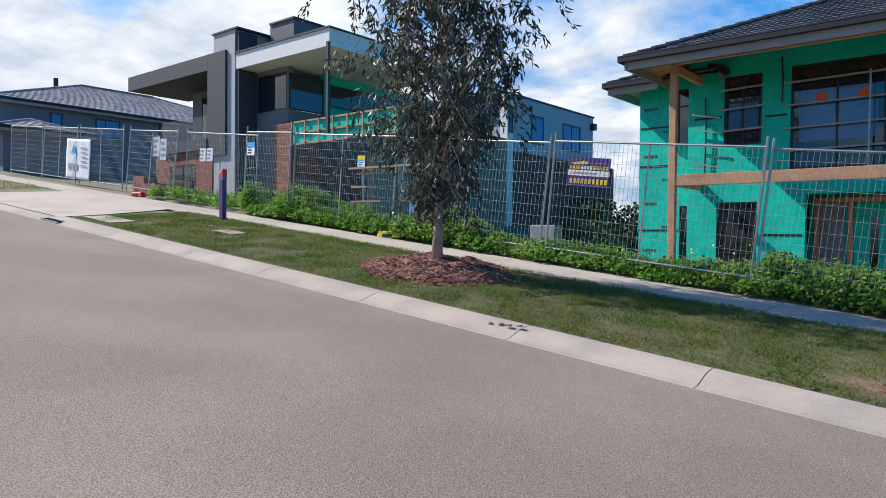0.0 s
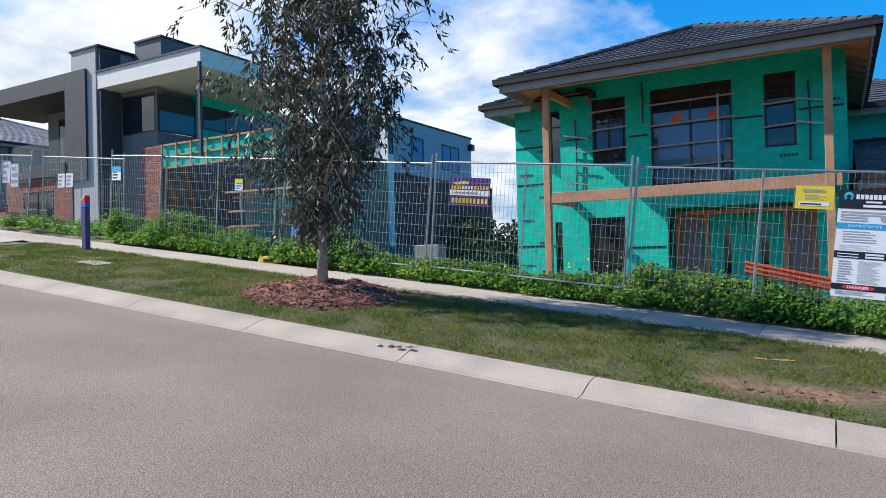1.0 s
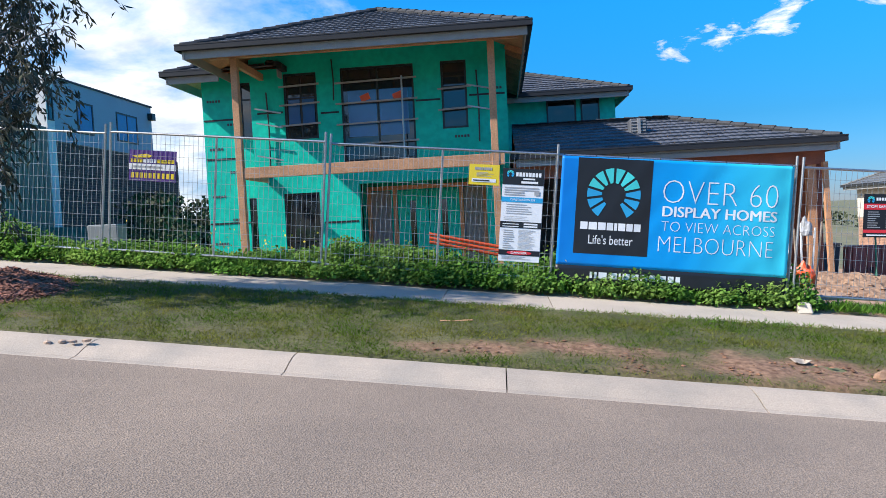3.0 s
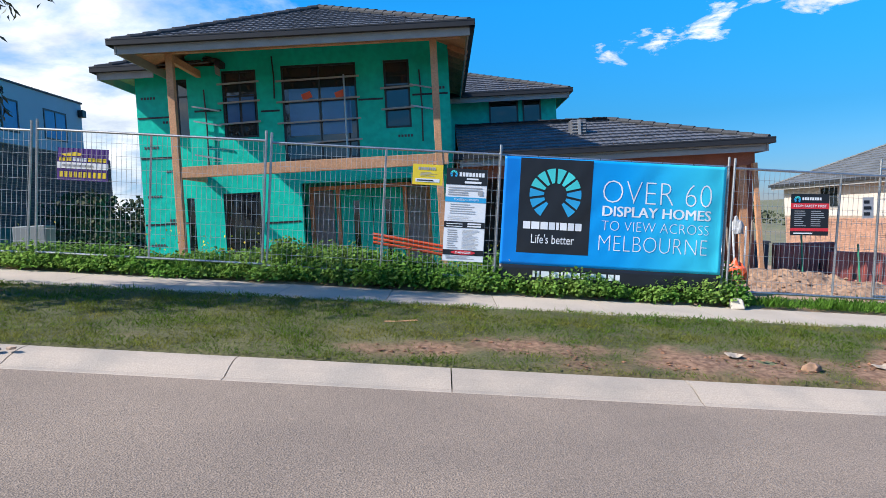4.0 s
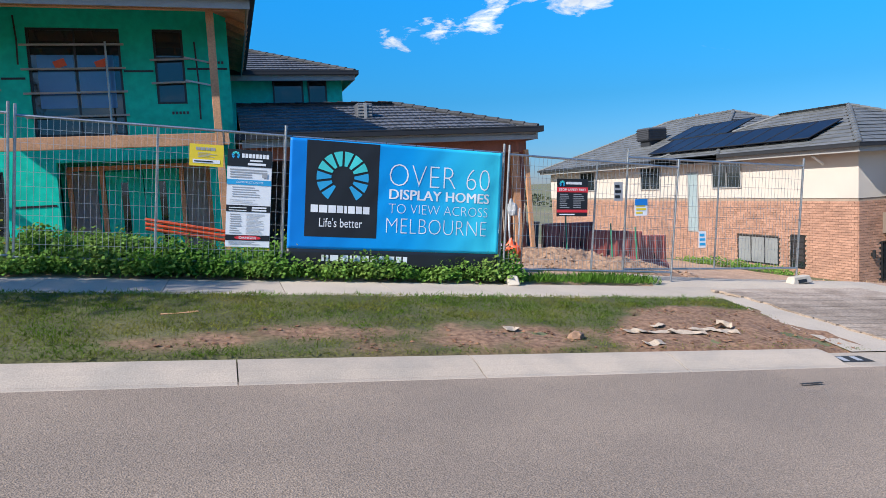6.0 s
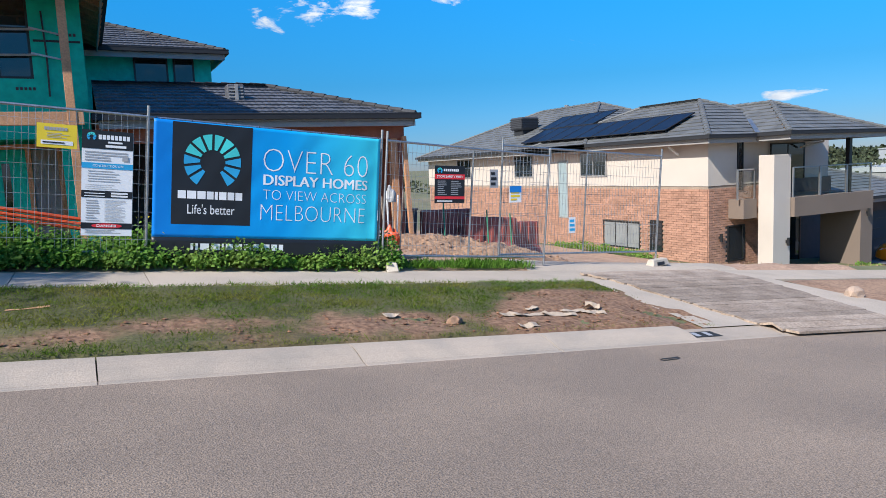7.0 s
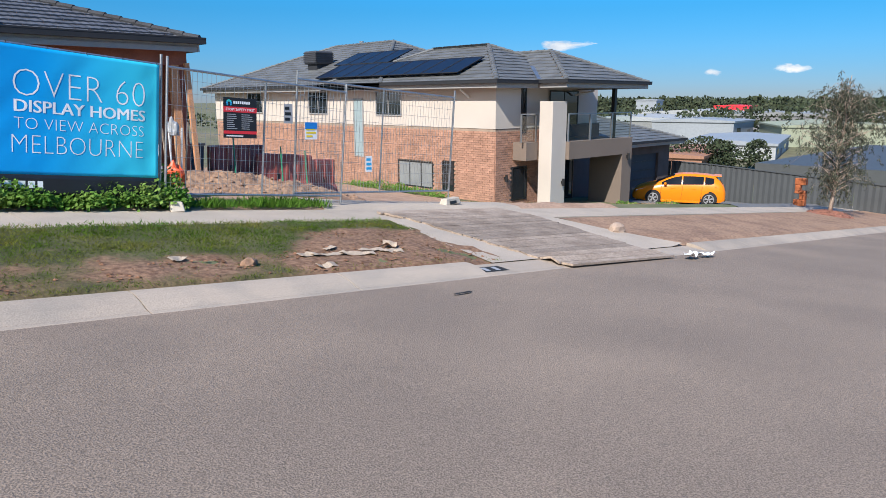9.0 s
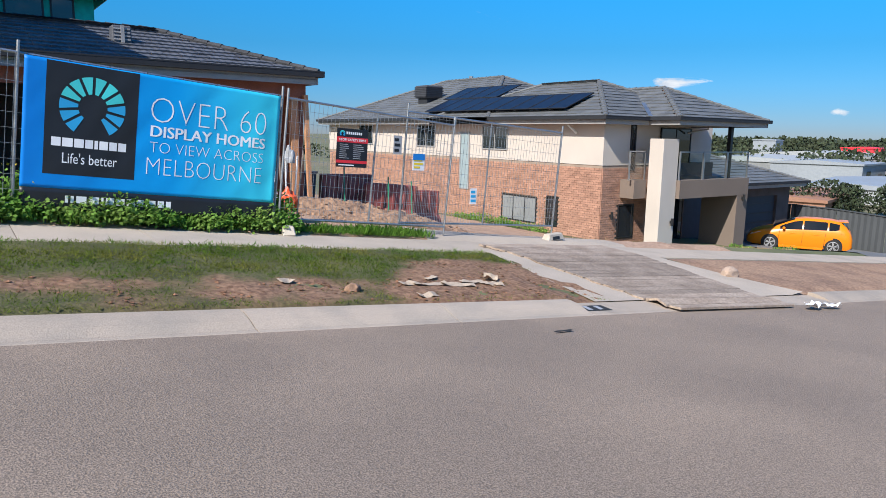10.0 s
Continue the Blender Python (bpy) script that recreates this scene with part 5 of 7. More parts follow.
from_lists("print", [(0.05, -0.004, 0.42), (0.3, -0.004, 0.46), (0.42, -0.004, 0.43), (0.36, -0.004, 0.40), (0.12, -0.004, 0.39)], [(0, 1, 2, 3, 4)], M["yellow"], S3)
text_lines(S3, 0.08, 0.75, 0.21, 0.27, 1, 0.008, M["print_grey"], 0.5, 11)

S4 = board("safety_board", pose(5.54, 11.04, 0.98, 0, tilt * 0.6, 1.0), "black and red site safety board on the fence")
part("plate", boxed(0, 0.62, 0, 0.005, 0, 0.67), M["ink"], S4)
fan_logo(S4, 0.10, 0.58, 0.02, 0.055, 0.008, (M["teal_print"], M["cyan"]), n=7)
for k in range(8):
    printed_rect(S4, "print", 0.18 + 0.04 * k, 0.21 + 0.04 * k, 0.57, 0.615, 0.004, M["print_white"])
printed_rect(S4, "print", 0, 0.62, 0.43, 0.52, 0.004, M["red"])
printed_text(S4, "STOP! SAFETY FIRST", 0.04, 0.455, 0.54, 0.042, 0.008, M["print_white"], bold=0.02)
text_lines(S4, 0.06, 0.27, 0.14, 0.41, 8, 0.004, M["print_grey"], 0.35, 12)
text_lines(S4, 0.33, 0.57, 0.14, 0.41, 8, 0.004, M["print_grey"], 0.35, 13)
printed_rect(S4, "print", 0, 0.62, 0.07, 0.12, 0.004, M["red"])
text_lines(S4, 0.05, 0.57, 0.015, 0.055, 1, 0.004, M["print_white"], 0.5, 14)


def small_board(m, w, h, colours, label):
    s = board("notice", m, label)
    part("plate", boxed(0, w, 0, 0.004, 0, h), colours[0], s)
    text_lines(s, w * 0.1, w * 0.9, h * 0.08, h * 0.92, len(colours) + 1, 0.004, colours[1], 0.55, int(w * 100))
    if len(colours) > 2:
        printed_rect(s, "print", 0, w, h * 0.62, h, 0.007, colours[2])


small_board(pose(6.69, 11.0, 1.19, 0, 2, 1), 0.18, 0.34, (M["print_grey"], M["ink"]), "small grey notice with dark picture on the fence")
small_board(pose(7.11, 11.0, 0.89, 0, 2, 1), 0.27, 0.31, (M["print_white"], M["yellow"], M["blue"]), "white, blue and yellow fence-hire notice")
small_board(pose(8.63, 11.18, 0.17, 0, 2, 1), 0.17, 0.32, (M["print_white"], M["cyan"]), "small white and pale blue notice low on the fence")
small_board(pose(-22.4, 11.4, 4.15, 0, 3, 4), 0.42, 0.66, (M["print_white"], M["print_grey"]), "white paper notice in a plastic sleeve")
small_board(pose(-21.9, 11.4, 4.0, 0, 3, 4), 0.36, 0.7, (M["print_white"], M["print_grey"]), "white paper notice in a plastic sleeve")
small_board(pose(-19.6, 11.5, 3.82, 0, 3, 4), 0.3, 0.4, (M["print_white"], M["print_grey"]), "white paper notice in a plastic sleeve")
small_board(pose(-19.2, 11.5, 3.8, 0, 3, 4), 0.3, 0.4, (M["print_white"], M["print_grey"]), "white paper notice in a plastic sleeve")
small_board(pose(-16.6, 11.2, 3.78, 0, 5, -6), 0.42, 0.36, (M["print_white"], M["ink"], M["cyan"]), "small white and blue notice on the fence")
small_board(pose(-11.9, 11.06, 3.18, 0, 5, 0), 0.25, 0.26, (M["print_white"], M["cyan"], M["yellow"]), "small white and yellow notice on the fence")
W = board("white_banner", pose(-29.2, 11.22, 3.75, 0, 6, 1), "sagging white printed banner tied to the fence", "banner")
printed_rect(W, "fabric", 0.1, 2.2, 0.0, 1.55, 0, M["print_white"], creased, 0.1, thick=0.003)
from_lists("print", [(0.5, -0.02, 0.95), (0.8, -0.02, 1.35), (1.05, -0.02, 0.95), (0.8, -0.02, 1.05)], [(0, 1, 2, 3)], M["cyan"], W)
for k in range(5):
    printed_rect(W, "print", 1.4, 1.95, 0.5 + 0.17 * k, 0.56 + 0.17 * k, 0.025, M["print_grey"], creased)
for k in range(3):
    printed_rect(W, "print", 0.35 + 0.3 * k, 0.58 + 0.3 * k, 0.35, 0.6, 0.025, M["print_grey"], creased)


# ---- plants ----
def leaf_cloud(name, places, ways, sizes, width, material, parent=None, fold=0.2, kind="stuff", level=0.0):
    """Many lance-shaped leaves in one mesh: base places, directions, lengths."""
    n = len(places)
    d = ways / np.linalg.norm(ways, axis=1, keepdims=True)
    r = np.random.normal(size=(n, 3)) + np.array([-0.5, -0.3, 1.0]) * level
    s = np.cross(d, r)
    s /= np.linalg.norm(s, axis=1, keepdims=True)
    nn = np.cross(s, d)
    if level:
        nn *= np.sign(nn[:, 2:3])
    L = sizes[:, None]
    a = places
    m1 = places + d * L * 0.45 + s * L * width + nn * L * fold * 0.5
    m2 = places + d * L * 0.45 - s * L * width + nn * L * fold * 0.5
    t = places + d * L - nn * L * fold * 0.3
    v = np.stack([a, m1, t, m2], 1).reshape(-1, 3)
    f = np.arange(n * 4).reshape(n, 4)
    me = bpy.data.meshes.new(name)
    me.vertices.add(n * 4)
    me.vertices.foreach_set("co", v.ravel())
    me.loops.add(n * 4)
    me.loops.foreach_set("vertex_index", f.ravel())
    me.polygons.add(n)
    me.polygons.foreach_set("loop_start", np.arange(n) * 4)
    me.update(calc_edges=True)
    ob = link_mesh(name, me, material, parent)
    if kind:
        tagged(ob, kind=kind)
    return ob


def gum_tree(x, y, height, half, low, leaves, seed, label, lean=0.25, leaf=0.125, trunk_r=0.095, mulch_r=1.2):
    rnd = np.random.RandomState(seed)
    z = ground_z(x, y)
    t = thing("gum_tree", x, y, z, label, "tree")
    axis = [Vector((x + lean * (k / 8) ** 1.2 + 0.05 * math.sin(k * 1.3 + seed), y + 0.05 * math.cos(k * 1.7), z - 0.05 + height * 0.94 * k / 8)) for k in range(9)]

    def on_axis(q):
        q = min(max(q, 0), 0.999) * 8
        i = int(q)
        return axis[i].lerp(axis[i + 1], q - i)
    bm = bmesh.new()
    tube(bm, axis, [trunk_r * (1.25 if k == 0 else 1) * (1 - 0.93 * k / 8) + 0.008 for k in range(9)], 10)
    part("trunk", bm, M["bark"], t, "smooth pale trunk", smooth=True)
    P_, D_ = [], []
    limbs = bmesh.new()
    n_b = 75
    for k in range(n_b):
        q = low + (0.97 - low) * (k + rnd.rand()) / n_b
        base = on_axis(q - 0.06)
        env = half * min(1.0, 0.35 + 2.6 * (q - low)) * min(1.0, 2.6 * (1.03 - q) + 0.12)
        ang = k * 2.39996 + rnd.uniform(-0.5, 0.5)
        reach = env * rnd.uniform(0.55, 1.12)
        tip = base + Vector((math.cos(ang) * reach, math.sin(ang) * reach, rnd.uniform(0.25, 0.75) * reach + 0.1))
        mid = base.lerp(tip, 0.5) + Vector((0, 0, 0.08 * reach))
        end = tip + Vector((math.cos(ang) * 0.12, math.sin(ang) * 0.12, -0.18))
        tube(limbs, [base, mid, tip, end], [0.022 * (1.2 - q) + 0.006, 0.014 * (1.2 - q) + 0.004, 0.005, 0.002], 5, False)
        m = max(int(leaves / n_b * (0.45 + reach / half)), 4)
        # twigs with hanging sprays
        for w in range(max(m // 14, 2)):
            f = rnd.uniform(0.25, 1.05)
            c = mid.lerp(tip, (f - 0.5) * 2) if f > 0.5 else base.lerp(mid, f * 2)
            off = rnd.normal(size=3) * (0.10 + 0.16 * f)
            c = np.array(c) + off
            drop = rnd.uniform(0.15, 0.5)
            tube(limbs, [mid.lerp(tip, max((f - 0.5) * 2, 0)), Vector(c), Vector(c) + Vector((off[0] * 0.4, off[1] * 0.4, -drop))], [0.004, 0.003, 0.0015], 3, False)
            for _ in range(14):
                g_ = rnd.rand()
                P_.append(c + np.array([off[0] * 0.4 * g_, off[1] * 0.4 * g_, -drop * g_]) + rnd.normal(size=3) * 0.045)
                D_.append(rnd.normal(size=3) * np.array([0.55, 0.55, 0.35]) + np.array([off[0], off[1], -0.85]))
    part("branchwork", limbs, M["bark"], t)
    P_, D_ = np.array(P_), np.array(D_)
    leaf_cloud("crown", P_, D_, rnd.uniform(0.7, 1.25, len(P_)) * leaf, 0.13, M["leaf"], t, kind="")
    # mulch ring
    if mulch_r:
        n = 4200 if mulch_r > 1 else 500
        rr, aa = mulch_r * np.sqrt(rnd.rand(n)), rnd.rand(n) * math.tau
        vs, fs = [], []
        for r, a in zip(rr, aa):
            px, py = x + r * math.cos(a) * 1.05, y + r * math.sin(a) * 0.95
            hgt = 0.2 * (1 - (r / mulch_r) ** 2) * (1 + 0.5 * noise.noise(Vector((px * 3, py * 3, 2)))) * min(mulch_r, 1)
            c = Vector((px, py, ground_z(px, py) + hgt + 0.012))
            L_, w_ = rnd.uniform(0.02, 0.055), rnd.uniform(0.006, 0.016)
            yaw, tip_ = rnd.rand() * math.tau, rnd.uniform(-0.5, 0.5)
            d = Vector((math.cos(yaw) * math.cos(tip_), math.sin(yaw) * math.cos(tip_), math.sin(tip_))) * L_
            s = Vector((-math.sin(yaw), math.cos(yaw), rnd.uniform(-0.5, 0.5))) * w_
            i = len(vs)
            vs += [c - d - s, c + d - s, c + d + s, c - d + s, c + Vector((0, 0, 0.012))]
            fs += [(i, i + 1, i + 4), (i + 1, i + 2, i + 4), (i + 2, i + 3, i + 4), (i + 3, i, i + 4)]
        bed = bmesh.new()
        rings = []
        for k in range(7):
            r = mulch_r * k / 6
            ring = []
            for j in range(28):
                a = j * math.tau / 28
                px, py = x + r * math.cos(a) * 1.05, y + r * math.sin(a) * 0.95
                ring.append(bed.verts.new((px, py, ground_z(px, py) + 0.2 * (1 - (r / mulch_r) ** 2) * min(mulch_r, 1) * (1 + 0.5 * noise.noise(Vector((px * 3, py * 3, 2)))) + 0.006)))
            rings.append(ring)
        for r0, r1 in zip(rings, rings[1:]):
            for j in range(28):
                bed.faces.new((r0[j], r0[(j + 1) % 28], r1[(j + 1) % 28], r1[j]))
        mu = thing("mulch_bed", x, y, z, "mounded ring of red-brown bark mulch round a young tree", "mulch", kind="stuff")
        part("bed", bed, M["mulch"], mu, smooth=True)
        from_lists("chips", vs, fs, M["mulch"], mu)
    return t


gum_tree(-7.06, 8.32, 6.4, 1.5, 0.235, 11000, 5, "young gum tree with drooping grey-green leaves in a mulch ring", 0.25, 0.145, 0.078, 1.28)
gum_tree(30.3, 8.7, 5.9, 1.45, 0.2, 9000, 9, "sparse young gum tree with drooping reddish-green leaves", 0.7, 0.13, 0.07, 0.9)


lawn = bpy.data.objects["verge_lawn"]
at = lawn.data.attributes.new("soil", "FLOAT", "POINT")
at.data.foreach_set("value", [min(max(dirt_amount(v.co.x, v.co.y) * 2.4 - 0.5, 0), 1) for v in lawn.data.vertices])
_nt = M["grass_ground"].node_tree
_an, _mx = _nt.nodes.new("ShaderNodeAttribute"), _nt.nodes.new("ShaderNodeMixRGB")
_an.attribute_name = "soil"
_bs = _nt.nodes["Principled BSDF"]
_src = _bs.inputs["Base Color"].links[0].from_socket
_dn = _nt.nodes.new("ShaderNodeTexNoise")
_dn.inputs["Scale"].default_value, _dn.inputs["Detail"].default_value = 14.0, 8
_tc2 = _nt.nodes.new("ShaderNodeTexCoord")
_dr = _nt.nodes.new("ShaderNodeValToRGB")
_dr.color_ramp.elements[0].color, _dr.color_ramp.elements[1].color = (0.13, 0.066, 0.038, 1), (0.30, 0.175, 0.105, 1)
_dr.color_ramp.elements[0].position, _dr.color_ramp.elements[1].position = 0.35, 0.65
_nt.links.new(_tc2.outputs["Object"], _dn.inputs["Vector"])
_nt.links.new(_dn.outputs["Fac"], _dr.inputs[0])
_nt.links.new(_an.outputs["Fac"], _mx.inputs[0])
_nt.links.new(_src, _mx.inputs[1])
_nt.links.new(_dr.outputs[0], _mx.inputs[2])
_nt.links.new(_mx.outputs[0], _bs.inputs["Base Color"])


def clods(name, n, seed, label):
    """Loose clods of clay on the bare parts of the verge."""
    rnd = np.random.RandomState(seed)
    vs, fs = [], []
    for _ in range(n):
        x, y = rnd.uniform(-3, 7.6), rnd.uniform(6.65, 9.3)
        if dirt_amount(x, y) < 0.34:
            continue
        r = 0.006 + 0.024 * rnd.rand() ** 5
        c = np.array([x, y, ground_z(x, y) + 0.02 + r * 0.3])
        i = len(vs)
        vs += [tuple(c + r * (np.array(o) * np.array([1.3, 1.2, 0.5]) * rnd.uniform(0.6, 1.3, 3))) for o in ((1, 0, 0), (-1, 0, 0), (0, 1, 0), (0, -1, 0), (0, 0, 1), (0, 0, -1))]
        fs += [(i + a, i + b, i + c_) for a, b, c_ in ((0, 2, 4), (2, 1, 4), (1, 3, 4), (3, 0, 4), (2, 0, 5), (1, 2, 5), (3, 1, 5), (0, 3, 5))]
    tagged(from_lists(name, vs, fs, M["clay"]), label, "soil", kind="stuff")


M["clay"] = mat("loose_clay", (0.215, 0.108, 0.06), 0.95, vary=0.2, scale=3, fine=30, bump=0.4, piece=0.4)
clods("soil_clods", 4000, 61, "loose reddish-brown clods of clay on the verge")


def grass(name, x0, x1, y0, y1, n, tall, seed, material, label, keep=None, width=0.09, lean=0.55):
    rnd = np.random.RandomState(seed)
    xs_, ys_ = rnd.uniform(x0, x1, n), rnd.uniform(y0, y1, n)
    P_, S_ = [], []
    for x, y in zip(xs_, ys_):
        k = 1.0 if keep is None else keep(x, y)
        if rnd.rand() < k:
            P_.append((x, y, ground_z(x, y) + 0.01))
            S_.append(tall * rnd.uniform(0.5, 1.25) * (0.6 + 0.5 * k) * (1 + 0.4 * noise.noise(Vector((x * 2, y * 2, 5)))))
    P_, S_ = np.array(P_), np.array(S_)
    D_ = rnd.normal(size=(len(P_), 3)) * np.array([lean, lean, 0.1]) + np.array([0, 0, 1.0])
    return tagged(leaf_cloud(name, P_, D_, S_, width, material, fold=0.25), label, "grass", kind="stuff")


def lawn_keep(x, y):
    d = dirt_amount(x, y)
    if (x + 7.06) ** 2 + (y - 8.32) ** 2 < 1.3:
        return 0
    if y < 6.75 and x > -3:
        return max(1 - 1.2 * d, 0.35 * (noise.noise(Vector((x * 1.5, 0, 0))) > -0.1))
    return max(1 - 1.5 * d, 0.10)


grass("lawn_grass", -16.7, 7.7, 6.6, 9.5, 190000, 0.052, 21, M["blade"], "short patchy green lawn grass on the verge", lawn_keep, 0.06, 1.1)
grass("lawn_edge", -16.2, 7.6, 9.2, 9.53, 7000, 0.09, 22, M["blade_lush"], "longer lush grass along the footpath edge", lambda x, y: 0.45 + 0.8 * noise.noise(Vector((x * 1.2, 3, 0))), 0.05, 0.8)
grass("lawn_far", -45, -25.3, 6.7, 9.4, 9000, 0.07, 23, M["blade"], "lawn strip uphill")


def weeds(name, x0, x1, y0, y1, n, tall, seed, label, per=70, material=None, leaf=0.062, bias=None):
    rnd = np.random.RandomState(seed)
    P_, D_, S_ = [], [], []
    for _ in range(n):
        x, y = rnd.uniform(x0, x1), rnd.uniform(y0, y1)
        k = 0.75 + 0.6 * noise.noise(Vector((x * 0.8, y * 0.9, 2.0)))
        if bias:
            k *= bias(x, y)
        if k < 0.12:
            continue
        h, r = tall * k * rnd.uniform(0.7, 1.3), rnd.uniform(0.14, 0.30)
        g0 = ground_z(x, y)
        m = int(per * (0.5 + k))
        a, q = rnd.rand(m) * math.tau, np.sqrt(rnd.rand(m))
        top = h * (1 - 0.55 * q ** 2)
        zz = top * (1 - 0.75 * rnd.rand(m) ** 2.2)
        px, py = x + r * q * np.cos(a), y + r * q * np.sin(a)
        P_.append(np.stack([px, py, g0 + np.maximum(zz, 0.02)], 1))
        D_.append(np.stack([np.cos(a) * 0.8, np.sin(a) * 0.8, rnd.uniform(-0.35, 0.55, m)], 1) + rnd.normal(size=(m, 3)) * 0.45)
        S_.append(leaf * rnd.uniform(0.6, 1.4, m))
    ob = leaf_cloud(name, np.concatenate(P_), np.concatenate(D_), np.concatenate(S_), 0.42, material or M["weed"], fold=0.22, level=2.5)
    return tagged(ob, label, "weeds", kind="stuff")


weeds("weeds", -16.8, 4.7, 10.97, 12.0, 1700, 0.62, 31, "dense green mallow weeds growing through the fence", bias=lambda x, y: (1.15 if x < -7.8 else 0.6 if x < -2.9 else 1.0) * (0.72 if y < 11.15 else 1))
weeds("weeds_behind", -16.5, 4.5, 12.0, 14.0, 480, 0.7, 32, "green weeds behind the fence", 45)
weeds("weeds_uphill", -22, -13, 11.1, 13.2, 330, 0.55, 33, "tall green weeds on the uphill lot", 50)
weeds("weeds_side", 18.1, 19.1, 19.0, 25.0, 60, 0.32, 34, "green weeds beside the brick house wall", 40)
weeds("weeds_front", 20.0, 30.0, 14.2, 15.3, 36, 0.2, 35, "scattered green weeds in front of the brick house", 40)
grass("weed_grass", -15.5, 4.6, 10.93, 11.6, 9000, 0.24, 36, M["blade_lush"], "long grass along the fence foot", lambda x, y: 0.3 + 0.7 * (noise.noise(Vector((x * 0.9, 7, 0))) > 0.0), 0.035, 0.4)
grass("dry_grass", 13.2, 25, 12.6, 14.6, 5000, 0.15, 37, mat("dry_straw", (0.36, 0.25, 0.13), 0.9, vary=0.2, bump=0, piece=0.3), "dry straw-coloured grass in front of the brick house", None, 0.04, 0.7)
grass("gate_grass", 4.6, 7.6, 10.95, 11.4, 2200, 0.16, 38, M["blade_lush"], "green grass under the fence panel", None, 0.05)
fl = np.random.RandomState(4)
P_ = np.array([(x, y, ground_z(x, y) + fl.uniform(0.35, 0.75)) for x, y in zip(np.concatenate([fl.uniform(-5.2, -3.2, 45), fl.uniform(0.3, 1.4, 14), fl.uniform(-12, 3, 25)]), fl.uniform(10.98, 12.2, 84))])
tagged(leaf_cloud("flowers", P_, fl.normal(size=(84, 3)) + np.array([0, -0.6, 0.5]), np.full(84, 0.045), 0.5, M["yellow"], fold=0.3), "small yellow weed flowers among the leaves", "flowers", kind="stuff")


# ---- driveway ramp and verge clutter ----
def ramp():
    t = thing("board_ramp", 10, 8, ground_z(10, 8), "weathered grey timber boards laid over the driveway crossing", "ramp")
    n = 22
    for k in range(n):
        f0, f1 = k / n, (k + 0.95) / n
        rnd = random.Random(k)

        def edge(f, side):
            a, b = ((8.44, 5.98), (8.15, 10.3)) if side == 0 else ((11.45, 5.85), (12.2, 10.75))
            jit = rnd.uniform(-0.05, 0.05)
            x, y = a[0] + (b[0] - a[0]) * f + jit, a[1] + (b[1] - a[1]) * f
            return x, y, max(ground_z(x, y), fall(x) + 0.02) + 0.01 + rnd.uniform(0, 0.006)
        a, b, c, d = edge(f0, 0), edge(f0, 1), edge(f1, 1), edge(f1, 0)
        bm = bmesh.new()
        poly_prism(bm, [a, b, c, d], (0, 0, 0.035))
        part("plank", bm, M["old_timber"], t)


ramp()


def apron(name, corners, lift, material, label):
    bm = bmesh.new()
    (a, b, c, d) = [Vector(p) for p in corners]
    n = 14
    grid = []
    for j in range(n + 1):
        row = []
        for i in range(n + 1):
            p = a.lerp(b, i / n).lerp(d.lerp(c, i / n), j / n)
            row.append(bm.verts.new((p.x, p.y, max(ground_z(p.x, p.y), fall(p.x) + 0.02) + lift - (0.08 if j in (0, n) and name == "driveway_upper" else 0))))
        grid.append(row)
    for j in range(n):
        for i in range(n):
            bm.faces.new((grid[j][i], grid[j][i + 1], grid[j + 1][i + 1], grid[j + 1][i]))
    tagged(part(name, bm, material, smooth=True), label, "driveway", kind="structure")


apron("driveway_crossing", [(7.3, 6.57, 0), (13.2, 6.57, 0), (12.5, 9.506, 0), (7.75, 9.506, 0)], 0.022, M["path"], "pale concrete driveway crossing under the boards")
apron("driveway_upper", [(7.4, 10.85, 0), (13.3, 10.85, 0), (13.0, 13.2, 0), (8.0, 13.2, 0)], 0.045, M["path"], "dusty pale concrete driveway strip behind the footpath")
apron("driveway_uphill", [(-24.5, 6.57, 0), (-17.0, 6.57, 0), (-17.6, 9.49, 0), (-24.3, 9.49, 0)], 0.022, M["path"], "pale concrete driveway crossing uphill")


def lump(name, x, y, z, sx, sy, sz, material, seed, label, category, rough=0.35, sub=2):
    bm = bmesh.new()
    bmesh.ops.create_icosphere(bm, subdivisions=sub, radius=1)
    for v in bm.verts:
        k = 1 + rough * noise.noise(v.co * 1.6 + Vector((seed, seed * 2.0, 0)))
        v.co = Vector((x + v.co.x * sx * k, y + v.co.y * sy * k, z + max(v.co.z * sz * k, -sz * 0.35)))
    return tagged(part(name, bm, material), label, category)


M["stone"] = mat("broken_stone", (0.45, 0.33, 0.25), 0.9, vary=0.12, bump=0.3)
M["paper"] = mat("torn_packaging", (0.46, 0.365, 0.275), 0.9, vary=0.12, bump=0.1)
lump("rock", 12.83, 7.9, ground_z(12.83, 7.9) + 0.06, 0.2, 0.16, 0.16, M["stone"], 3, "broken pale brown stone on bare soil", "rock")
lump("clod", 3.75, 7.1, ground_z(3.75, 7.1) + 0.03, 0.1, 0.08, 0.08, M["dirt"], 5, "clod of brown clay on the verge", "clod")


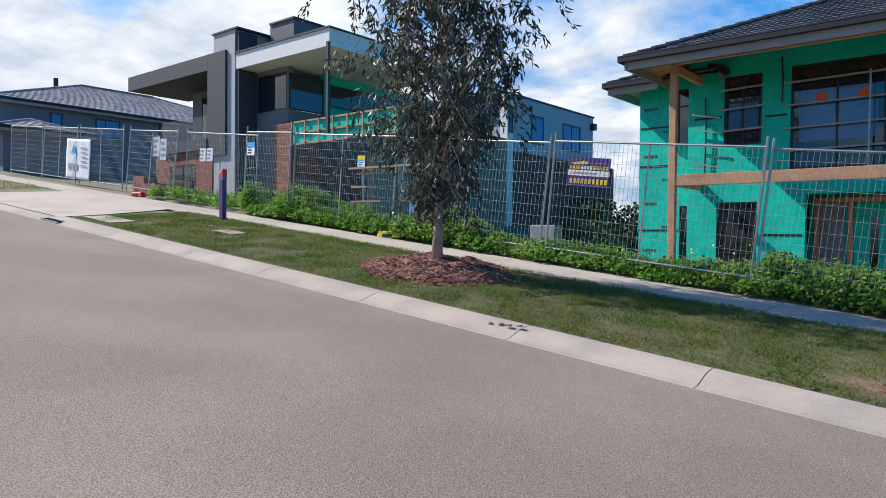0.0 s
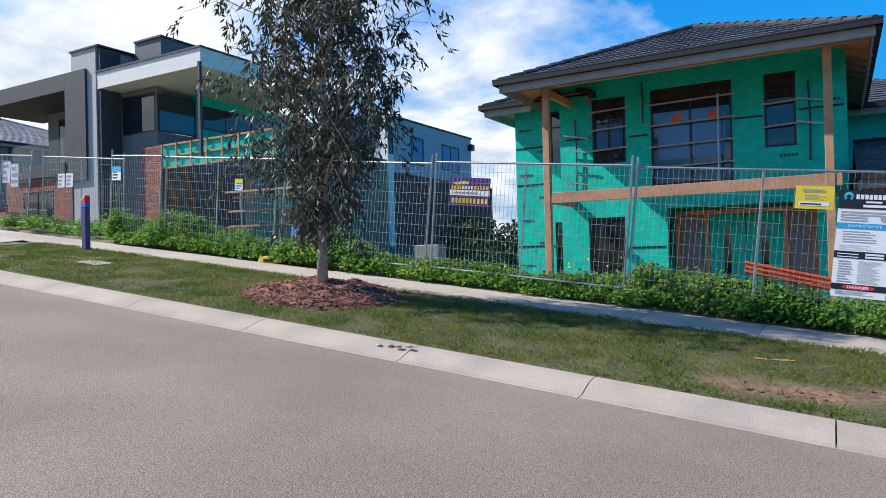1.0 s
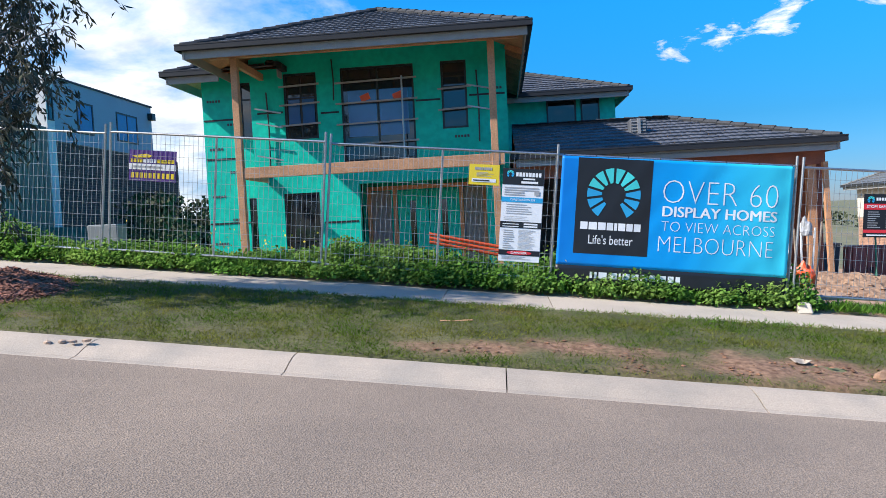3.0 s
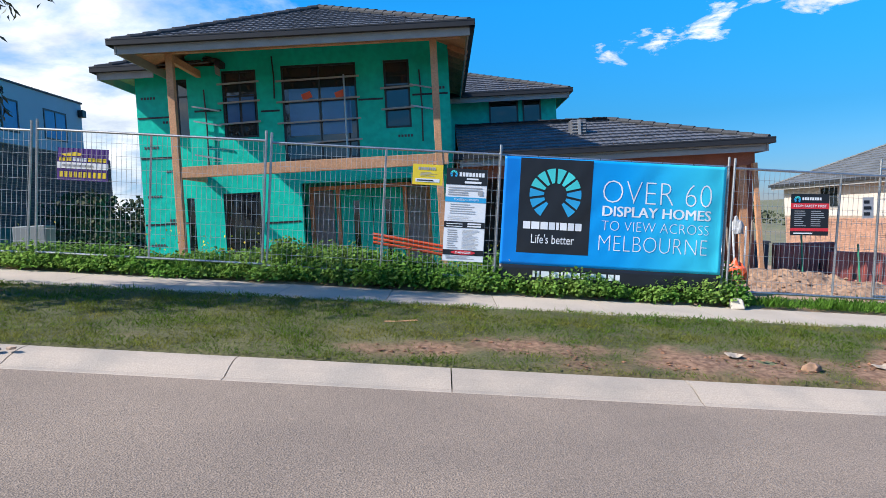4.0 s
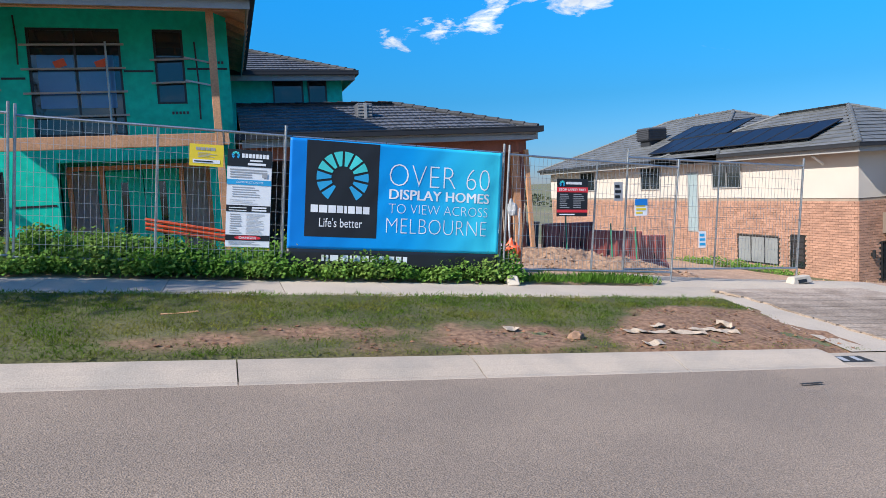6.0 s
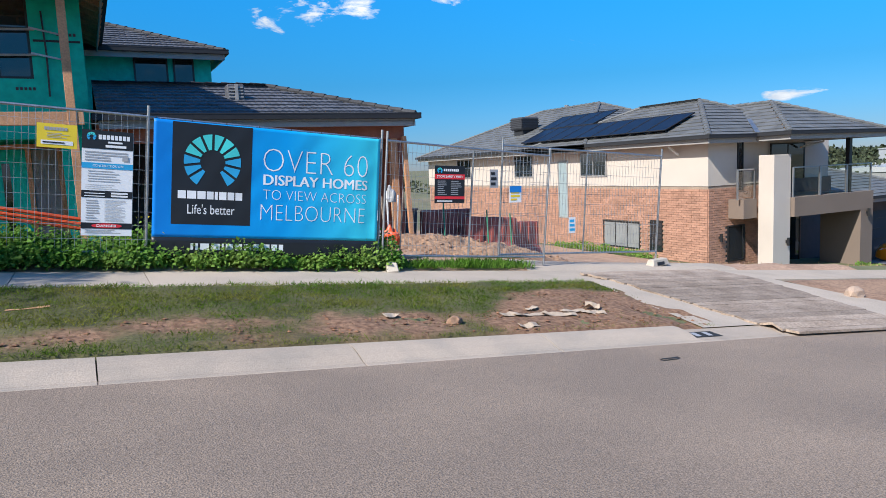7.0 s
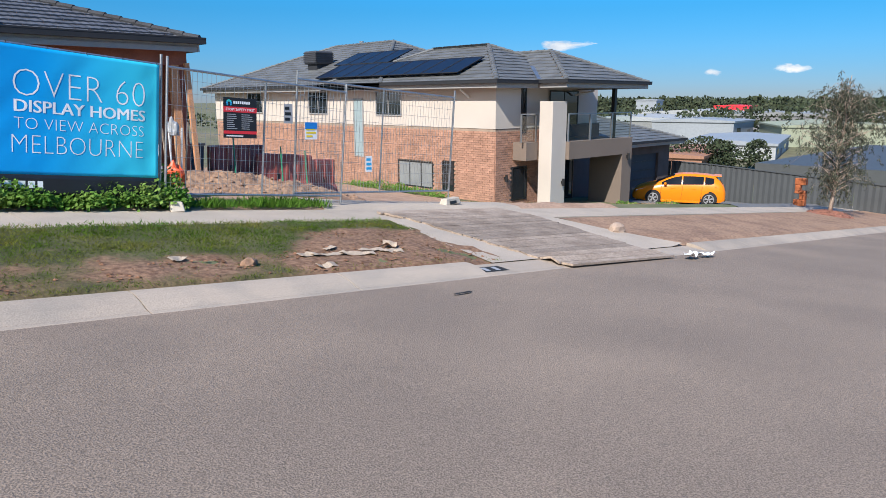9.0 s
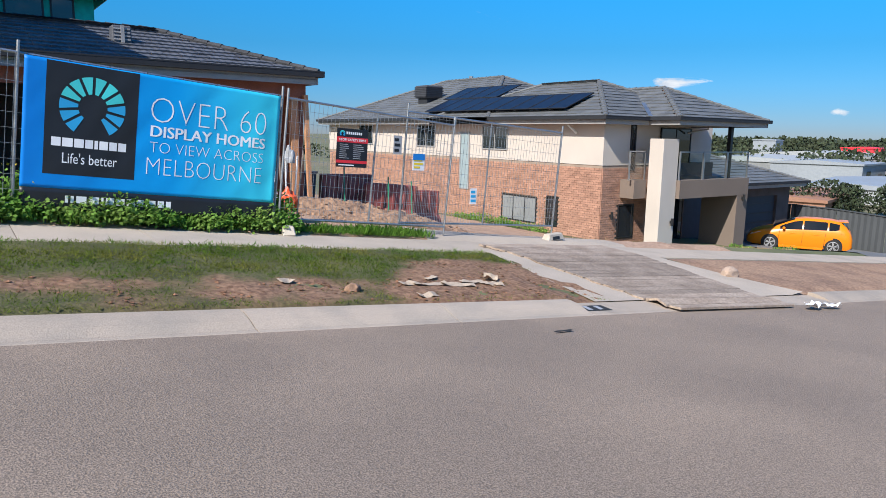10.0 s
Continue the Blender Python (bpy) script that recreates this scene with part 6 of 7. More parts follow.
def scrap(x, y, w, d, turn, seed, material, label, name="paper_scrap", curl=0.06):
    bm = bmesh.new()
    n = 6
    rnd = random.Random(seed)
    vs = []
    for j in range(n + 1):
        for i in range(n + 1):
            a, b = (i / n - 0.5) * w, (j / n - 0.5) * d
            px, py = x + a * math.cos(turn) - b * math.sin(turn), y + a * math.sin(turn) + b * math.cos(turn)
            vs.append(bm.verts.new((px, py, ground_z(px, py) + 0.02 + curl * (0.5 + noise.noise(Vector((a * 9 + seed, b * 9, seed))) + abs(a) / w * 0.6))))
    for j in range(n):
        for i in range(n):
            if (i, j) in ((0, 0), (n - 1, 0), (0, n - 1)) and rnd.random() < 0.7:
                continue
            k = j * (n + 1) + i
            bm.faces.new((vs[k], vs[k + 1], vs[k + n + 2], vs[k + n + 1]))
    ob = part(name, bm, material)
    m = ob.modifiers.new("thickness", "SOLIDIFY")
    m.thickness = 0.004
    return tagged(ob, label, "litter", "litter on the verge")


for i, (x, y, w, d, t_) in enumerate(((4.7, 7.35, 0.35, 0.14, 0.3), (5.0, 7.3, 0.55, 0.12, 0.1), (5.4, 7.25, 0.5, 0.1, -0.2), (5.75, 7.4, 0.4, 0.12, 0.0), (6.2, 7.55, 0.26, 0.2, 0.9), (6.0, 7.3, 0.35, 0.16, -0.3), (4.6, 6.8, 0.3, 0.1, 0.1), (5.2, 7.6, 0.28, 0.1, 0.5), (3.1, 7.5, 0.2, 0.12, 0.4))):
    scrap(x, y, w, d, t_, i, M["paper"], "torn piece of pale packaging lying on soil", curl=0.08 if i == 4 else 0.035)
scrap(-0.62, 8.35, 0.42, 0.05, 0.35, 20, M["timber"], "short offcut of pale timber on the lawn", "timber_offcut", 0.01)
scrap(11.75, 5.68, 0.5, 0.2, 0.2, 31, M["print_white"], "crumpled white plastic sheet in the gutter", "plastic_sheet", 0.1)
scrap(12.3, 5.66, 0.5, 0.18, -0.1, 33, M["print_white"], "crumpled white plastic sheet in the gutter", "plastic_sheet", 0.08)
scrap(5.42, 5.35, 0.3, 0.04, 0.1, 40, M["tyre"], "flattened dark scrap on the road", "dark_scrap", 0.004)
for i in range(4):
    lump("clod", -4.55 + 0.13 * i, 6.32 + 0.03 * (i % 2), fall(-4.5) + 0.085, 0.05, 0.035, 0.03, M["stone"], 50 + i, "dried lump of mud on the kerb", "clod", 0.5, 1)
# painted kerb patch with pale bars
kp = board("kerb_patch", Matrix(), "black painted patch with pale bars on the kerb", "marking")
pts = [(6.72, 6.22), (7.28, 6.22), (7.28, 6.45), (6.72, 6.45)]


def on_kerb(x, y):
    return fall(x) + float(np.interp(y, [p[0] for p in LOW_SECTION[2:8]], [p[1] for p in LOW_SECTION[2:8]])) + 0.004


from_lists("paint", [(x, y, on_kerb(x, y)) for x, y in pts], [(0, 1, 2, 3)], M["tyre"], kp)
for a in (6.84, 7.05):
    from_lists("paint", [(a, 6.26, on_kerb(a, 6.26) + 0.003), (a + 0.09, 6.26, on_kerb(a + 0.09, 6.26) + 0.003), (a + 0.12, 6.42, on_kerb(a + 0.12, 6.42) + 0.003), (a + 0.03, 6.42, on_kerb(a + 0.03, 6.42) + 0.003)], [(0, 1, 2, 3)], M["print_grey"], kp)


# ---- street things uphill ----
def bollard():
    x, y = -14.79, 9.3
    z = ground_z(x, y)
    b = thing("marker_post", x, y, z, "purple marker post with a slanted red and white top", "post")
    part("body", boxed(x - 0.075, x + 0.075, y - 0.06, y + 0.06, z - 0.05, z + 0.98), mat("purple_plastic", (0.075, 0.05, 0.17), 0.5, vary=0.06), b, bevel=0.01)
    part("band", boxed(x - 0.078, x + 0.078, y - 0.063, y + 0.063, z + 0.98, z + 1.05), M["blue"], b)
    bm = bmesh.new()
    hexa(bm, [(x - 0.076, y - 0.061, z + 1.051), (x + 0.076, y - 0.061, z + 1.051), (x + 0.076, y + 0.061, z + 1.051), (x - 0.076, y + 0.061, z + 1.051), (x - 0.076, y - 0.061, z + 1.13), (x + 0.076, y - 0.061, z + 1.23), (x + 0.076, y + 0.061, z + 1.23), (x - 0.076, y + 0.061, z + 1.13)])
    part("cap", bm, M["red"], b)
    bm = bmesh.new()
    bar(bm, (x - 0.08, y, z + 1.145), (x + 0.08, y, z + 1.25), 0.125, 0.02)
    part("reflector", bm, M["print_white"], b)


def drain():
    x, y = -16.75, 6.3
    d = thing("drain_grate", x, y, fall(x), "slotted steel drain grate set in the kerb", "drain")
    for k in range(9):
        xx = x - 0.45 + 0.105 * k
        bm = bmesh.new()
        bar(bm, (xx, 6.1, fall(xx) + 0.03), (xx, 6.5, fall(xx) + 0.07), 0.03, 0.03)
        part("bar", bm, M["frame_black"], d)
    bm = bmesh.new()
    for yy, e in ((6.1, 0.03), (6.5, 0.07)):
        bar(bm, (x - 0.48, yy, fall(x - 0.48) + e), (x + 0.48, yy, fall(x + 0.48) + e), 0.04, 0.03)
    part("rim", bm, M["galv"], d)
    apron("pit_lid", [(-16.6, 6.75, 0), (-15.2, 6.75, 0), (-15.2, 7.35, 0), (-16.6, 7.35, 0)], 0.04, M["kerb"], "flat concrete pit lid in the lawn")
    apron("pit_lid", [(-13.0, 7.9, 0), (-12.3, 7.9, 0), (-12.3, 8.3, 0), (-13.0, 8.3, 0)], 0.035, M["kerb"], "flat concrete pit lid in the lawn")


bollard()
drain()


def fence_foot(x, y, z, material, label, turn=0.0):
    f = thing("ballast_block", x, y, z, label, "ballast block")
    bm = bmesh.new()
    c, s = math.cos(turn), math.sin(turn)

    def q(a, b, h):
        return (x + a * c - b * s, y + a * s + b * c, z + h)
    hexa(bm, [q(-0.30, -0.11, 0), q(0.30, -0.11, 0), q(0.30, 0.11, 0), q(-0.30, 0.11, 0), q(-0.24, -0.08, 0.15), q(0.24, -0.08, 0.15), q(0.24, 0.08, 0.15), q(-0.24, 0.08, 0.15)])
    part("block", bm, material, f, bevel=0.015)
    bm = bmesh.new()
    hexa(bm, [q(-0.14, -0.115, 0.02), q(0.10, -0.115, 0.02), q(0.10, -0.10, 0.02), q(-0.14, -0.10, 0.02), q(-0.14, -0.105, 0.09), q(0.10, -0.105, 0.09), q(0.10, -0.09, 0.09), q(-0.14, -0.09, 0.09)])
    part("slot", bm, M["ink"], f)


M["foot"] = mat("concrete_filled_plastic", (0.52, 0.46, 0.38), 0.8, vary=0.1)
fence_foot(11.12, 11.25, ground_z(11.12, 11.25) + 0.045, M["foot"], "cream plastic fence foot on the driveway", 0.15)
fence_foot(4.6, 10.98, ground_z(4.6, 10.98), M["foot"], "cream plastic fence foot in the weeds", 1.3)
fence_foot(-10.7, 10.95, ground_z(-10.7, 10.95), M["yellow"], "yellow plastic fence foot in the weeds", 0.3)
fence_foot(-22.5, 10.95, ground_z(-22.5, 10.95), M["red"], "red plastic fence foot beside the footpath", 0.2)

# orange rail leaning on the posts behind the fence
orr = thing("orange_rail", -0.7, 11.5, 0.8, "bright orange plastic guard rail leaning behind the fence", "rail")
for dz in (0.0, 0.07, 0.14):
    bm = bmesh.new()
    tube(bm, [(-1.25, 11.5, 1.27 + dz - 0.06), (-0.02, 11.55, 0.98 + dz - 0.06)], 0.028, 8)
    part("tube", bm, M["orange_plastic"], orr)

# ---- site clutter ----
def water_barrier(m):
    b = new("water_barrier")
    WORLD[b.name] = Matrix()
    tagged(b, "faded maroon water-filled plastic barrier standing on soil", "barrier", "barriers on the lot")
    bm = bmesh.new()
    poly_prism(bm, [(0, -0.28, 0), (0, 0.28, 0), (0, 0.24, 0.18), (0, 0.13, 0.32), (0, 0.10, 1.0), (0, -0.10, 1.0), (0, -0.13, 0.32), (0, -0.24, 0.18)], (1.55, 0, 0))
    part("body", bm, M["barrier"], b, bevel=0.02)
    for k in range(5):
        part("rib", boxed(0.1 + 0.33 * k, 0.16 + 0.33 * k, -0.15, 0.15, 0.34, 0.98), M["barrier"], b)
    for x in (0.45, 1.05):
        part("slot", boxed(x, x + 0.13, -0.136, -0.126, 0.36, 0.50), M["ink"], b)
    b.matrix_basis = m
    return b


wb = water_barrier(pose(7.9, 16.6, ground_z(7.9, 16.6), 0, 2, 4))
copy_thing(wb, pose(8.9, 16.1, ground_z(8.9, 16.1), 0, 5, -3))
copy_thing(wb, pose(10.1, 16.3, ground_z(10.1, 16.3), 0, 4, 12))
for i, (x, y) in enumerate(((8.2, 15.8), (9.4, 15.6), (10.2, 15.7))):
    bm = bmesh.new()
    tube(bm, [(x, y, ground_z(x, y)), (x + 0.12, y + 0.25, ground_z(x, y) + 1.25)], 0.02, 6)
    tagged(part("star_picket", bm, mat("green_picket", (0.03, 0.24, 0.13), 0.5)), "green steel picket leaning on a barrier", "picket")
bn = thing("wheelie_bin", 9.9, 22.0, ground_z(9.9, 22), "dark green wheelie bin behind the barriers", "bin")
z0 = ground_z(9.9, 22)
bm = bmesh.new()
hexa(bm, [(9.62, 21.75, z0), (10.15, 21.75, z0), (10.15, 22.25, z0), (9.62, 22.25, z0), (9.55, 21.68, z0 + 1.1), (10.22, 21.68, z0 + 1.1), (10.22, 22.32, z0 + 1.1), (9.55, 22.32, z0 + 1.1)])
part("tub", bm, M["grey_dark"], bn, bevel=0.02)
part("lid", boxed(9.52, 10.25, 21.66, 22.35, z0 + 1.1, z0 + 1.17), M["grey_dark"], bn)
def soil_mound(x, y, sx, sy, h, seed):
    """A low heap of dug soil with a broken surface, and clods strewn over it."""
    rnd = np.random.RandomState(seed)
    n = 60

    def top(a, b):
        q = max(1 - a * a - b * b, 0)
        p = Vector((a * sx * 1.3, b * sy * 1.3, seed))
        return q ** 0.7 * h * (1 + 0.7 * noise.noise(p) + 0.35 * noise.noise(p * 3.1)) + 0.06 * noise.noise(p * 6) * min(q * 4, 1)
    vs, fs = [], []
    for j_ in range(n + 1):
        for i_ in range(n + 1):
            a, b = i_ / n * 2 - 1, j_ / n * 2 - 1
            px, py = x + a * sx, y + b * sy
            vs.append((px, py, ground_z(px, py) + 0.03 + top(a, b) - (0.12 if a * a + b * b >= 1 else 0)))
    fs = [(j_ * (n + 1) + i_, j_ * (n + 1) + i_ + 1, (j_ + 1) * (n + 1) + i_ + 1, (j_ + 1) * (n + 1) + i_) for j_ in range(n) for i_ in range(n)]
    t = thing("soil_mound", x, y, ground_z(x, y), "low heap of loose brown soil and clods on the lot", "soil", kind="stuff")
    from_lists("heap", vs, fs, M["dirt"], t)
    vs, fs = [], []
    for _ in range(1100):
        a, b = rnd.uniform(-1.25, 1.25, 2)
        px, py = x + a * sx, y + b * sy
        rr = 0.010 + 0.05 * rnd.rand() ** 6
        c = np.array([px, py, ground_z(px, py) + 0.03 + top(a, b) + rr * 0.3])
        i_ = len(vs)
        vs += [tuple(c + rr * np.array(o) * np.array([1.2, 1.2, 0.7]) * rnd.uniform(0.6, 1.3, 3)) for o in ((1, 0, 0), (-1, 0, 0), (0, 1, 0), (0, -1, 0), (0, 0, 1), (0, 0, -1))]
        fs += [(i_ + p, i_ + q, i_ + w) for p, q, w in ((0, 2, 4), (2, 1, 4), (1, 3, 4), (3, 0, 4), (2, 0, 5), (1, 2, 5), (3, 1, 5), (0, 3, 5))]
    from_lists("clods", vs, fs, M["dirt"], t)


soil_mound(8.4, 14.7, 2.9, 1.8, 0.34, 12)
# wrapped bundle and rubbish beside the garage
lump("rubbish_bag", 5.15, 12.2, ground_z(5.15, 12.2) + 0.35, 0.16, 0.14, 0.3, M["orange_plastic"], 15, "orange plastic bag of rubbish behind the fence", "bag", 0.5, 3)
for i in range(6):
    bm = bmesh.new()
    tube(bm, [(5.05 + 0.09 * i, 12.4 + 0.05 * i, ground_z(5.2, 12.4)), (5.0 + 0.12 * i, 12.5, ground_z(5.2, 12.4) + 1.15 + 0.1 * (i % 3))], 0.018, 5)
    tagged(part("offcut", bm, M["old_timber" if i % 2 else "print_white"]), "upright building offcut leaning behind the banner", "offcut", "offcuts")
lump("cable_bundle", 5.25, 12.3, ground_z(5.2, 12.3) + 1.2, 0.09, 0.08, 0.2, M["print_grey"], 18, "bundle of white wrapping and cable", "bundle", 0.7, 3)
cl = thing("stacked_bricks", -27.6, 14.0, ground_z(-27.6, 14), "stack of red bricks on the building lot", "bricks")
bk = bmesh.new()
zz = ground_z(-27.6, 14)
for lay in range(10):
    for k in range(8 if lay < 6 else 4):
        box(bk, -28.6 + 0.24 * k, -28.6 + 0.24 * k + 0.22, 13.7, 14.3, zz + 0.085 * lay, zz + 0.085 * lay + 0.076)
part("brick_layers", bk, M["brick_red"], cl)
# props and stored boards on the uphill lot
for i, (x0, x1, z) in enumerate(((-14.2, -10.8, 3.35), (-14.0, -11.2, 3.2), (-14.3, -10.9, 2.85), (-14.4, -11.4, 2.45))):
    bm = bmesh.new()
    bar(bm, (x0, 12.9 + 0.1 * i, z + 0.05), (x1, 13.0 + 0.1 * i, z + 0.02), 0.1, 0.05)
    tagged(part("timber_plank", bm, M["timber"]), "pale timber board stored on a rack behind the fence", "board", "stored boards")
rk = thing("storage_rack", -12.6, 13.25, ground_z(-12.6, 13.2), "galvanised steel storage rack behind the fence", "rack")
for x in (-14.0, -12.6, -11.3):
    bm = bmesh.new()
    tube(bm, [(x, 13.25, ground_z(x, 13.2) - 0.05), (x, 13.25, 3.45)], 0.03, 6)
    part("upright", bm, M["galv"], rk)
part_z = ground_z(-10.6, 12.0)
bx = thing("blue_drum", -10.9, 12.1, part_z, "blue plastic drum standing in the weeds", "drum")
bm = bmesh.new()
tube(bm, [(-10.9, 12.1, part_z), (-10.9, 12.1, part_z + 0.35), (-10.9, 12.1, part_z + 0.9)], [0.2, 0.22, 0.2], 14)
part("body", bm, M["blue"], bx)
cab = thing("service_cabinet", -8.9, 14.6, ground_z(-8.9, 14.6), "pale green service cabinet in the side yard", "cabinet")
cz = ground_z(-8.9, 14.6)
part("body", boxed(-9.2, -8.5, 14.4, 14.8, cz, cz + 1.75), M["shed_grey"], cab, bevel=0.02)


# ---- letterbox, boundary fence, car ----
def letterbox():
    x, y = 34.2, 11.15
    z = ground_z(x, y)
    lb = thing("letterbox", x, y, z, "rust-orange steel letterbox of stacked offset blocks", "letterbox")
    M["corten"] = mat("rusted_steel", (0.42, 0.12, 0.04), 0.75, vary=0.15, bump=0.2)
    for y0, y1, z0, z1 in ((-0.24, 0.26, 0.0, 0.30), (-0.24, 0.02, 0.30, 0.58), (-0.24, 0.24, 0.58, 0.72), (0.0, 0.24, 0.72, 0.98), (-0.22, 0.26, 0.98, 1.30)):
        part("block", boxed(x - 0.15, x + 0.15, y + y0, y + y1, z + z0, z + z1), M["corten"], lb, bevel=0.025)


letterbox()
bf = thing("boundary_fence", 37.6, 13, -3.7, "long dark grey ribbed steel boundary fence", "fence", kind="structure")
for k in range(17):
    y0, y1 = 5.0 + 2.4 * k, 5.0 + 2.4 * k + 2.38
    za, zb = -2.6 + 0.055 * (y0 - 5), -2.6 + 0.055 * (min(y1, 18) - 5)
    if y0 > 17:
        za = zb = -1.9
    sheet_bm = bmesh.new()
    n = 16
    vs = []
    for i in range(n + 1):
        y = y0 + (y1 - y0) * i / n
        off = 0.03 * (i % 2)
        z1 = za + (zb - za) * i / n
        vs.append((sheet_bm.verts.new((37.5 + off, y, -4.6)), sheet_bm.verts.new((37.5 + off, y, z1))))
    for a, b in zip(vs, vs[1:]):
        sheet_bm.faces.new((a[0], b[0], b[1], a[1]))
    p = part("fence_sheet", sheet_bm, M["steel_fence"], bf)
    bm = bmesh.new()
    bar(bm, (37.5, y0, za + 0.02), (37.5, y1, zb + 0.02), 0.07, 0.05)
    part("cap_rail", bm, M["steel_fence"], p)
bm = bmesh.new()
box(bm, 36.45, 37.45, 26.0, 26.06, -3.9, -2.0)
part("fence_sheet", bm, M["steel_fence"], bf)


def hatchback():
    cx, cy = 29.6, 12.75
    g0 = -3.46
    c = thing("hatchback_car", cx, cy + 2.2, g0, "bright orange five-door hatchback car parked on the driveway", "car")

    # stations along the car from the tail: place, shoulder height, top height, half-width at the top, half-width at the shoulder
    line = np.array([(0.00, 0.62, 0.66, 0.52, 0.70), (0.05, 0.84, 0.88, 0.58, 0.80), (0.14, 0.97, 1.04, 0.62, 0.84), (0.30, 1.02, 1.24, 0.60, 0.87), (0.52, 1.03, 1.40, 0.58, 0.885),
                     (0.9, 1.02, 1.462, 0.585, 0.90), (1.5, 1.00, 1.49, 0.60, 0.90), (2.0, 0.98, 1.482, 0.605, 0.90), (2.35, 0.965, 1.43, 0.61, 0.90), (2.7, 0.95, 1.29, 0.63, 0.895),
                     (3.05, 0.935, 1.12, 0.66, 0.89), (3.35, 0.92, 0.99, 0.70, 0.885), (3.7, 0.85, 0.93, 0.66, 0.87), (4.05, 0.75, 0.82, 0.60, 0.82), (4.25, 0.64, 0.70, 0.54, 0.74), (4.36, 0.46, 0.52, 0.46, 0.62)])

    def at_station(q):
        return [float(np.interp(q, line[:, 0], line[:, k])) for k in range(1, 5)]

    def half_width(q, z):
        belt, top, tw, bw = at_station(q)
        if z <= belt:
            return bw + 0.012 * math.sin(math.pi * min(max((z - 0.2) / max(belt - 0.2, 0.05), 0), 1)) - 0.05 * max(0.34 - z, 0) / 0.16
        return bw + (tw - bw) * min((z - belt) / max(top - belt, 0.02), 1)

    def ring(q):
        belt, top, tw, bw = at_station(q)
        low = 0.19 + 0.10 * max((q - 4.1) / 0.26, 0) + 0.12 * max((0.2 - q) / 0.2, 0)
        zs = [low, 0.34, 0.55 * belt + 0.12, belt]
        pts = [(half_width(q, z), z) for z in zs] + [(bw + (tw - bw) * 0.5, belt + (top - belt) * 0.52), (tw, top), (tw * 0.55, top + 0.022)]
        return pts + [(0, top + 0.03)] + [(-w, z) for w, z in pts[::-1]]

    def loft(name, material, q0, q1, n, keep=lambda w, z, q: True, lift=0.0):
        bm = bmesh.new()
        rows = []
        for k in range(n + 1):
            q = q0 + (q1 - q0) * k / n
            rows.append([bm.verts.new((cx + w, cy + q, g0 + z + lift)) for w, z in ring(q) if keep(w, z, q)])
        for a, b in zip(rows, rows[1:]):
            for k in range(len(a) - 1):
                bm.faces.new((a[k], a[k + 1], b[k + 1], b[k]))
        if lift == 0.0:
            bm.faces.new(rows[0])
            bm.faces.new(rows[-1][::-1])
        bmesh.ops.recalc_face_normals(bm, faces=bm.faces[:])
        return part(name, bm, material, c, smooth=True)
    loft("body", M["car_paint"], 0.0, 4.36, 60)

    def on_top(w, z, q):
        belt, top, tw, bw = at_station(q)
        return z > top - 0.01

    loft("windscreen", M["car_glass"], 2.38, 3.26, 24, on_top, 0.012)
    loft("rear_window", M["car_glass"], 0.16, 0.46, 12, on_top, 0.012)
    for sx in (-1, 1):
        for q0, q1, cut0 in ((2.03, 2.95, 0), (1.02, 1.97, 0), (0.55, 0.96, 1)):
            bm = bmesh.new()
            cols = []
            for k in range(9):
                q = q0 + (q1 - q0) * k / 8
                belt, top, tw, bw = at_station(q)
                lo = belt + 0.035 + 0.12 * cut0 * max(0.3 - k / 8, 0)
                hi = max(top - 0.075, lo + 0.01)
                cols.append([bm.verts.new((cx + sx * (half_width(q, z) + 0.012), cy + q, g0 + z)) for z in (lo, (lo + hi) / 2, hi)])
            for a, b in zip(cols, cols[1:]):
                for k in range(2):
                    bm.faces.new((a[k], b[k], b[k + 1], a[k + 1]))
            part("side_window", bm, M["car_glass"], c)
        for q in (0.74, 3.33):
            bm = bmesh.new()
            tube(bm, [(cx + sx * 0.80, cy + q, g0 + 0.345), (cx + sx * 0.906, cy + q, g0 + 0.345)], 0.375, 28)
            part("wheel_arch", bm, M["ink"], c)
    for sx in (-1, 1):
        for s in (0.74, 3.33):
            w = bmesh.new()
            x0 = cx + sx * 0.875
            tube(w, [(x0 - sx * 0.16, cy + s, g0 + 0.325), (x0 + sx * 0.045, cy + s, g0 + 0.325)], 0.325, 24)
            wheel = part("wheel", w, M["tyre"], c)
            r = bmesh.new()
            for k in range(5):
                a = k * math.tau / 5 + 0.3
                for e in (-0.16, 0.16):
                    bar(r, (x0 + sx * 0.055, cy + s, g0 + 0.325), (x0 + sx * 0.055, cy + s + 0.22 * math.cos(a + e), g0 + 0.325 + 0.22 * math.sin(a + e)), 0.03, 0.035, (1, 0, 0))
            part("rim", r, M["alloy"], wheel)
            bm = bmesh.new()
            ring = [(x0 + sx * 0.052, cy + s + 0.225 * math.cos(k * math.tau / 20), g0 + 0.325 + 0.225 * math.sin(k * math.tau / 20)) for k in range(21)]
            tube(bm, ring, 0.018, 5, False)
            part("rim", bm, M["alloy"], wheel)
        for lamp, paint, outline in (("tail_lamp", M["lamp_red"], ((0.50, 0.95), (0.10, 0.80), (0.035, 0.80), (0.10, 0.96))), ("headlamp", M["print_white"], ((3.72, 0.80), (4.08, 0.66), (4.22, 0.62), (4.12, 0.70)))):
            bm = bmesh.new()
            poly_prism(bm, [(cx + sx * (half_width(q, z) - 0.02), cy + q, g0 + z) for q, z in outline], (sx * 0.035, 0, 0))
            part(lamp, bm, paint, c)
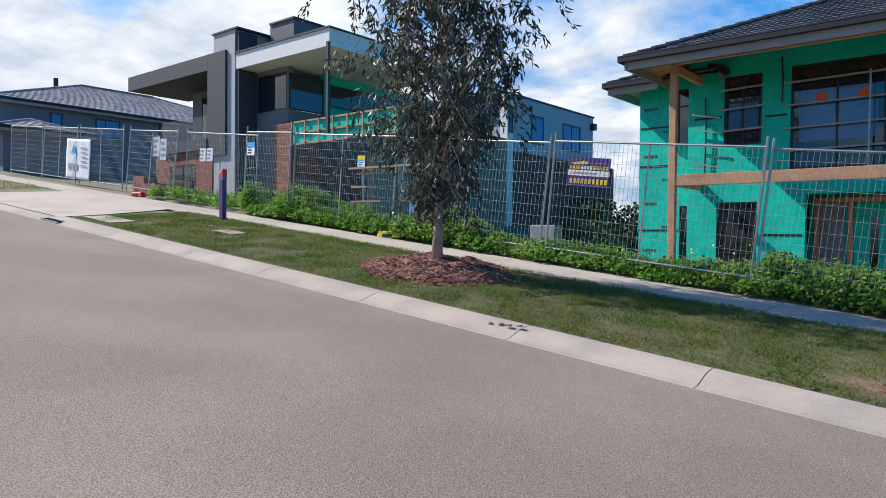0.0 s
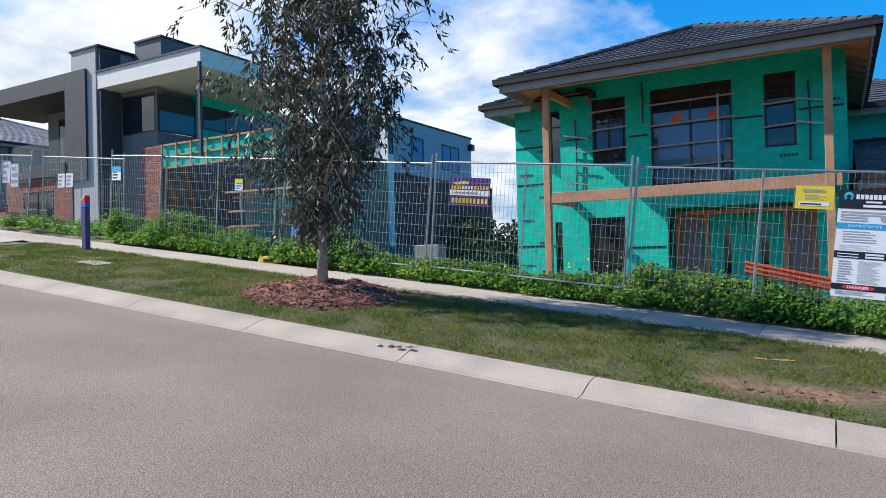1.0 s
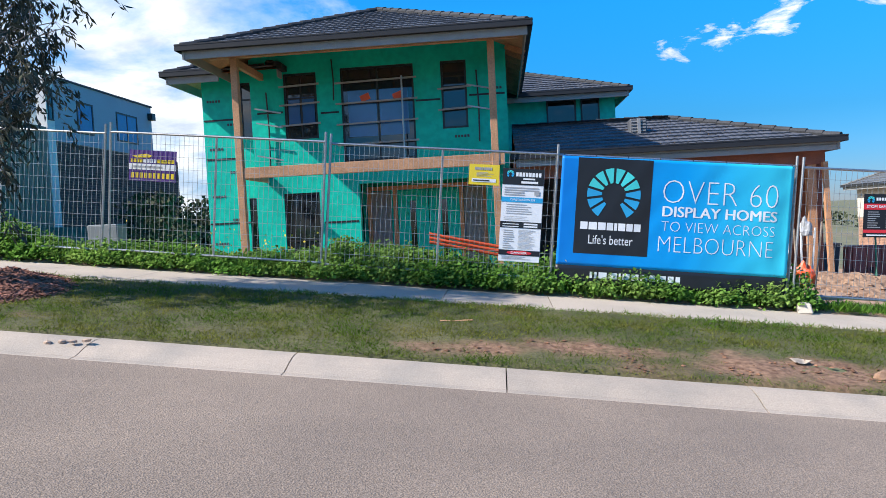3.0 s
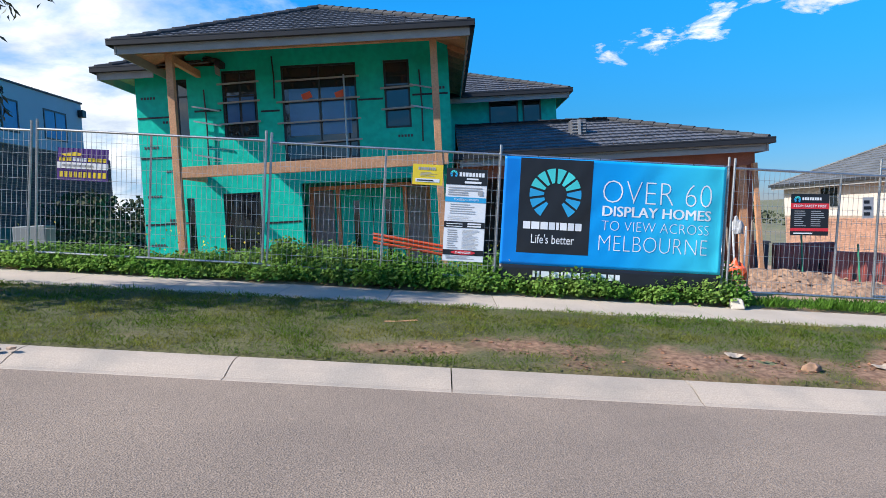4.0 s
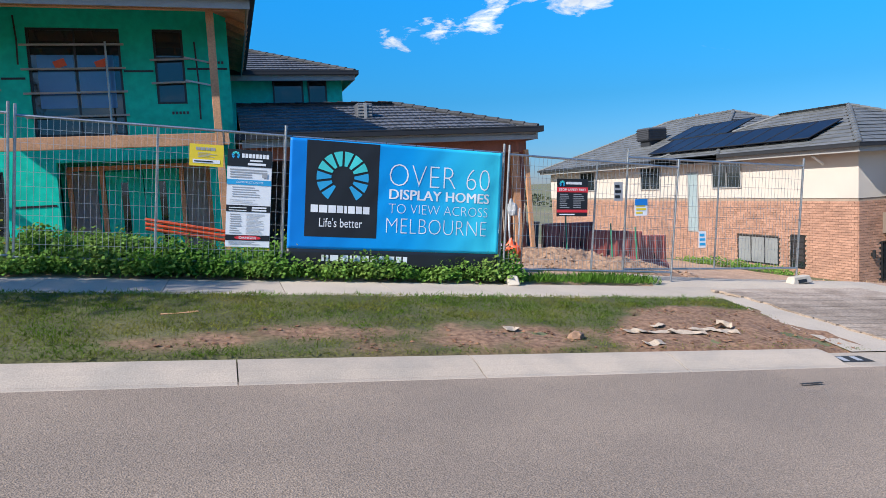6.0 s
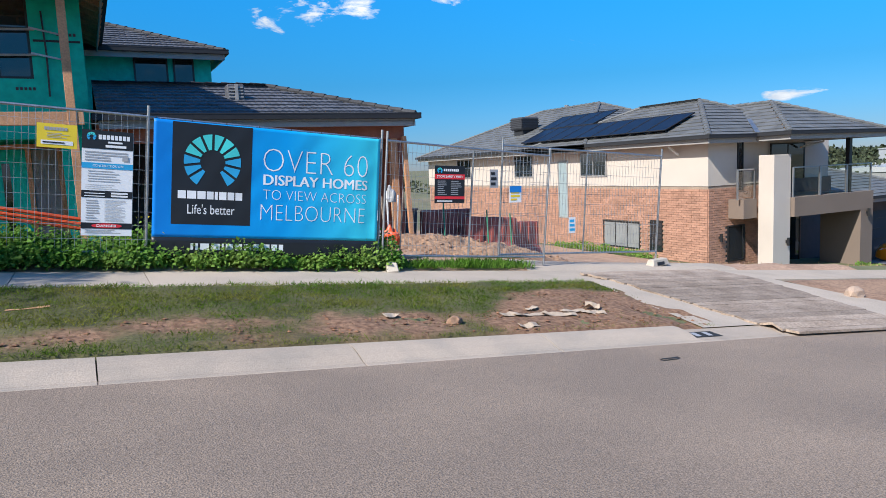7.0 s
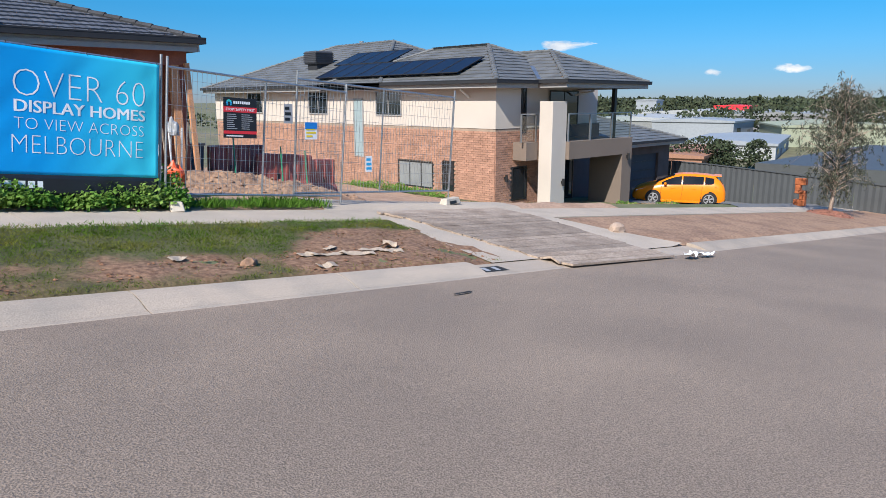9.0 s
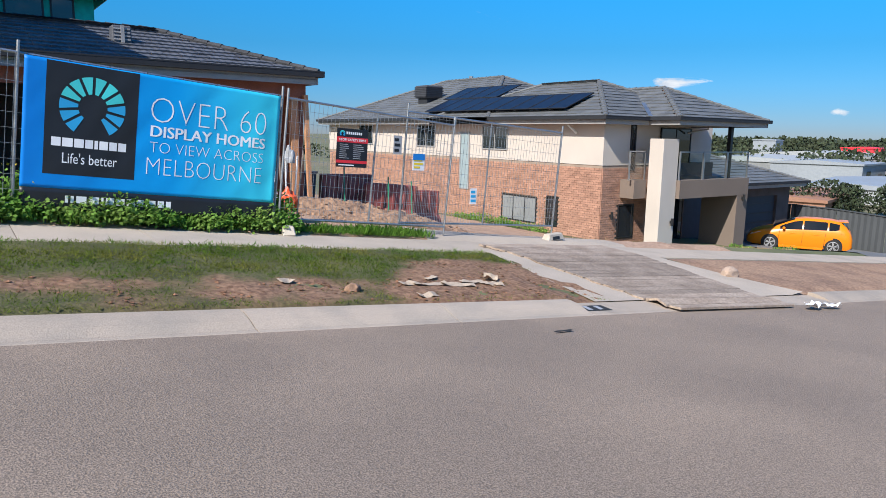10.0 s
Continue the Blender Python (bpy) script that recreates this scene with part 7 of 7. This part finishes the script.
        bm = boxed(cx + sx * 0.97 - 0.09, cx + sx * 0.97 + 0.09, cy + 2.72, cy + 2.84, g0 + 0.98, g0 + 1.10)
        part("wing_mirror", bm, M["car_paint"], c, bevel=0.03)
        for s in (1.35, 2.3):
            part("door_handle", boxed(cx + sx * 0.9 - 0.02, cx + sx * 0.9 + 0.02, cy + s, cy + s + 0.2, g0 + 0.8, g0 + 0.84), M["car_paint"], c)
        for s in (1.12, 2.02, 3.0):
            bm = bmesh.new()
            bar(bm, (cx + sx * 0.912, cy + s, g0 + 0.3), (cx + sx * 0.905, cy + s - 0.05, g0 + 0.92), 0.006, 0.012, (0, 1, 0))
            part("door_gap", bm, M["ink"], c)
        part("side_sill", boxed(cx + sx * 0.86 - 0.03, cx + sx * 0.86 + 0.03, cy + 1.15, cy + 2.95, g0 + 0.14, g0 + 0.24), M["car_paint"], c)
    part("bumper_insert", boxed(cx - 0.6, cx + 0.6, cy - 0.01, cy + 0.1, g0 + 0.24, g0 + 0.42), M["ink"], c)
    part("plate", boxed(cx - 0.19, cx + 0.19, cy - 0.012, cy + 0.02, g0 + 0.5, g0 + 0.61), M["print_grey"], c)
    bm = bmesh.new()
    box(bm, cx - 0.54, cx + 0.54, cy + 0.22, cy + 0.58, g0 + 1.41, g0 + 1.445)
    part("spoiler", bm, M["car_paint"], c, bevel=0.01)
    c.matrix_basis = pose(32.35, 16.3, g0, 0, 0, 25)


hatchback()


# ---- distance ----
def far_shed(az, dist, w, d, h, wall, roof, turn, label):
    a = radians(az)
    x, y = dist * math.sin(a), dist * math.cos(a)
    z = ground_z(x, y) - 0.5
    s = thing("warehouse", x, y, z, label, "warehouse", "industrial sheds downhill", "structure")
    m = Matrix.Translation((x, y, z)) @ Matrix.Rotation(radians(turn), 4, "Z")

    def bxm(x0, x1, y0, y1, z0, z1):
        bm = boxed(x0, x1, y0, y1, z0, z1)
        bm.transform(m)
        return bm
    h = 0.5 + h * 0.62
    part("wall", bxm(-w / 2, w / 2, -d / 2, d / 2, 0, h), wall, s)
    bm = bmesh.new()
    poly_prism(bm, [(-w / 2 - 0.3, -d / 2 - 0.3, h + 0.01), (-w / 2 - 0.3, d / 2 + 0.3, h + 0.01), (-w / 2 - 0.3, d / 2 + 0.3, h + 0.4), (-w / 2 - 0.3, 0, h + 0.4 + d * 0.03), (-w / 2 - 0.3, -d / 2 - 0.3, h + 0.4)], (w + 0.6, 0, 0))
    bm.transform(m)
    part("roof", bm, roof, s)
    n = max(int(w / 9), 1)
    for k in range(n):
        xx = -w / 2 + w * (k + 0.5) / n
        part("roller_door" if k % 2 else "window", bxm(xx - 1.8, xx + 1.8, -d / 2 - 0.06, -d / 2 - 0.01, 0.2 if k % 2 else h * 0.45, h * 0.62 if k % 2 else h * 0.75), M["dark_wall"] if k % 2 else M["glass_dark"], s)


M["shed_green"] = mat("pale_green_shed", (0.30, 0.33, 0.24), 0.8, vary=0.06, bump=0)
M["shed_brown"] = mat("brown_shed", (0.33, 0.17, 0.11), 0.8, vary=0.06, bump=0)
M["shed_pale"] = mat("pale_shed", (0.36, 0.38, 0.39), 0.8, vary=0.06, bump=0)
far_shed(67.6, 150, 36, 16, 4.0, M["shed_pale"], M["roof_white"], 16, "long white industrial shed with pale roof")
far_shed(65.0, 195, 22, 20, 8.0, M["roof_white"], M["roof_white"], 10, "white box warehouse")
far_shed(60.5, 230, 50, 34, 7.5, M["shed_grey"], M["shed_pale"], 20, "grey industrial shed with pale roof")
far_shed(64.5, 300, 60, 40, 9.0, M["shed_grey"], M["shed_pale"], 14, "grey industrial shed with pale roof")
far_shed(70.0, 260, 34, 30, 9.0, M["dark_wall"], M["shed_grey"], 20, "dark grey warehouse")
far_shed(73.5, 190, 30, 26, 7.0, M["shed_green"], M["shed_green"], 30, "pale green shed")
far_shed(77.5, 310, 34, 24, 6.0, M["shed_pale"], M["roof_white"], 24, "pale industrial shed")
far_shed(68.5, 380, 60, 30, 8.0, M["shed_pale"], M["roof_white"], 10, "distant pale warehouse")
far_shed(74.0, 400, 60, 30, 8.0, M["shed_grey"], M["shed_pale"], 18, "distant grey warehouse")
far_shed(81.0, 360, 50, 30, 7.0, M["shed_pale"], M["roof_white"], 30, "distant pale warehouse")
far_shed(64.0, 118, 24, 9, 3.0, M["shed_brown"], M["shed_brown"], 14, "low rust-brown shed")
far_shed(67.2, 330, 16, 14, 13.0, M["red"], M["red"], 10, "red industrial shed far away")
far_shed(60.9, 320, 9, 9, 17.0, M["roof_white"], M["roof_white"], 10, "white tower among the sheds")
far_shed(48.0, 320, 60, 40, 8.0, M["shed_grey"], M["roof_white"], 10, "pale shed far away")


def far_trees(name, spots, seed, label, size=(5, 9), per=26, clump=0.12):
    """Crowns of many tilted leaf clumps, each tree with an uneven outline."""
    rnd = np.random.RandomState(seed)
    P_, D_, S_ = [], [], []
    for x, y in spots:
        z, h = ground_z(x, y), rnd.uniform(*size)
        w = h * rnd.uniform(0.45, 0.85)
        for _ in range(per):
            a, q, v = rnd.rand() * math.tau, math.sqrt(rnd.rand()), rnd.rand()
            prof = math.sin(math.pi * (0.22 + 0.74 * v)) ** 0.5
            P_.append((x + w * q * prof * math.cos(a), y + w * q * prof * math.sin(a), z + h * (0.08 + 0.92 * v)))
            D_.append(rnd.normal(size=3))
            S_.append(h * clump * rnd.uniform(0.7, 1.5))
    ob = leaf_cloud(name, np.array(P_), np.array(D_), np.array(S_), 0.45, M["far_leaf"], fold=0.3)
    return tagged(ob, label, "trees", kind="stuff")


rnd = random.Random(77)
spots = []
for _ in range(2300):
    a, d = radians(rnd.choice((rnd.uniform(-28, -8), rnd.uniform(28, 86), rnd.uniform(28, 86)))), rnd.uniform(400, 760)
    spots.append((d * math.sin(a), d * math.cos(a)))
far_trees("far_woods", spots, 5, "dark green belt of gum trees along the horizon", (8, 13), 90, 0.15)
spots = [(d * math.sin(radians(a)), d * math.cos(radians(a))) for a, d in [(rnd.uniform(52, 90), rnd.uniform(200, 400)) for _ in range(330)] + [(rnd.uniform(20, 48), rnd.uniform(150, 350)) for _ in range(90)] + [(rnd.uniform(-24, -8), rnd.uniform(120, 320)) for _ in range(80)]]
far_trees("mid_woods", spots, 6, "scattered gum trees among the sheds", (5, 9), 90)
spots = [(112 * math.sin(radians(a)), 112 * math.cos(radians(a))) for a in (62.6, 65.2, 66.4, 66.8, 68.9)]
far_trees("yard_trees", spots, 8, "small grey-green trees behind the boundary fence", (3, 5), 600, 0.09)
side = [(-10.6, 20.5), (-11.6, 22.0), (-9.8, 23.5), (-10.9, 25.0), (-12.6, 24.0), (-9.6, 27.0)]
far_trees("side_bushes", side, 12, "dark green bushes in the side yard between the houses", (1.5, 2.3), 900, 0.07)
far_trees("hill_tree", [(-46, 33)], 9, "dark tree rising behind the hill house", (7.0, 7.1), 1600, 0.05)
yd = bmesh.new()
box(yd, 80, 125, 16, 31, -9.6, -5.4)
tagged(part("far_yard", yd, M["steel_fence"]), "dark roofed yard behind the boundary fence", "yard", kind="structure")
